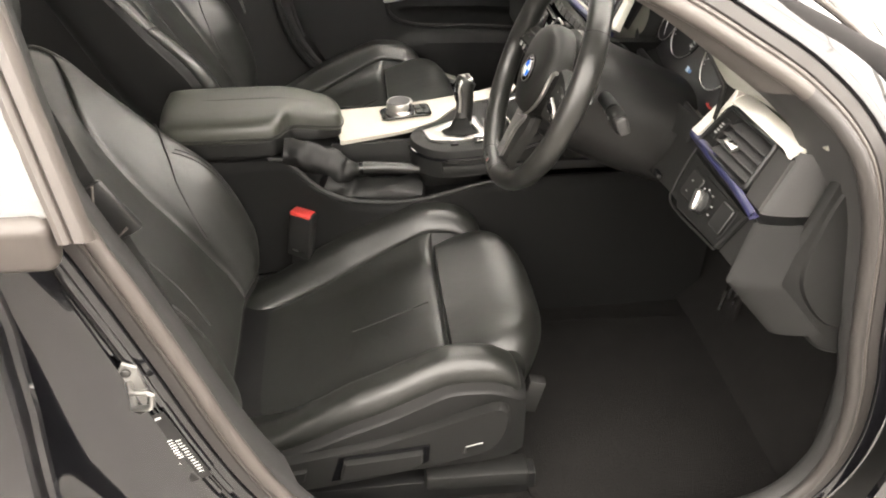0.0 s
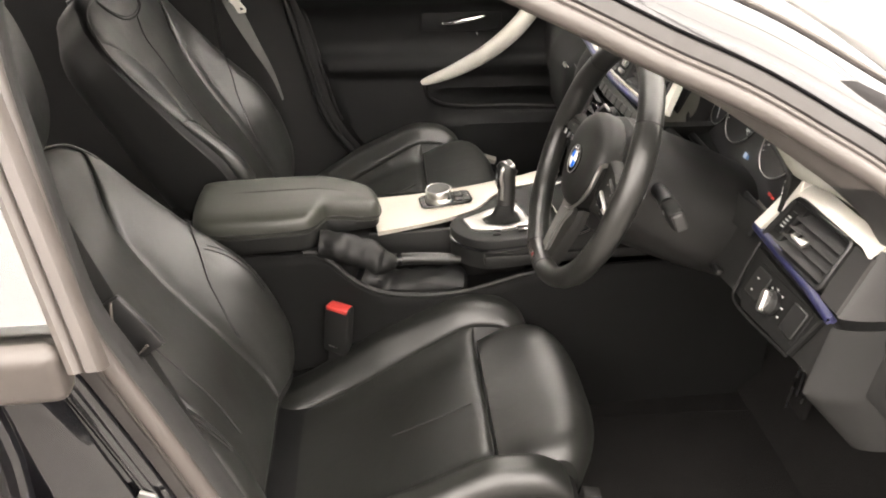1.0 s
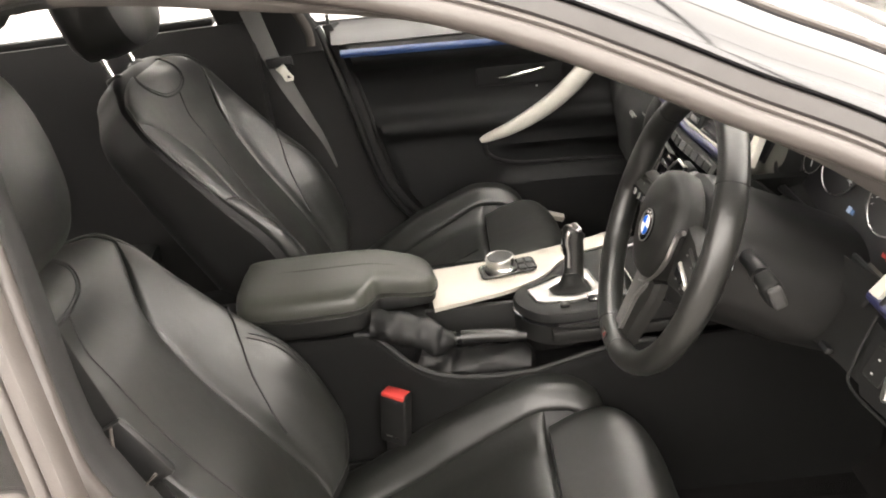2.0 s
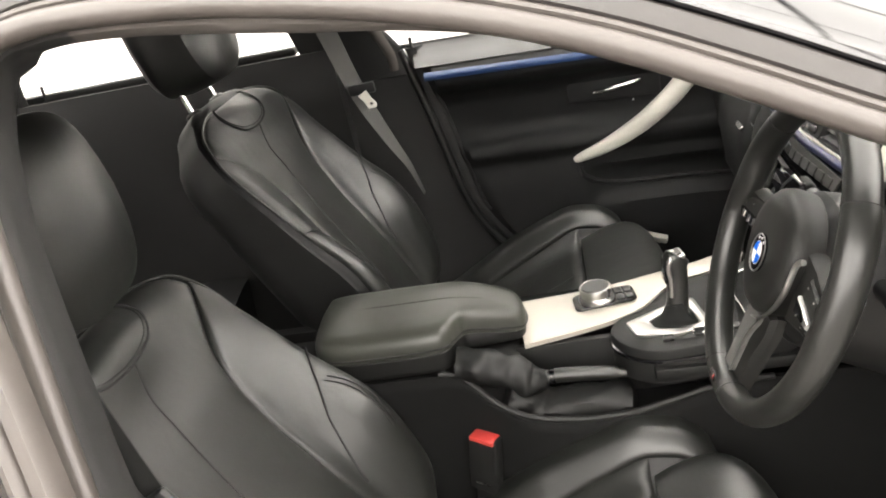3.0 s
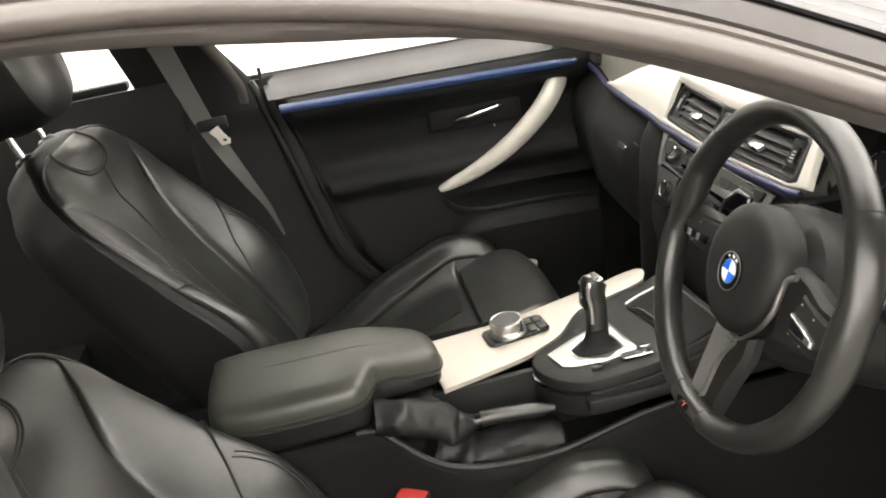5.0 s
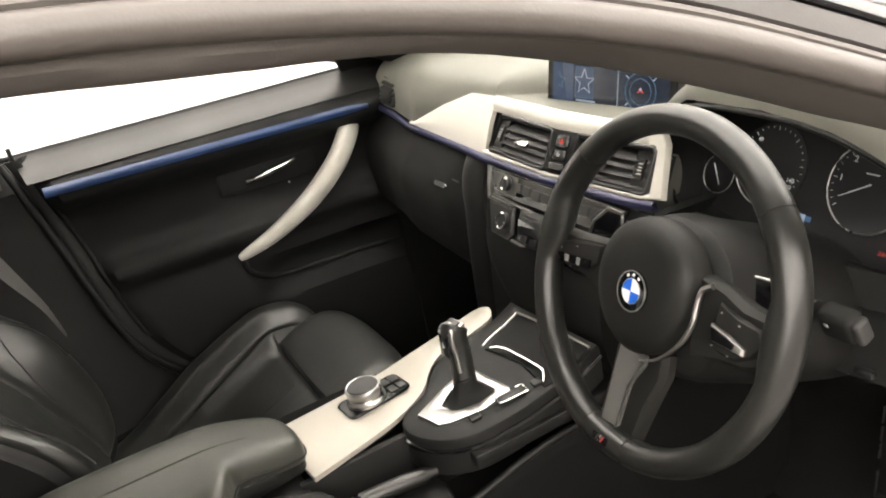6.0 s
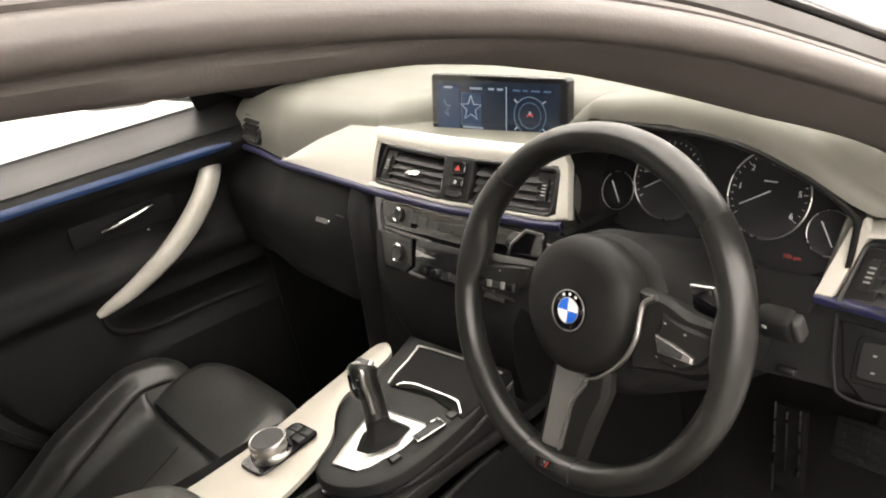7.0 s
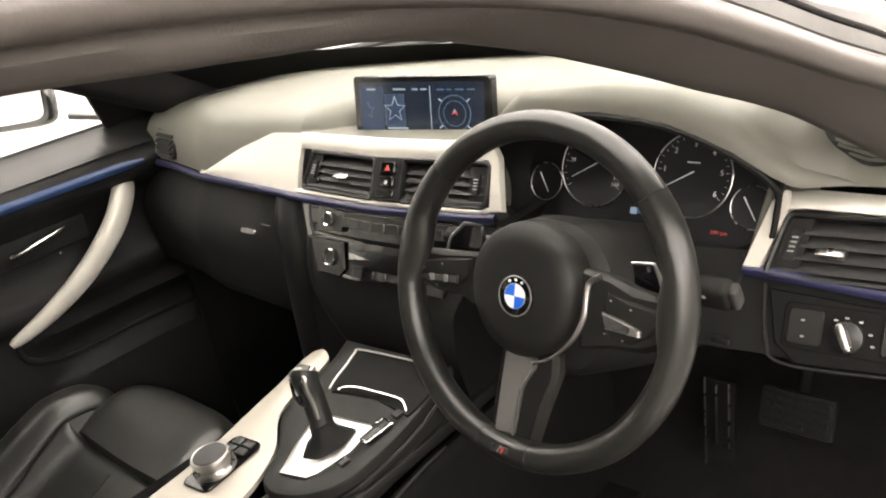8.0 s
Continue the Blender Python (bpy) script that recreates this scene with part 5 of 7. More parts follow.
slab("fog_switch", rounded(-0.600, 0.704, -0.566, 0.738, 0.004, 3), lambda a, b, d: face(a, b, d + 0.009), 0.0015, PLASTIC, lsp, "square fog lamp switch")
for y, z in ((-0.581, 0.727), (-0.582, 0.712), (-0.612, 0.731), (-0.622, 0.734), (-0.635, 0.732), (-0.645, 0.722), (-0.648, 0.712)):
    slab("white_symbol", rounded(y - 0.0019, z - 0.0009, y + 0.0019, z + 0.0009, 0.0005, 2), lambda a, b, d: face(a, b, d + 0.0118), 0.0006, WHITE_MARK, lsp, "tiny white symbol", bevel=0.0001)
lm = axes(tuple(face(-0.624, 0.717, 0.009)), (0, -1, 0), (0.447, 0, 0.894))
turned("rotary_base", lm, [(0.016, 0), (0.016, 0.006), (0.013, 0.008), (0, 0.008)], DARK, lsp, sides=28)
box("rotary_knob", (0.010, 0.030, 0.014), lm @ pose(0, 0, 0.012, 0, 0, 25), STEEL, lsp, "silver rotary light knob", bevel=0.004)
slab("thumb_wheel", rounded(-0.684, 0.704, -0.655, 0.738, 0.003, 2), lambda a, b, d: face(a, b, d + 0.009), 0.002, DARK, lsp)

# ---- steering column and stalks ----
col = thing("steering_column", "black steering column shroud with control stalks", "steering column", (0.1, -0.375, 0.78))
WN = np.array((-0.927, 0, 0.374))
WU = np.array((0.374, 0, 0.927))
WC = np.array((0.0, -0.376, 0.822))


def wheel(a, b, d=0.0):
    """A point of the wheel's plane: a to the driver's right, b up, d towards the driver."""
    return WC + np.array((0, -1, 0)) * a + WU * b + WN * d


rings = []
for d, rx, ry, off in ((-0.036, 0.066, 0.062, 0.0), (-0.046, 0.080, 0.074, 0.0), (-0.075, 0.086, 0.079, -0.002), (-0.12, 0.090, 0.078, -0.006), (-0.18, 0.096, 0.078, -0.010), (-0.24, 0.098, 0.074, -0.012), (-0.30, 0.098, 0.068, -0.012)):
    rings.append([wheel(rx * math.copysign(abs(math.cos(q)) ** 0.8, math.cos(q)), ry * math.sin(q) + off - (0.012 if math.sin(q) < 0 else 0), d) for q in np.linspace(0, 2 * math.pi, 40, endpoint=False)])
loft("shroud", rings, COLUMN, col, "black plastic column shroud")
tube("shroud_seam", [wheel(0.063 * s, -0.004, d) for s, d in ((1.0, -0.045), (1.16, -0.10), (1.37, -0.16))], 0.001, DARK, col, sides=5)
# indicator and wiper stalks
for s in (1, -1):
    up_ = 0.022 if s > 0 else 0.030
    st = tube("stalk", [wheel(s * 0.070, up_ - 0.004, -0.09), wheel(s * 0.11, up_, -0.088), wheel(s * 0.140, up_, -0.085)], [0.010, 0.010, 0.012], DARK, col, "black control stalk", sides=12)
    box("stalk_end", (0.022, 0.036, 0.031), Matrix.Translation(wheel(s * (0.166 if s > 0 else 0.158), up_, -0.084)) @ pose(0, 0, 0, 0, -22, 0), MATT, st, "grey-black stalk end", bevel=0.007, segments=3)
    if s > 0:
        box("stalk_cap", (0.016, 0.009, 0.026), Matrix.Translation(wheel(0.1865, up_, -0.084)) @ pose(0, 0, 0, 0, -22, 0), PILLAR_TRIM, st, "grey push button on the stalk end", bevel=0.004, segments=3)
        for k, (a, b) in enumerate(((0.158, 0.006), (0.160, -0.004), (0.1715, 0.002))):
            box("white_symbol", (0.0006, 0.004 + 0.003 * (k == 2), 0.004), Matrix.Translation(wheel(a, up_ + b, -0.0722)) @ pose(0, 0, 0, 0, -22, 0), WHITE_MARK, st, bevel=0)
box("start_switch", (0.010, 0.022, 0.008), pose(0.17, -0.50, 0.70, 0, 20, 0), DARK, col, bevel=0.003)
for k in range(3):
    turned("screw", axes((0.10 + 0.018 * k, -0.445, 0.705), (1, 0, 0), (0, 1, 0)), [(0.003, 0), (0.003, 0.002), (0, 0.002)], STEEL, col, sides=8)

# ---- steering wheel ----
sw = thing("steering_wheel", "black leather three-spoke steering wheel with silver spokes", "steering wheel", tuple(WC))
R = 0.1695
TUBE = 0.0165
RIM_D = -0.016


def rim_ring(q, grow=1.0):
    # slightly flattened bottom, thicker grips at ten and two
    c, s = math.cos(q), math.sin(q)
    deg = math.degrees(q) % 360
    grip = max(0.0, 1 - min(abs(deg - 28), abs(deg - 152)) / 18) * 0.0010
    tr = (TUBE + grip) * grow
    lobe = 0.0085 * max(0.0, 1 - (min(abs((deg - 2 + 180) % 360 - 180), abs(deg - 170)) / 13) ** 2)
    out = []
    for p in np.linspace(0, 2 * math.pi, 16, endpoint=False):
        rad = R + tr * math.cos(p) * 0.92 - lobe * max(0.0, -math.cos(p)) ** 0.7
        out.append(wheel(rad * c, rad * s, RIM_D + tr * math.sin(p) * 1.05))
    return out


loft("rim", [rim_ring(q) for q in np.linspace(0, 2 * math.pi, 120, endpoint=False)], WHEEL_LEATHER, sw, "smooth black leather rim", loop=True)
for deg in (40, 137, 255, 277):
    q = radians(deg)
    loft("rim_seam", [rim_ring(q - 0.0042, 1.002), rim_ring(q - 0.0026, 1.035), rim_ring(q + 0.0026, 1.035), rim_ring(q + 0.0042, 1.002)], THREAD, sw, "stitched joint in the leather", caps=False)
# airbag cover
hub = []
for s, d in ((0.80, -0.045), (1.0, -0.035), (1.02, -0.018), (0.99, -0.008), (0.90, -0.0015), (0.70, 0.003), (0.35, 0.0045), (0.0, 0.005)):
    row = []
    for q in np.linspace(0, 2 * math.pi, 48, endpoint=False):
        rx = 0.0665 * math.cos(q)
        ry = 0.0685 * math.sin(q)
        row.append(wheel(-0.003 + rx * s * (1 + 0.06 * math.sin(q)), 0.003 + ry * s, d))
    hub.append(row)
loft("airbag_cover", hub, HUB, sw, "black soft airbag cover")
em = axes(tuple(wheel(0.0, -0.001, 0.0045)), (0, -1, 0), tuple(WU))
turned("emblem_base", em, [(0.0208, 0), (0.0208, 0.0025), (0.0192, 0.003), (0, 0.003)], GLOSS, sw, "round black and chrome emblem", sides=40)
ring("emblem_ring", em @ pose(0, 0, 0.003), 0.0202, 0.0007, SATIN, sw, "chrome emblem ring")
ring("emblem_ring", em @ pose(0, 0, 0.003), 0.0127, 0.0005, SATIN, sw, "chrome emblem ring")
for k in range(4):
    pts = [(0, 0)] + [(0.0124 * math.cos(radians(90 * k + 15 * i)), 0.0124 * math.sin(radians(90 * k + 15 * i))) for i in range(7)]
    slab("emblem_quarter", pts, lambda a, b, d: em @ Vector((a, b, 0.003 + d)), 0.0008, EMBLEM_WHITE if k % 2 == 0 else EMBLEM_BLUE, sw, "white quarter" if k % 2 == 0 else "blue quarter", bevel=0.0001)
for a in (62, 90, 118):
    q = radians(a)
    slab("emblem_mark", rounded(-0.0015, -0.0013, 0.0015, 0.0013, 0.0003, 2), lambda x, y, d: em @ pose(0.0164 * math.cos(q), 0.0164 * math.sin(q), 0.003, 0, 0, a - 90) @ Vector((x, y, d)), 0.0005, EMBLEM_WHITE, sw, bevel=0.0001)


def spoke(name, pts, thick, mat, label, back=-0.038):
    return slab(name, pts, lambda a, b, d: wheel(a, b, back + d), thick, mat, sw, label, bevel=0.0065)


# side spokes: a broad soft arm, a glossy button pad and its silver rocker
for sgn, arm_, pad_, rock, darks, marks in (
        (-1, [(-0.050, 0.030), (-0.085, 0.029), (-0.135, 0.025), (-0.158, 0.024), (-0.168, 0.006), (-0.164, -0.014), (-0.135, -0.020), (-0.10, -0.020), (-0.055, -0.034)],
         [(-0.164, 0.002), (-0.150, 0.014), (-0.136, 0.019), (-0.078, 0.0245), (-0.078, 0.004), (-0.092, -0.010), (-0.136, -0.015), (-0.157, -0.009)],
         [(-0.152, -0.0015), (-0.094, 0.0035), (-0.094, -0.0055), (-0.146, -0.0085)], [[(-0.136, -0.0005), (-0.129, 0.0002), (-0.128, -0.0072), (-0.134, -0.0078)], [(-0.114, 0.0013), (-0.108, 0.0018), (-0.108, -0.0060), (-0.113, -0.0066)]],
         ((-0.122, 0.012), (-0.128, -0.0125), (-0.150, 0.004))),
        (1, [(0.050, 0.034), (0.088, 0.030), (0.118, 0.022), (0.150, 0.018), (0.166, 0.006), (0.162, -0.022), (0.132, -0.036), (0.095, -0.040), (0.06, -0.046)],
         [(0.088, 0.0195), (0.115, 0.0145), (0.144, 0.0090), (0.152, -0.0048), (0.142, -0.0205), (0.120, -0.033), (0.092, -0.030), (0.085, -0.008)],
         [(0.0890, -0.0030), (0.111, -0.0070), (0.131, -0.0135), (0.131, -0.0195), (0.0935, -0.0185)], [[(0.0918, -0.0052), (0.111, -0.0088), (0.121, -0.0122), (0.120, -0.0176), (0.0950, -0.0172)]],
         ((0.096, 0.009), (0.118, 0.004), (0.092, -0.0235), (0.112, -0.0265)))):
    spoke("spoke", arm_, 0.019, HUB, "black side spoke")
    spoke("button_pad", pad_, 0.0225, HUB, "satin black button pad")
    slab("button_rocker", rock, lambda a, b, d: wheel(a, b, -0.0160 + d), 0.0050, GLOSS if sgn < 0 else SATIN, sw, "glossy black rocker switch" if sgn < 0 else "silver-edged rocker switch", bevel=0.002)
    for dark in darks:
        slab("rocker_cap", dark, lambda a, b, d: wheel(a, b, -0.0110 + d), 0.0012, SATIN if sgn < 0 else GLOSS, sw, "bright chrome key end" if sgn < 0 else "glossy black key", bevel=0.0004)
    for a, b in marks:
        slab("white_symbol", rounded(-0.0012, -0.0008, 0.0012, 0.0008, 0.0003, 2), lambda x, y, d: wheel(a + x, b + y, -0.0154 + d), 0.0003, WHITE_MARK, sw, bevel=0.0001)
tube("chrome_edge", [wheel(a, b, -0.004) for a, b in spline([(0.0900, 0.0318), (0.0785, 0.0240), (0.0762, 0.0081), (0.0756, -0.0083), (0.0690, -0.0262), (0.0604, -0.0391), (0.0482, -0.0514), (0.0354, -0.0606), (0.018, -0.067)], 44)],
     [0.0031 - 0.0021 * max(0, k - 16) / 27 for k in range(44)], SATIN, sw, "bright metal spoke edge", sides=8)
# gearshift paddles behind the spokes
for pts, edge_ in (([(-0.146, 0.014), (-0.141, 0.0374), (-0.1208, 0.0561), (-0.0955, 0.0559), (-0.0909, 0.0311), (-0.11, 0.012)], [(-0.1465, 0.016), (-0.141, 0.0374), (-0.1208, 0.0561), (-0.0955, 0.0559)]),
                   ([(0.0957, 0.0428), (0.1198, 0.0448), (0.1331, 0.0188), (0.1168, 0.010), (0.1004, 0.020)], [(0.0957, 0.0428), (0.1198, 0.0448), (0.1275, 0.032), (0.1331, 0.0170)])):
    slab("shift_paddle", pts, lambda a, b, d: wheel(a, b, -0.054 + d), 0.006, GLOSS, sw, "glossy black gearshift paddle", bevel=0.002)
    tube("paddle_edge", [wheel(a, b, -0.048) for a, b in edge_], [0.0014, 0.0020, 0.0024, 0.0016], SATIN, sw, "bright paddle edge", sides=6)
# lower spoke
spoke("lower_spoke", [(-0.036, -0.058), (0.036, -0.058), (0.038, -0.080), (0.0255, -0.120), (0.013, -0.166), (-0.044, -0.166), (-0.042, -0.120), (-0.038, -0.082)], 0.016, HUB, "black lower spoke", back=-0.036)
slab("spoke_insert", [(-0.0235, -0.064), (0.0150, -0.066), (0.0142, -0.0765), (0.0030, -0.094), (-0.0006, -0.104), (-0.0070, -0.1523), (-0.0312, -0.1545), (-0.0285, -0.11)], lambda a, b, d: wheel(a, b, -0.021 + d), 0.007, SPOKE_GREY, sw, "satin grey spoke insert", bevel=0.002)
tube("spoke_edge", [wheel(a, b, -0.0135) for a, b in spline([(0.0165, -0.0725), (0.0040, -0.093), (0.0000, -0.105), (-0.0065, -0.1523)], 20)], 0.0013, SATIN, sw, "bright spoke edge", sides=6)
slab("spoke_badge", rounded(-0.013, -0.0045, 0.011, 0.0045, 0.001, 2), lambda a, b, d: wheel(a - 0.010, b - R + 0.004, RIM_D + TUBE * 0.98 + d), 0.0012, GLOSS, sw, "small striped badge", bevel=0.0003)
for k, mt in enumerate((GRAPHITE, STEEL, RED)):
    slab("badge_stripe", [(-0.008 + 0.004 * k, -0.0035), (-0.0055 + 0.004 * k, -0.0035), (-0.002 + 0.004 * k, 0.0035), (-0.0045 + 0.004 * k, 0.0035)], lambda a, b, d: wheel(a - 0.010, b - R + 0.004, RIM_D + TUBE * 0.98 + 0.0012 + d), 0.0004, mt, sw, bevel=0.0001)

# ---- centre console ----
con = thing("centre_console", "black centre console with a cream-silver trim panel", "centre console", (-0.2, 0.0, 0.3))


def rim_z(x):
    return smooth(x, [-0.9, -0.44, -0.412, -0.390, -0.352, -0.31, -0.265, -0.2, -0.158, -0.10, -0.03, 0.05, 0.45], [0.548, 0.548, 0.545, 0.528, 0.495, 0.475, 0.463, 0.458, 0.460, 0.472, 0.489, 0.497, 0.50])


def side_line(x):
    """The driver's side of the console: narrow by the armrest, wider at the handbrake."""
    return smooth(x, [-0.43, -0.30], [-0.098, -0.131])


RX = list(np.linspace(-0.90, 0.45, 70))
rings = []
for x in RX:
    c, z = side_line(x), rim_z(x)
    rings.append([(x, c, 0.165), (x, c - 0.011, 0.30), (x, c - 0.011, z - 0.02), (x, c - 0.008, z - 0.006), (x, c - 0.001, z), (x, c + 0.009, z - 0.001), (x, c + 0.014, z - 0.012), (x, c + 0.015, 0.40), (x, c + 0.015, 0.165)])
loft("console_side", rings, CONSOLE_SIDE, con, "black plastic console side")
loft("console_side", [[(x, 0.165, 0.165), (x, 0.165, 0.40), (x, 0.162, 0.53), (x, 0.155, 0.538), (x, 0.145, 0.53), (x, 0.14, 0.40), (x, 0.14, 0.165)] for x in np.linspace(-0.90, 0.45, 12)], CONSOLE_SIDE, con, "black plastic console side")
tube("well_lip", [(x, side_line(x) + 0.001, rim_z(x) + 0.001) for x in np.linspace(-0.44, 0.06, 60)], 0.0055, PLASTIC, con, "rounded lip of the handbrake well", sides=8)
box("well_floor", (0.42, 0.10, 0.01), pose(-0.20, -0.075, 0.435), DARK, con, bevel=0.002)
box("well_wall", (0.30, 0.012, 0.12), pose(-0.17, -0.032, 0.485), PLASTIC, con, bevel=0.003)
box("console_core", (0.56, 0.155, 0.36), pose(-0.59, 0.018, 0.36), PLASTIC, con, bevel=0.01)
box("console_deck", (0.50, 0.30, 0.02), pose(0.14, 0.012, 0.525), PLASTIC, con, bevel=0.004)


def deck(x, y, d=0.0):
    """Top of the console: gently rising towards the dashboard."""
    z = lerp(x, [-0.32, -0.12, 0.0, 0.06, 0.14], [0.547, 0.551, 0.562, 0.575, 0.612])
    return np.array((x, y, z + d))


ctr = [(-0.318, 0.104), (-0.195, 0.111), (-0.116, 0.124), (-0.02, 0.137), (0.040, 0.141), (0.064, 0.136), (0.0725, 0.124)]
ctr2 = [(-0.302, -0.045), (-0.22, -0.026), (-0.16, -0.008), (-0.105, 0.022), (-0.072, 0.060), (-0.048, 0.080), (-0.015, 0.090), (0.030, 0.0905), (0.062, 0.094), (0.0725, 0.106)]
LA, LB = spline(ctr, 40), spline(ctr2, 40)


def cream_point(u, v):
    i = u * 39
    k = min(int(i), 38)
    a = LA[k] * (1 - i + k) + LA[k + 1] * (i - k)
    b = LB[k] * (1 - i + k) + LB[k + 1] * (i - k)
    x, y = a * (1 - v) + b * v
    return deck(x, y, 0.006 + 0.003 * math.sin(math.pi * v))


sheet("trim_panel", cream_point, 39, 10, CREAM, con, "cream satin silver console trim", thick=0.008, back=(0, 0, -1))

# raised gear panel with its round nose
nose = [(0.11, -0.128), (-0.05, -0.130), (-0.11, -0.120), (-0.15, -0.088), (-0.165, -0.045), (-0.150, -0.008), (-0.105, 0.016), (-0.074, 0.052), (-0.048, 0.074), (-0.015, 0.084), (0.03, 0.085), (0.10, 0.085)]
nose = [tuple(q) for q in spline(nose, 44)]
NC = np.array((-0.01, -0.02))
nrings = []
for s_, d_ in ((1.0, -0.05), (1.0, 0.002), (0.985, 0.006), (0.95, 0.008), (0.8, 0.008), (0.6, 0.008), (0.4, 0.008), (0.2, 0.008), (0.01, 0.008)):
    nrings.append([deck(*(NC + (np.array(q) - NC) * s_), d_) for q in nose])
loft("gear_panel", nrings, PLASTIC, con, "dark satin gear panel")
tube("gear_panel_edge", [deck(a, b, -0.012) for a, b in nose[:30]], 0.004, GLOSS, con, "glossy lower edge of the gear panel", sides=6)

# covered cubby with bright edges
cub = [(0.012, 0.030), (0.050, 0.042), (0.082, 0.043), (0.090, 0.030), (0.094, -0.058), (0.096, -0.124), (0.05, -0.126), (0.018, -0.122), (0.026, -0.05), (0.018, 0.0)]
slab("cubby_cover", cub, lambda a, b, d: deck(a, b, 0.007 + d), 0.004, MATT, con, "ribbed dark cubby cover", bevel=0.001)
tube("cubby_rim", [deck(a, b, 0.014) for a, b in spline([(0.012, 0.034), (0.030, 0.040), (0.054, 0.0435), (0.078, 0.044), (0.086, 0.036), (0.093, -0.058), (0.096, -0.126)], 40)], 0.0017, SATIN, con, "bright cubby edge", sides=6)
tube("cubby_handle", [deck(a, b, 0.018) for a, b in spline([(0.012, 0.012), (0.019, 0.006), (0.0245, -0.008), (0.0285, -0.035), (0.032, -0.092), (0.028, -0.108), (0.018, -0.122)], 24)], 0.0021, CHROME, con, "bright cubby handle", sides=8)

# parking and drive mode buttons
bm_ = lambda x, y: Matrix.Translation(deck(x, y, 0.010)) @ pose(0, 0, 0, 0, -5, -8)
box("parking_button", (0.016, 0.014, 0.006), bm_(-0.082, -0.098), DARK, con, bevel=0.002)
box("mode_switch", (0.042, 0.018, 0.006), bm_(-0.022, -0.098), DARK, con, bevel=0.002)
tube("mode_switch_edge", [bm_(-0.022, -0.098) @ Vector(p) for p in ((0.010, 0.010, 0.003), (0.022, 0.010, 0.003), (0.022, -0.010, 0.003), (-0.010, -0.010, 0.003))], 0.0012, CHROME, con, "chrome switch edge", sides=6)
tube("mode_switch_edge", [bm_(-0.022, -0.098) @ Vector(p) for p in ((-0.022, 0.008, 0.003), (-0.022, -0.010, 0.003), (-0.012, -0.010, 0.003))], 0.0012, CHROME, con, "chrome switch edge", sides=6)
box("traction_button", (0.014, 0.014, 0.006), bm_(0.016, -0.104), DARK, con, bevel=0.002)

# ---- gear selector ----
gear = thing("gear_selector", "black and chrome electronic gear selector lever", "gear lever", tuple(deck(-0.06, -0.03)))
fo = [(-0.138, -0.032), (-0.127, -0.074), (-0.112, -0.083), (-0.066, -0.0945), (-0.020, -0.0895), (-0.015, -0.082), (-0.022, -0.037), (-0.028, 0.004), (-0.040, 0.010), (-0.090, -0.008)]
fi = [(-0.104, -0.038), (-0.098, -0.060), (-0.090, -0.067), (-0.062, -0.0765), (-0.034, -0.0720), (-0.031, -0.066), (-0.035, -0.036), (-0.039, -0.012), (-0.048, -0.009), (-0.080, -0.020)]
fr = []
for (a, b), (c, d) in zip(fo, fi):
    fr.append([deck(a, b, 0.007), deck(a, b, 0.012), deck(a * 0.6 + c * 0.4, b * 0.6 + d * 0.4, 0.014), deck(c, d, 0.011), deck(c, d, 0.006)])
loft("chrome_frame", fr, SATIN, gear, "bright silver frame round the lever", loop=True)
slab("gaiter_base", fi, lambda a, b, d: deck(a, b, 0.006 + d), 0.003, DARK, gear)
GC = np.array((-0.060, -0.037))
loft("gaiter", [[deck(*(GC + (np.array(q) - GC) * k), h) for q in spline(fi, 30, closed=True)] for k, h in ((0.97, 0.0085), (0.80, 0.0105), (0.62, 0.0145), (0.50, 0.021), (0.40, 0.030), (0.30, 0.034))], MATT, gear, "black lever gaiter")
axis = spline([(-0.060, -0.036, 0.566), (-0.056, -0.031, 0.592), (-0.053, -0.025, 0.625), (-0.054, -0.022, 0.643), (-0.051, -0.019, 0.656), (-0.047, -0.017, 0.663)], 24)
LR = [lerp(k, [0, 5, 10, 15, 19, 21, 22, 23], [0.0195, 0.0168, 0.0168, 0.0190, 0.0205, 0.0185, 0.013, 0.004]) for k in range(24)]
loft("lever", tube_rings(axis, LR, 24, 0.82, up=(0, 1, 0)), WHEEL_LEATHER, gear, "satin black lever head")
rim_side = [[p + np.array((-0.62 * r, s * 0.76 * r, 0.0)) for p, r in zip(axis[6:21], LR[6:21])] for s in (-1, 1)]
shoe = rim_side[0] + [np.array((-0.060, -0.027, 0.664)), np.array((-0.055, -0.018, 0.667)), np.array((-0.060, -0.009, 0.664))] + rim_side[1][::-1][:9]
tube("lever_chrome", spline([tuple(p) for p in shoe], 60), 0.0034, SATIN, gear, "satin chrome rim round the lever head", sides=10)
box("head_cap", (0.030, 0.030, 0.007), Matrix.Translation((-0.054, -0.018, 0.6600)) @ pose(0, 0, 0, 0, -16, 10), SATIN, gear, "bright metal lever cap", bevel=0.003, segments=3)
box("park_button", (0.024, 0.022, 0.004), Matrix.Translation((-0.0555, -0.018, 0.6640)) @ pose(0, 0, 0, 0, -16, 10), GRAPHITE, gear, "grey parking button", bevel=0.0015)
box("gear_display", (0.005, 0.025, 0.034), Matrix.Translation((-0.0695, -0.020, 0.637)) @ pose(0, 0, 0, 0, 4, 4), GLOSS, gear, "glossy black gear display", bevel=0.0025)
box("display_mark", (0.001, 0.003, 0.008), Matrix.Translation((-0.0721, -0.020, 0.641)) @ pose(0, 0, 0, 0, 4, 4), LIT, gear, bevel=0)

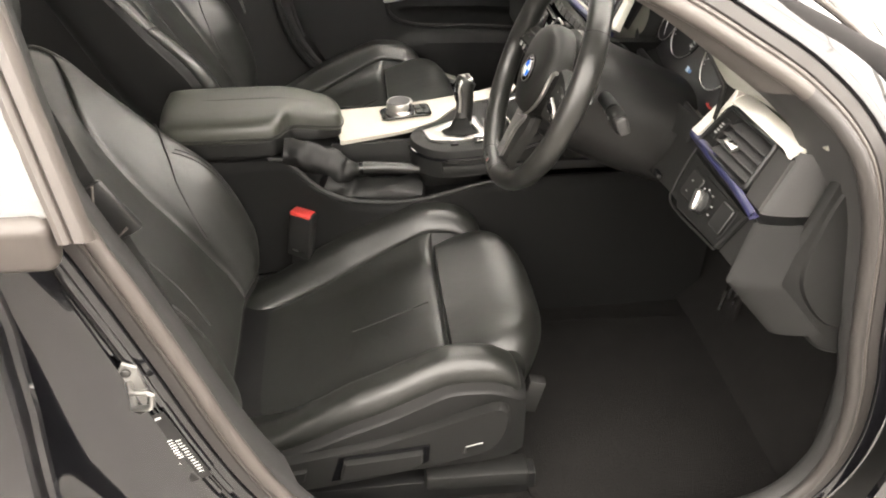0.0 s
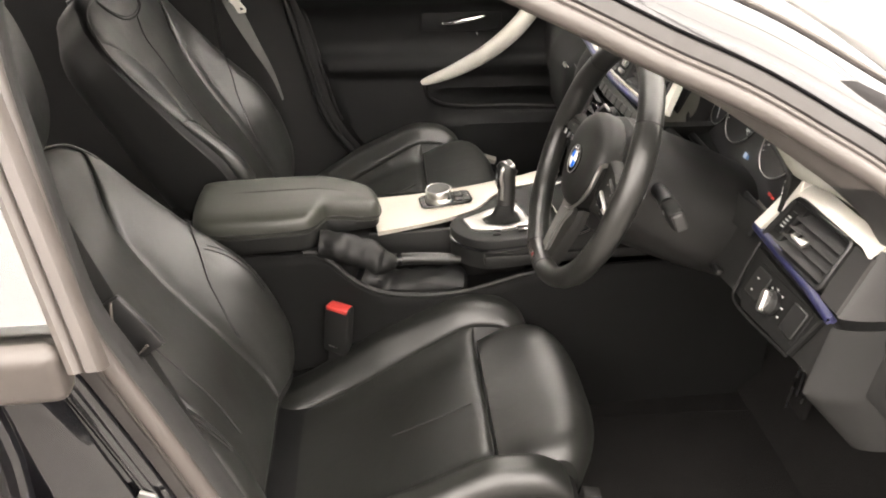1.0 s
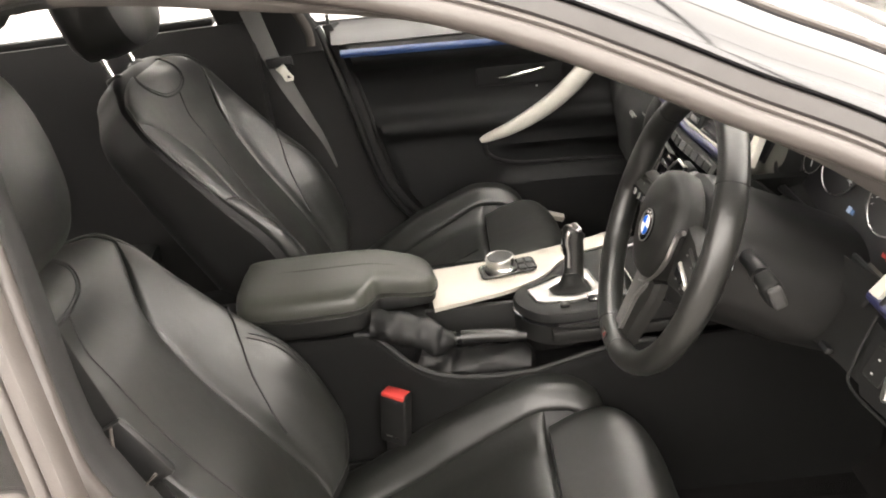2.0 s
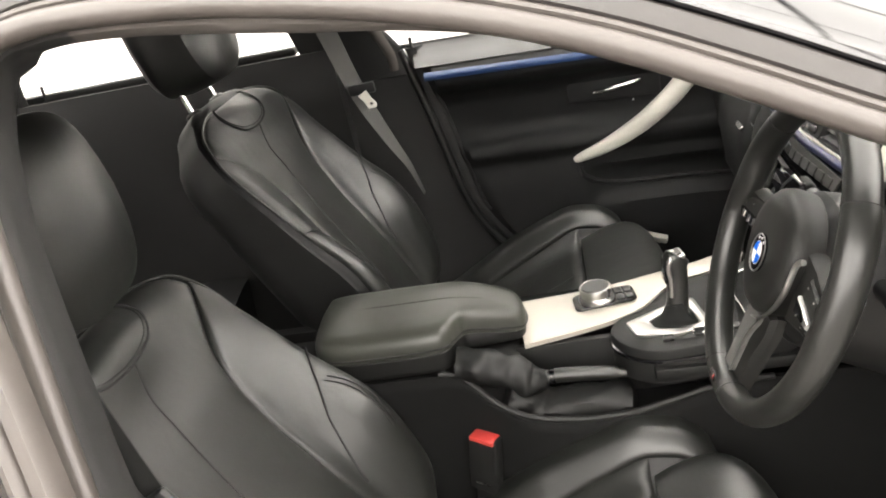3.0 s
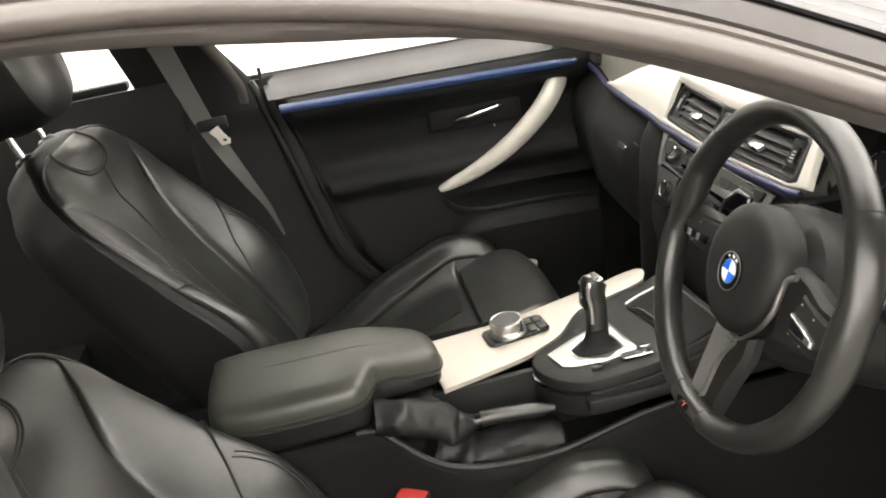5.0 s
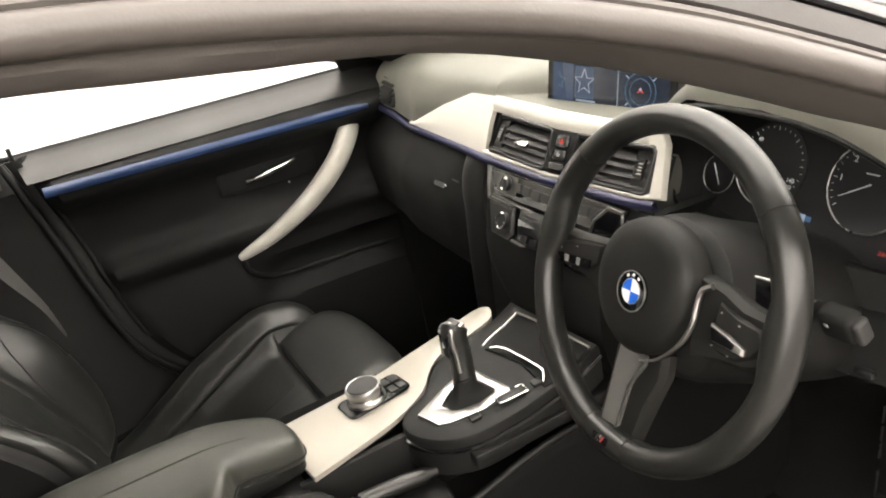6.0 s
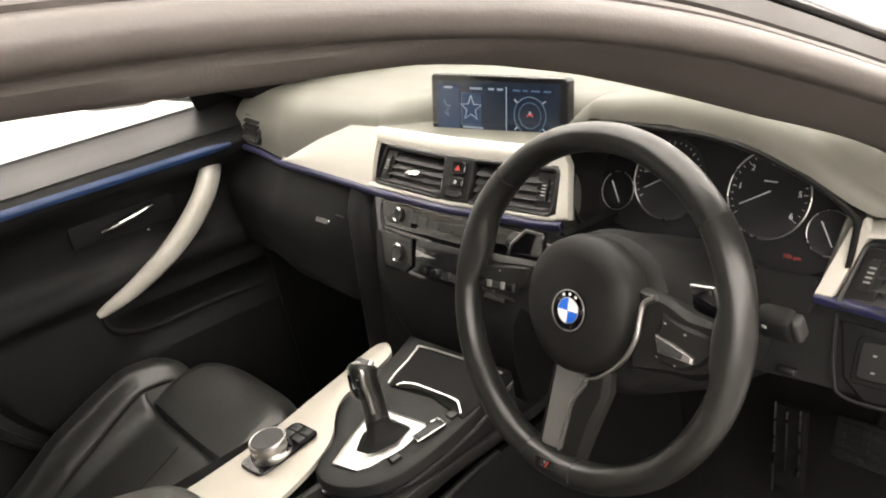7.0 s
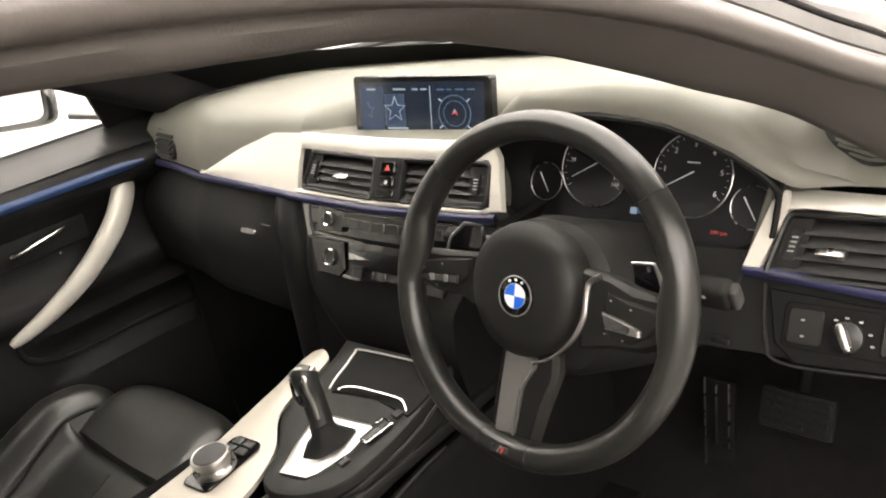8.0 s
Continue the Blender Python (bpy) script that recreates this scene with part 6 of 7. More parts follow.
# ---- rotary controller ----
dial = thing("rotary_controller", "chrome-ringed rotary controller on a dark button plate", "rotary controller", tuple(deck(-0.18, 0.062, 0.008)))
dmx = Matrix.Translation(deck(-0.165, 0.060, 0.010)) @ pose(0, 0, 0, 0, -2, 6)
slab("button_plate", rounded(-0.052, -0.026, 0.052, 0.028, 0.011), lambda a, b, d: dmx @ Vector((a, b, d)), 0.004, GLOSS, dial, "glossy dark button plate")
for a, b in ((0.026, 0.012), (0.026, -0.011), (0.041, 0.012), (0.041, -0.011)):
    box("button", (0.0125, 0.019, 0.003), dmx @ pose(a, b + 0.001, 0.005), DARK, dial, bevel=0.0015)
dk = dmx @ pose(-0.012, 0.002, 0.004)
turned("dial_skirt", dk, [(0.0295, 0), (0.0295, 0.004), (0.027, 0.0065), (0.0255, 0.009), (0, 0.009)], STEEL, dial, "chrome dial skirt")
turned("dial_body", dk, [(0.0255, 0.009), (0.0268, 0.013), (0.0268, 0.0205), (0.0258, 0.0225), (0.024, 0.023), (0.0, 0.0225)], STEEL, dial, "silver knurled dial")
turned("dial_top", dk, [(0.0232, 0.023), (0.0225, 0.0242), (0.0, 0.0246)], LIT_TOP, dial, "black touch surface")
ring("dial_rim", dk @ pose(0, 0, 0.0228), 0.0245, 0.0012, SATIN, dial, "bright dial rim")

# ---- armrest ----
arm = thing("armrest", "black leather armrest lid on the centre console", "armrest", (-0.47, 0.0, 0.56))
ao = [(-0.300, -0.016), (-0.33, -0.026), (-0.37, -0.031), (-0.394, -0.040), (-0.405, -0.060), (-0.416, -0.082), (-0.438, -0.094), (-0.50, -0.098), (-0.59, -0.095), (-0.628, -0.080), (-0.642, -0.03), (-0.642, 0.06), (-0.62, 0.094), (-0.45, 0.096), (-0.36, 0.086), (-0.315, 0.066), (-0.298, 0.025)]
AO = spline(ao, 96, closed=True)
AC = np.array((-0.475, 0.0))


def lid_drop(x):
    k = min(1.0, max(0.0, (x + 0.43) / 0.14))
    return 0.020 * k * k * (3 - 2 * k)


rings = []
for s, h in ((0.95, 0.585), (0.992, 0.5865), (1.008, 0.590), (1.010, 0.597), (0.998, 0.606), (0.972, 0.613), (0.93, 0.6185), (0.86, 0.6225), (0.7, 0.6255), (0.45, 0.627), (0.2, 0.6276), (0.02, 0.6278)):
    row = []
    for q in AO:
        core = np.array((min(max(q[0], -0.57), -0.36), 0.012))
        c = core + (np.array(q) - core) * s
        row.append((*c, h - lid_drop(c[0])))
    rings.append(row)
loft("lid", rings, LIT_LEATHER, arm, "padded black leather lid, paled for the light on it")
tube("lid_seam", [(*(AC + (np.array(q) - AC) * 1.009), 0.5935 - lid_drop(q[0])) for q in AO], 0.0015, THREAD, arm, "stitched seam", sides=5, loop=True)
rings = []
for s, h in ((0.96, 0.552), (0.982, 0.5555), (0.985, 0.560), (0.985, 0.583), (0.96, 0.586)):
    rings.append([(*(AC + (np.array(q) - AC) * s), h - lid_drop(q[0]) * (h - 0.552) / 0.034) for q in AO])
loft("base", rings, PLASTIC, arm, "black armrest base below the lid")

# ---- handbrake ----
hb = thing("handbrake", "black leather handbrake lever with a crumpled gaiter", "handbrake", (-0.3, -0.08, 0.44))
tube("grip", spline([(-0.283, -0.083, 0.512), (-0.25, -0.084, 0.514), (-0.20, -0.085, 0.511), (-0.163, -0.086, 0.507)], 16), [0.0095, 0.0105, 0.011, 0.0113] + [0.0115] * 8 + [0.0112, 0.011, 0.0105, 0.0095], LEATHER, hb, "smooth leather grip", sides=14)
tube("grip_collar", [(-0.268, -0.0835, 0.513), (-0.260, -0.0838, 0.5135)], 0.0122, GLOSS, hb, sides=14)
tube("release_button", [(-0.165, -0.086, 0.507), (-0.150, -0.0862, 0.5055)], [0.0075, 0.0068], GRAPHITE, hb, "grey release button", sides=12)
gp = spline([(-0.412, -0.085, 0.555), (-0.37, -0.084, 0.545), (-0.33, -0.083, 0.528), (-0.30, -0.083, 0.512), (-0.272, -0.083, 0.510)], 36)
grings = tube_rings(gp, [lerp(k, [0, 8, 18, 25, 30, 35], [0.026, 0.031, 0.028, 0.028, 0.022, 0.013]) for k in range(36)], 26, 0.95, up=(0, 0, 1))
rng = random.Random(9)
for i, r in enumerate(grings):
    for j, p in enumerate(r):
        q = np.array(p)
        c = gp[i]
        f = noise.noise(Vector((q[0] * 30, q[1] * 34 + 3, q[2] * 34))) * 0.26 + noise.noise(Vector((q[0] * 95, q[1] * 60, q[2] * 95))) * 0.07 + 0.03 * math.sin(i * 0.8 + 3.0 * math.sin(j * 0.4))
        r[j] = c + (q - c) * (1 + f * (1 if i < 33 else 0.2))
loft("gaiter", grings, LEATHER_SIDE, hb, "crumpled black leather gaiter")
lrings = tube_rings(spline([(-0.34, -0.085, 0.49), (-0.31, -0.085, 0.475), (-0.28, -0.085, 0.462), (-0.24, -0.086, 0.462), (-0.18, -0.087, 0.462), (-0.14, -0.088, 0.455)], 30), [0.036, 0.036] + [0.034] * 26 + [0.026, 0.012], 20, 0.75, up=(0, 0, 1))
for i, r in enumerate(lrings):
    for j, p in enumerate(r):
        q = np.array(p)
        c = sum(np.array(k) for k in r) / len(r)
        f = noise.noise(Vector((q[0] * 30, q[1] * 50 + 7, q[2] * 50))) * 0.25 + 0.06 * math.sin(i * 0.9 + j)
        r[j] = c + (q - c) * (1 + f)
loft("gaiter_skirt", lrings, LEATHER_SIDE, hb, "folded lower gaiter")

# ---- belt buckle ----
bk = thing("belt_buckle", "black seat belt buckle with a red release button", "seat belt buckle", (-0.39, -0.14, 0.40))
bmx = axes((-0.388, -0.134, 0.402), (0.88, -0.46, -0.10), (0.12, 0.04, 0.98))
box("housing", (0.050, 0.10, 0.026), bmx @ pose(0, 0, 0), MATT, bk, bevel=0.005, segments=3)
box("release_button", (0.044, 0.009, 0.0275), bmx @ pose(0, 0.0460, 0.001), RED, bk, "bright red release button", bevel=0.003)
box("stem", (0.034, 0.12, 0.016), bmx @ pose(0, -0.09, 0), DARK, bk, bevel=0.004)
box("stem_mark", (0.026, 0.0014, 0.027), bmx @ pose(0, -0.034, 0.0008), STEEL, bk, bevel=0)


# ---- front seats ----
BACK = [(-0.495, 0.33), (-0.535, 0.43), (-0.590, 0.54), (-0.655, 0.655), (-0.722, 0.775), (-0.785, 0.880), (-0.835, 0.938)]
BACK_C = spline(BACK, 61)


def set_back(lean, size):
    """Lean the backrest's profile by that many radians about its foot, and scale it."""
    foot = np.array(BACK[0])
    c, k = math.cos(lean), math.sin(lean)
    BACK_C[:] = spline([foot + size * np.array((c * (x - foot[0]) - k * (z - foot[1]), k * (x - foot[0]) + c * (z - foot[1]))) for x, z in BACK], 61)


def back_centre(s):
    i = min(max(s, 0.0), 1.0) * 60
    k = min(int(i), 59)
    p = BACK_C[k] * (1 - i + k) + BACK_C[k + 1] * (i - k)
    t = unit(BACK_C[k + 1] - BACK_C[k])
    return p, np.array((t[1], -t[0]))


def half_width(s):
    return smooth(s, [0, 0.15, 0.35, 0.55, 0.75, 0.88, 0.96, 1.0], [0.225, 0.254, 0.246, 0.247, 0.247, 0.221, 0.170, 0.148])


def bolster(s):
    return smooth(s, [0, 0.15, 0.35, 0.55, 0.75, 0.9, 1], [0.025, 0.050, 0.067, 0.038, 0.015, 0.009, 0.004])


def back_front(s, v):
    """The front of the backrest at height s and sideways v, from -1 to 1."""
    p, n = back_centre(s)
    a = abs(v)
    crest = smooth(a, [0, 0.4, 0.52, 0.66, 0.80, 0.91, 0.97, 1.0], [0, -0.04, 0.03, 0.38, 0.78, 1.03, 1.05, 0.70])
    roll = smooth(a, [0, 0.4, 0.52, 0.62, 0.74, 0.86, 0.95, 1.0], [0, -0.04, 0.04, 0.42, 0.86, 1.05, 1.0, 0.60])
    k = min(1.0, max(0.0, (s - 0.22) / 0.42))
    h = bolster(s) * (roll + (crest - roll) * k * k * (3 - 2 * k))
    h -= 0.012 * (1 - bolster(s) / 0.085) * a ** 4
    h += (0.010 * math.exp(-((s - 0.30) / 0.12) ** 2) + 0.012 * math.exp(-((s - 0.88) / 0.07) ** 2) - 0.006 * math.exp(-((s - 0.74) / 0.05) ** 2)) * math.exp(-(v / 0.45) ** 2)
    return np.array((p[0] + n[0] * h, v * half_width(s), p[1] + n[1] * h))


def off_back(s, v, d):
    p, n = back_centre(s)
    return back_front(s, v) + np.array((n[0], 0, n[1])) * d


def back_ring(s, shrink=0.0, raise_=0.0):
    p, n = back_centre(s)
    w = half_width(s)
    th = smooth(s, [0, 0.3, 0.7, 0.95, 1], [0.13, 0.145, 0.135, 0.115, 0.105])
    pts = [back_front(s, v) - np.array((n[0], 0, n[1])) * 0.006 for v in np.sin(np.linspace(-math.pi / 2, math.pi / 2, 41))]
    for q in np.linspace(0, math.pi, 19)[1:-1]:
        c = math.copysign(abs(math.cos(q)) ** 0.5, math.cos(q))
        d = abs(math.sin(q)) ** 0.55
        pts.append(np.array((p[0] - n[0] * th * d, w * 1.0 * c, p[1] - n[1] * th * d)))
    if shrink:
        mid = np.array((p[0] - n[0] * th * 0.45, 0, p[1] - n[1] * th * 0.45))
        t = np.array((-n[1], 0, n[0]))
        pts = [mid + (q - mid) * (1 - shrink) + t * raise_ for q in pts]
    return pts


CUSH_Z = [(-0.56, 0.275), (-0.50, 0.280), (-0.40, 0.298), (-0.30, 0.330), (-0.20, 0.372), (-0.145, 0.392), (-0.10, 0.388), (-0.03, 0.360)]


def cushion_top(x, v):
    z = smooth(x, [q[0] for q in CUSH_Z], [q[1] for q in CUSH_Z])
    a = abs(v)
    b = smooth(x, [-0.56, -0.45, -0.36, -0.29, -0.20, -0.14, -0.09, -0.055, -0.03], [0.010, 0.026, 0.054, 0.070, 0.070, 0.066, 0.066, 0.062, 0.030])
    h = b * smooth(a, [0, 0.46, 0.60, 0.70, 0.80, 0.90, 0.96, 1.0], [0.0, 0.0, 0.18, 0.62, 0.96, 0.98, 0.80, 0.30])
    return np.array((x, v * cush_half(x), z + h))


def cush_half(x):
    return lerp(x, [-0.56, -0.4, -0.25, -0.1, -0.05, -0.03], [0.225, 0.255, 0.260, 0.252, 0.242, 0.228])


def cushion_ring(x):
    pts = [cushion_top(x, v) - np.array((0, 0, 0.007)) for v in np.sin(np.linspace(-math.pi / 2, math.pi / 2, 41))]
    w = cush_half(x)
    for y, z in ((1.0, 0.27), (0.97, 0.245), (0.90, 0.235), (0, 0.23), (-0.90, 0.235), (-0.97, 0.245), (-1.0, 0.27)):
        pts.append(np.array((x, y * w, z)))
    return pts


def front_seat(label, lean=0.0, size=1.0, dx=0.0, dz=0.0, sunk=0.0, tall=1.0):
    """lean, size: of the backrest; dx, dz: shift of the headrest."""
    set_back(lean, size)
    seat = thing("front_seat", label, "car seat", (0, 0, 0.165), "front seats")
    rings = [back_ring(s) for s in np.linspace(0, 1, 40)]
    rings += [back_ring(1.0, 0.10, 0.010), back_ring(1.0, 0.28, 0.019), back_ring(1.0, 0.55, 0.024), back_ring(1.0, 0.9, 0.025)]
    back = loft("backrest", rings, LEATHER_SIDE, seat, "black leather backrest")
    # panels tucked in along the seams
    edge = lambda s: smooth(s, [0, 0.2, 0.35, 0.48, 0.57, 0.65, 0.71, 0.76, 0.80, 0.84, 0.90, 0.94, 0.97, 0.985], [0.52, 0.46, 0.43, 0.43, 0.45, 0.50, 0.60, 0.73, 0.85, 0.97, 0.955, 0.88, 0.72, 0.50])
    pad("centre_panel", back_front, 0.02, 0.985, lambda s: -edge(s), lambda s: edge(s), LEATHER, back, puff=0.005, tuck=0.0045, nu=72, nv=40, flip=-1)
    for s_ in (-1, 1):
        lo, hi = ((lambda s: edge(s)), (lambda s: 0.985)) if s_ > 0 else ((lambda s: -0.985), (lambda s: -edge(s)))
        pad("bolster", back_front, 0.03, 0.835, lo, hi, LEATHER, back, puff=0.005, tuck=0.0045, nu=64, nv=28, flip=-1)
    # stitched shield near the top and the seam running down from it
    lift = lambda s, v: off_back(s, v, 0.0056)
    shield = [(0.978, -0.50), (0.93, -0.49), (0.87, -0.41), (0.832, -0.28), (0.818, -0.12), (0.815, 0.0), (0.818, 0.12), (0.832, 0.28), (0.87, 0.41), (0.93, 0.49), (0.978, 0.50)]
    seam("shield_seam", lift, shield, back, r=0.0019, n=48)
    seam("shield_seam", lambda s, v: off_back(s + 0.010, v * 0.955, 0.0054), shield, back, r=0.0009, n=48)
    seam("panel_seam", lift, [(0.815, 0.02), (0.72, -0.09), (0.62, -0.17), (0.48, -0.22), (0.18, -0.25)], back, r=0.0015, n=40)
    for s_ in (-1, 1):
        seam("bolster_seam", lambda s, v: off_back(s, v, 0.0068), [(0.545, 0.985 * s_), (0.53, 0.90 * s_), (0.49, 0.78 * s_), (0.42, 0.635 * s_), (0.33, 0.56 * s_), (0.26, 0.52 * s_)], back, r=0.0019, n=36)
        for o in (0.0, 0.035):
            seam("edge_seam", lambda s, v: off_back(s, v, 0.0064), [(0.475, (0.800 + o) * s_), (0.45, (0.825 + o) * s_), (0.41, (0.845 + o) * s_), (0.35, (0.84 + o) * s_), (0.29, (0.81 + o) * s_)], back, r=0.0010, n=30)
        seam("rim_piping", lambda s, v: off_back(s, v, 0.0030), [(0.985, 0.50 * s_), (0.97, 0.72 * s_), (0.94, 0.88 * s_), (0.90, 0.957 * s_), (0.84, 0.982 * s_), (0.74, 0.985 * s_), (0.56, 0.985 * s_)], back, r=0.0022, n=40, mat=LEATHER)
    # headrest and its posts
    hm = axes((-0.893 + dx, 0, 1.075 + dz), (0, -1, 0), (-0.20, 0, 1))
    hr = []
    for s, d in ((0.0, 0.064), (0.5, 0.065), (0.82, 0.061), (0.96, 0.046), (1.0, 0.012), (0.995, -0.030), (0.95, -0.060), (0.80, -0.074), (0.3, -0.077), (0.0, -0.077)):
        row = []
        for q in np.linspace(0, 2 * math.pi, 36, endpoint=False):
            a = math.copysign(abs(math.cos(q)) ** 0.62, math.cos(q)) * 0.132 * (0.5 + 0.5 * tall)
            b = math.copysign(abs(math.sin(q)) ** 0.62, math.sin(q)) * 0.111 * tall
            a *= 1 - 0.12 * (b < 0) * abs(b) / 0.106
            row.append(hm @ Vector((a * s, b * s, d - 0.014 * (a * s / 0.13) ** 2 * (d > 0))))
        hr.append(row)
    head = loft("headrest", hr, LEATHER, seat, "black leather headrest")
    ringpts = [hm @ Vector((math.copysign(abs(math.cos(q)) ** 0.62, math.cos(q)) * 0.108, math.copysign(abs(math.sin(q)) ** 0.62, math.sin(q)) * 0.088, 0.0515 - 0.010 * abs(math.cos(q)))) for q in np.linspace(0, 2 * math.pi, 48, endpoint=False)]
    tube("headrest_seam", ringpts, 0.0014, THREAD, head, sides=5, loop=True)
    for y in (-0.066, 0.066):
        tube("headrest_post", [(-0.872 + dx, y, 0.90 + dz), (-0.888 + dx, y, 0.955 + dz), (-0.902 + dx, y, 1.02 + dz)], 0.0062, CHROME, seat, "chrome headrest post", sides=10)
        loft("post_collar", tube_rings([(-0.872 + dx, y, 0.905 + dz - sunk), (-0.880 + dx, y, 0.932 + dz - sunk), (-0.8815 + dx, y, 0.936 + dz - sunk)], [0.018, 0.017, 0.011], 16), DARK, seat)
    # cushion, its pads and the thigh rest
    cush = loft("cushion", [cushion_ring(x) for x in np.linspace(-0.56, -0.03, 40)], LEATHER_SIDE, seat, "black leather seat cushion")
    sf = lambda x, v: cushion_top(x, v)
    in_edge = lambda x: lerp(x, [-0.55, -0.46, -0.30, -0.14], [0.56, 0.60, 0.64, 0.68])
    pad("centre_panel", sf, -0.52, -0.142, lambda x: -in_edge(x), in_edge, LEATHER, cush, puff=0.005, tuck=0.004, nu=40, nv=26)
    for s_ in (-1, 1):
        lo, hi = (in_edge, lambda x: 0.985) if s_ > 0 else (lambda x: -0.985, lambda x: -in_edge(x))
        pad("bolster", sf, -0.55, -0.034, lo, hi, LEATHER, cush, puff=0.005, tuck=0.004, nu=44, nv=20)
    seam("panel_seam", lambda x, v: np.array(cushion_top(x, v)) + np.array((0, 0, 0.0052)), [(-0.30, 0.01), (-0.23, 0.0), (-0.165, 0.0)], cush, r=0.0014)
    trings = []
    for k in np.linspace(0, 1, 26):
        row = []
        for v in np.linspace(-1, 1, 33):
            w = 0.180 * (1 - 0.05 * k)
            top = 0.418 + 0.018 * v * v
            arc = math.sin(min(1, k / 0.82) * math.pi / 2)
            x = -0.138 + 0.166 * arc - 0.050 * abs(v) ** 3 * arc - 0.015 * max(0, (k - 0.82) / 0.18) ** 2
            z = top - 0.016 + 0.030 * math.sin(min(1, k / 0.4) * math.pi / 2) - 0.118 * max(0, (k - 0.42) / 0.58) ** 1.9 - 0.03 * abs(v) ** 8
            row.append(np.array((x, v * w, z)))
        under = [np.array((row[-1][0] - 0.004, 0.95 * w, 0.31)), np.array((row[0][0] - 0.004, 0, 0.30)), np.array((row[0][0] - 0.004, -0.95 * w, 0.31))]
        trings.append(row + under)
    loft("thigh_rest", trings, LEATHER, seat, "black leather thigh rest")
    # plinth, side covers and runners
    box("plinth", (0.44, 0.40, 0.13), pose(-0.31, 0, 0.225), DARK, seat, bevel=0.01)
    for s_ in (-1, 1):
        side = lambda a, b, d: np.array((a, s_ * (0.254 + d), b))
        cover = [tuple(q) for q in spline([(-0.53, 0.262), (-0.50, 0.292), (-0.41, 0.303), (-0.30, 0.325), (-0.20, 0.350), (-0.12, 0.376), (-0.075, 0.386), (-0.062, 0.362), (-0.075, 0.315), (-0.12, 0.288), (-0.30, 0.250), (-0.48, 0.240)], 40, closed=True)]
        slab("side_cover", cover, side, 0.018, MATT, seat, "black plastic seat side cover", bevel=0.006)
        slab("lever_recess", [(-0.345, 0.262), (-0.215, 0.274), (-0.190, 0.290), (-0.188, 0.324), (-0.330, 0.312)], lambda a, b, d: side(a, b, 0.018 + d), 0.003, GLOSS, seat, "glossy black lever recess", bevel=0.001)
        slab("height_lever", [(-0.330, 0.272), (-0.220, 0.281), (-0.200, 0.294), (-0.200, 0.316), (-0.322, 0.306)], lambda a, b, d: side(a, b, 0.021 + d), 0.010, PLASTIC, seat, "black seat adjusting lever", bevel=0.004)
        slab("switch", [(-0.45, 0.262), (-0.385, 0.270), (-0.380, 0.292), (-0.445, 0.284)], lambda a, b, d: side(a, b, 0.018 + d), 0.008, PLASTIC, seat, bevel=0.003)
        tube("badge", [side(-0.135, 0.300, 0.019), side(-0.132, 0.312, 0.019), side(-0.105, 0.318, 0.019)], 0.0014, STEEL, seat, "small bright lever mark", sides=6)
        box("runner", (0.50, 0.035, 0.045), pose(-0.26, s_ * 0.235, 0.192), DARK, seat, "dark seat runner", bevel=0.004)
        box("runner_cover", (0.17, 0.045, 0.030), pose(-0.11, s_ * 0.245, 0.222, 0, 2, 0), PLASTIC, seat, bevel=0.006)
        box("front_link", (0.028, 0.02, 0.065), pose(-0.015, s_ * 0.20, 0.345, 0, 14, 0), PLASTIC, seat, bevel=0.003)
    return seat


seat = front_seat("black leather driver's sports seat with side bolsters", 0.056, 0.86, 0.060, -0.100, 0.03, 1.14)
seat.location = (0.003, -0.37, 0.164)
passenger = front_seat("black leather passenger sports seat with chrome headrest posts", -0.015, 0.902, 0.049, -0.050)
passenger.location = (-0.049, 0.38, 0.224)

# ---- seat belts ----
pb = thing("seat_belt", "black seat belt hanging beside the passenger seat with its tongue", "seat belt", (-0.65, 0.66, 0.85), "seat belts")


def webbing(name, pts, width, across, parent, label="", mat=FABRIC, twist=None):
    ps = spline(pts, 30)
    rings = []
    for k, p in enumerate(ps):
        w = k / 29
        a = unit(across) if twist is None else unit(np.array(across) * (1 - w) + np.array(twist) * w)
        half = width / 2 * (1.0 if twist is None else 1 - 0.7 * w ** 1.5)
        rings.append([p - a * half, p + a * half, p + a * half + np.array((0, -0.0015, 0)), p - a * half + np.array((0, -0.0015, 0))])
    return loft(name, rings, mat, parent, label)


webbing("webbing", [(-0.705, 0.605, 1.13), (-0.680, 0.64, 1.04), (-0.634, 0.645, 0.86), (-0.590, 0.655, 0.74), (-0.560, 0.680, 0.655), (-0.545, 0.715, 0.57)], 0.047, (0.95, 0.05, 0.25), pb, "black woven webbing", FABRIC, (0.12, 0.95, 0.1))
tm = axes((-0.616, 0.630, 0.848), (0.92, -0.1, -0.35), (0.35, 0.0, 0.92))
box("tongue_cover", (0.062, 0.024, 0.012), tm @ pose(-0.010, 0.016, 0, 0, 0, 24), DARK, pb, "black plastic tongue cover", bevel=0.004)
plate = lambda a, b, d: np.array((a, 0.624 - d - 0.18 * (0.85 - b), b))
# steel given a pale satin colour in place of the lights it reflects
tongue = slab("tongue", [(-0.630, 0.853), (-0.609, 0.864), (-0.603, 0.848), (-0.591, 0.832), (-0.593, 0.824), (-0.611, 0.823), (-0.618, 0.838)], plate, 0.003, SILVER, pb, "steel belt tongue, pale for reflected light", bevel=0.001)
slab("slot", [(-0.606, 0.836), (-0.600, 0.836), (-0.598, 0.831), (-0.605, 0.830)], lambda a, b, d: plate(a, b, d + 0.003), 0.0008, DARK, tongue, "dark slot in the plate", bevel=0.0002)

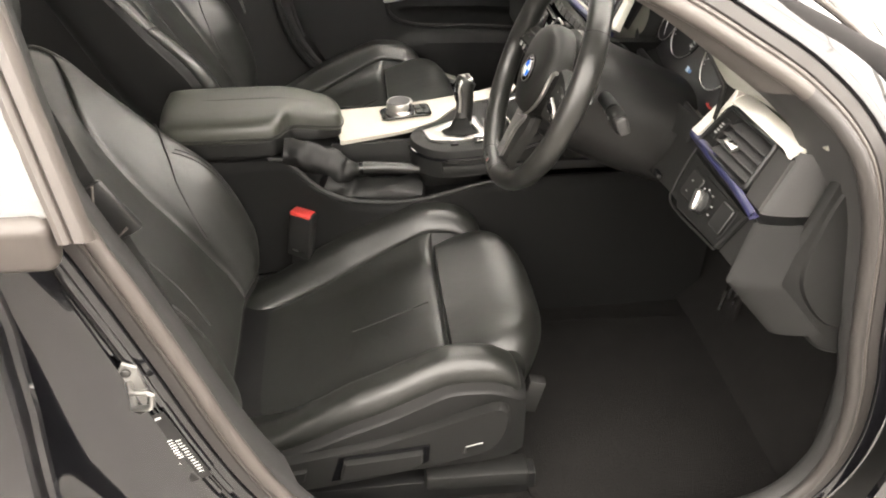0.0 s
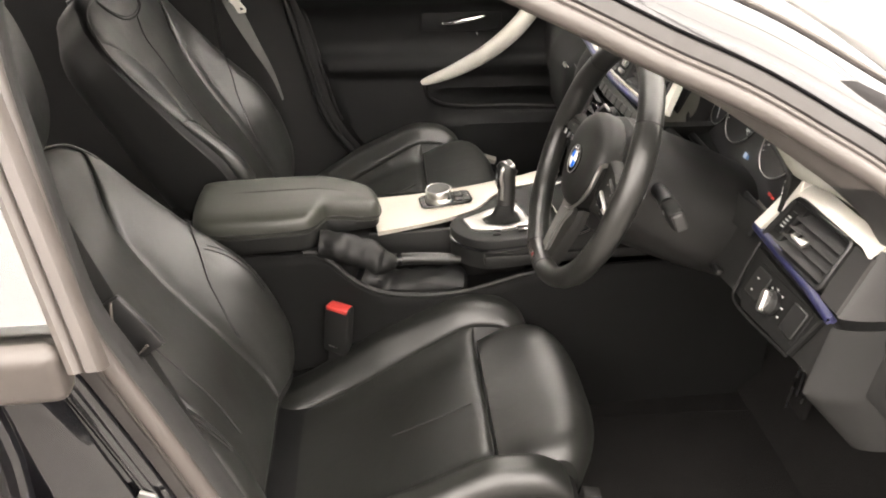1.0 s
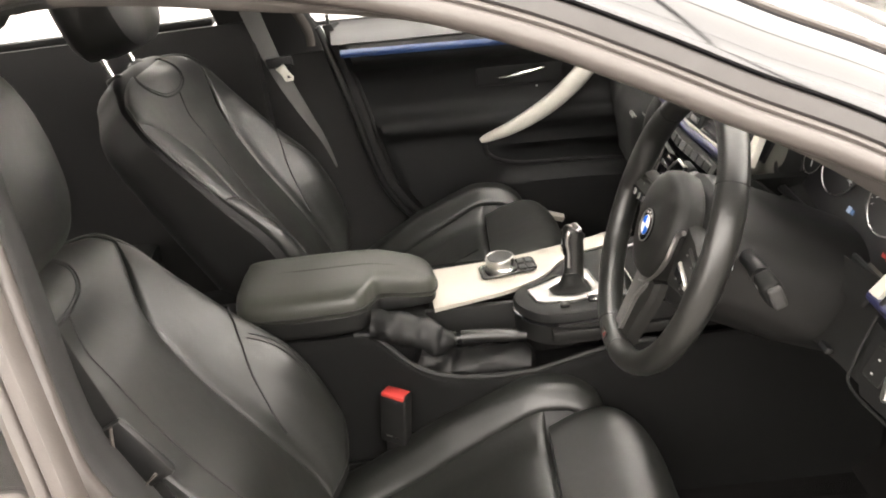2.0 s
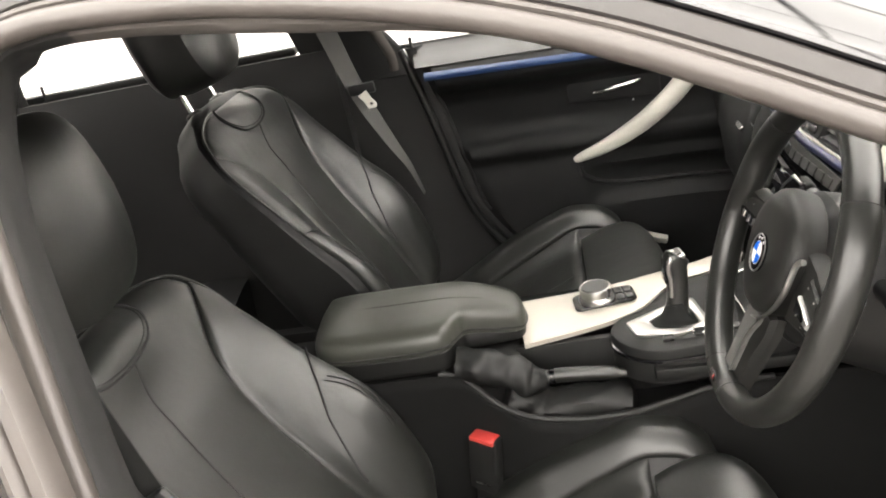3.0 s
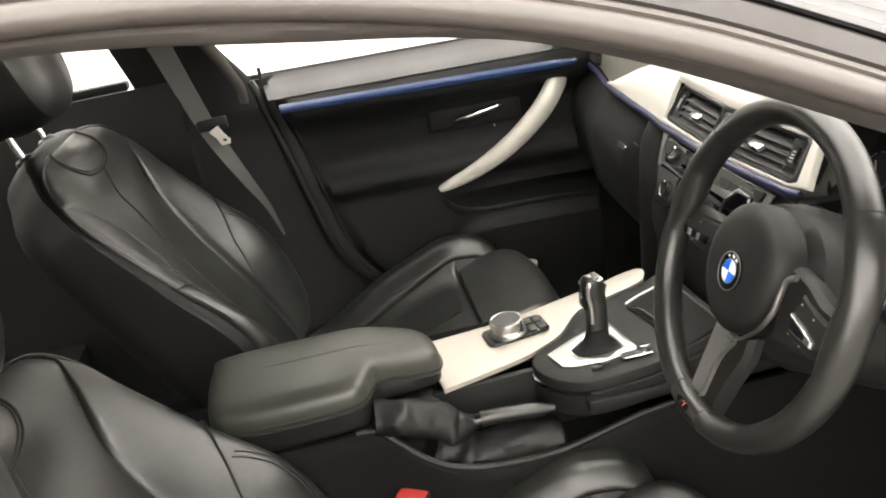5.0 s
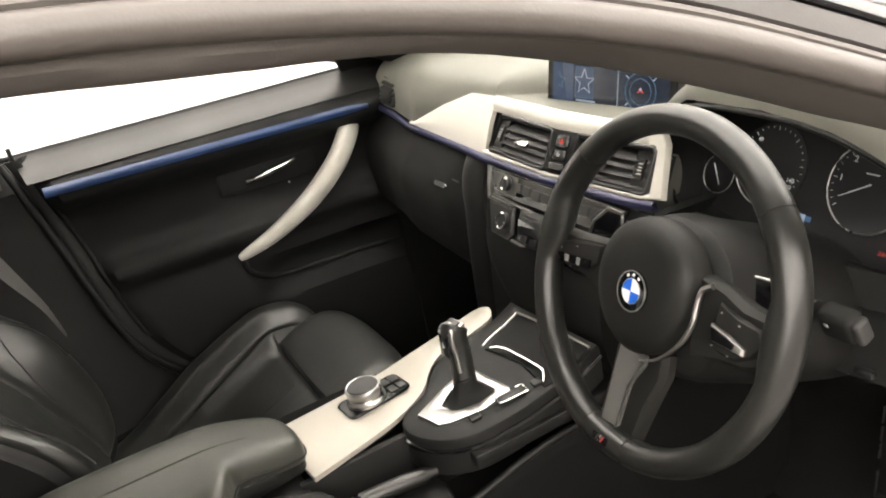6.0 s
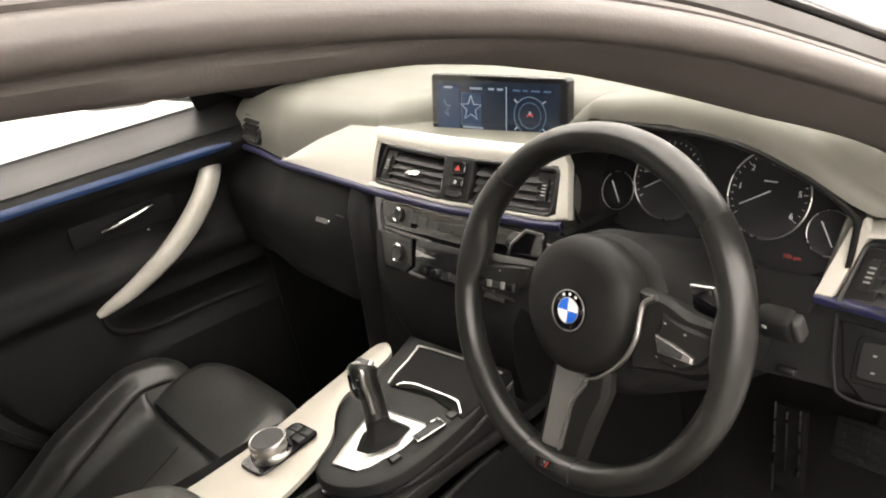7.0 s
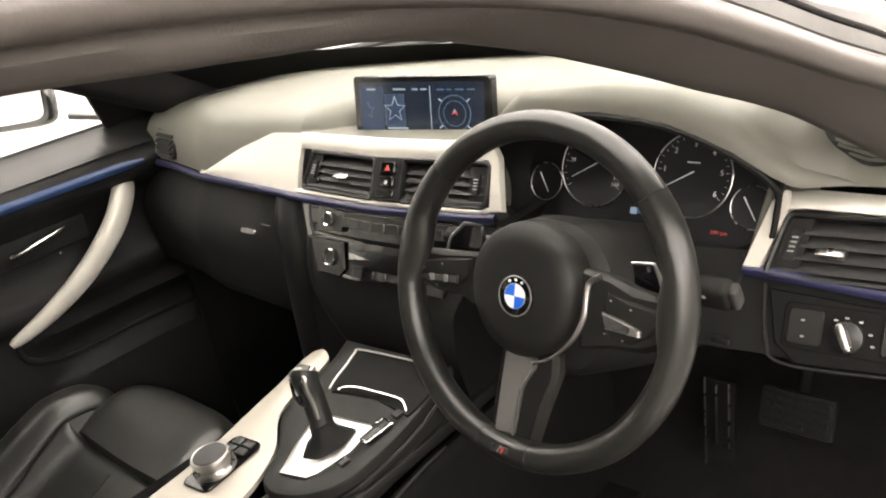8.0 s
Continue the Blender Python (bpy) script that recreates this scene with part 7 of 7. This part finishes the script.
db = thing("seat_belt", "black seat belt hanging on the pillar by the driver's seat", "seat belt", (-0.56, -0.70, 0.8), "seat belts")
webbing("webbing", [(-0.70, -0.62, 1.10), (-0.635, -0.66, 0.95), (-0.585, -0.685, 0.82), (-0.535, -0.69, 0.66), (-0.495, -0.69, 0.50), (-0.47, -0.69, 0.36)], 0.047, (0.9, 0, 0.35), db, "black woven webbing", SHADED_FABRIC)
box("tongue_cover", (0.075, 0.012, 0.034), pose(-0.552, -0.700, 0.806, 0, 60, 0), DARK, db, "black plastic tongue cover", bevel=0.006)
# edge line drawn paler than the tongue cover
tube("tongue_edge", [(-0.563, -0.708, 0.842), (-0.568, -0.709, 0.81), (-0.553, -0.709, 0.770), (-0.536, -0.709, 0.786)], 0.0018, RUBBER, db, "pale edge of the tongue", sides=6)

# ---- rear bench ----
rear = thing("rear_seat", "dark leather rear bench seat behind the front seats", "rear seat", (-1.3, 0, 0.2))
sheet("seat_cushion", lambda u, v: (-1.02 - 0.50 * u, -0.64 + 1.28 * v, 0.40 + 0.05 * math.sin(math.pi * min(1, 0.25 + u)) - 0.05 * u + 0.012 * math.cos(6 * math.pi * v)), 14, 30, LEATHER_SIDE, rear, "dark leather bench cushion", thick=0.12, back=(0, 0, -1))
sheet("backrest", lambda u, v: (-1.50 - 0.20 * u, -0.62 + 1.24 * v, 0.38 + 0.54 * u + 0.0 * v), 14, 30, LEATHER_SIDE, rear, "dark leather bench backrest", thick=0.10, back=(-1, 0, 0))
box("bench_base", (0.44, 1.24, 0.16), pose(-1.28, 0, 0.25), LEATHER_SIDE, rear, "dark carpeted bench base", bevel=0.02)

# ---- floor mats and pedals ----
mat_ = thing("floor_mat", "black carpet floor mat in the driver's footwell", "floor mat", (0.2, -0.42, 0.172), "floor mats")
fm = [tuple(q) for q in spline([(-0.02, -0.60), (-0.02, -0.22), (0.10, -0.19), (0.40, -0.20), (0.47, -0.24), (0.47, -0.60), (0.42, -0.68), (0.15, -0.69), (0.03, -0.66)], 40, closed=True)]
slab("mat", fm, lambda a, b, d: np.array((a, b, 0.172 + d)), 0.009, CARPET, mat_, "black carpet pile", bevel=0.003)
tube("binding", [(a, b, 0.177) for a, b in fm], 0.004, CARPET, mat_, "stitched black binding", sides=6, loop=True)
m2_ = copy_thing(mat_, pose(0.2, 0.43, 0.172))
m2_["label"] = "black carpet floor mat in the passenger footwell"
acc = thing("accelerator_pedal", "ribbed black accelerator pedal", "pedal", (0.44, -0.47, 0.40))
pm_ = axes((0.43, -0.47, 0.42), (0, -1, 0), (0.45, 0, 0.9))
box("pedal_pad", (0.105, 0.060, 0.014), pm_, MATT, acc, bevel=0.005)
for k in range(6):
    for j in range(4):
        box("stud", (0.012, 0.008, 0.004), pm_ @ pose(-0.040 + 0.016 * k, -0.020 + 0.013 * j, 0.008), MATT, acc, bevel=0.0015)
tube("pedal_arm", [(0.445, -0.47, 0.43), (0.52, -0.47, 0.56)], 0.009, CARPET, acc, "black pedal arm")
brk = thing("brake_pedal", "black brake pedal with bright metal edges", "pedal", (0.42, -0.345, 0.37))
for y in (-0.332, -0.352, -0.372):
    box("metal_edge", (0.004, 0.0022, 0.15 if y > -0.34 else 0.11), pose(0.415, y, 0.37 + (0 if y > -0.34 else 0.02), 0, 8, 0), STEEL, brk, "bright metal edge", bevel=0.001)
box("pedal_pad", (0.012, 0.05, 0.14), pose(0.425, -0.352, 0.37, 0, 8, 0), CARPET, brk, "dull black pedal pad", bevel=0.004)
box("sill_plate", (0.050, 0.018, 0.016), pose(-0.006, 0.70, 0.369, 18, 20, 0), SILVER, body, "bright metal tip of the sill plate", bevel=0.003)
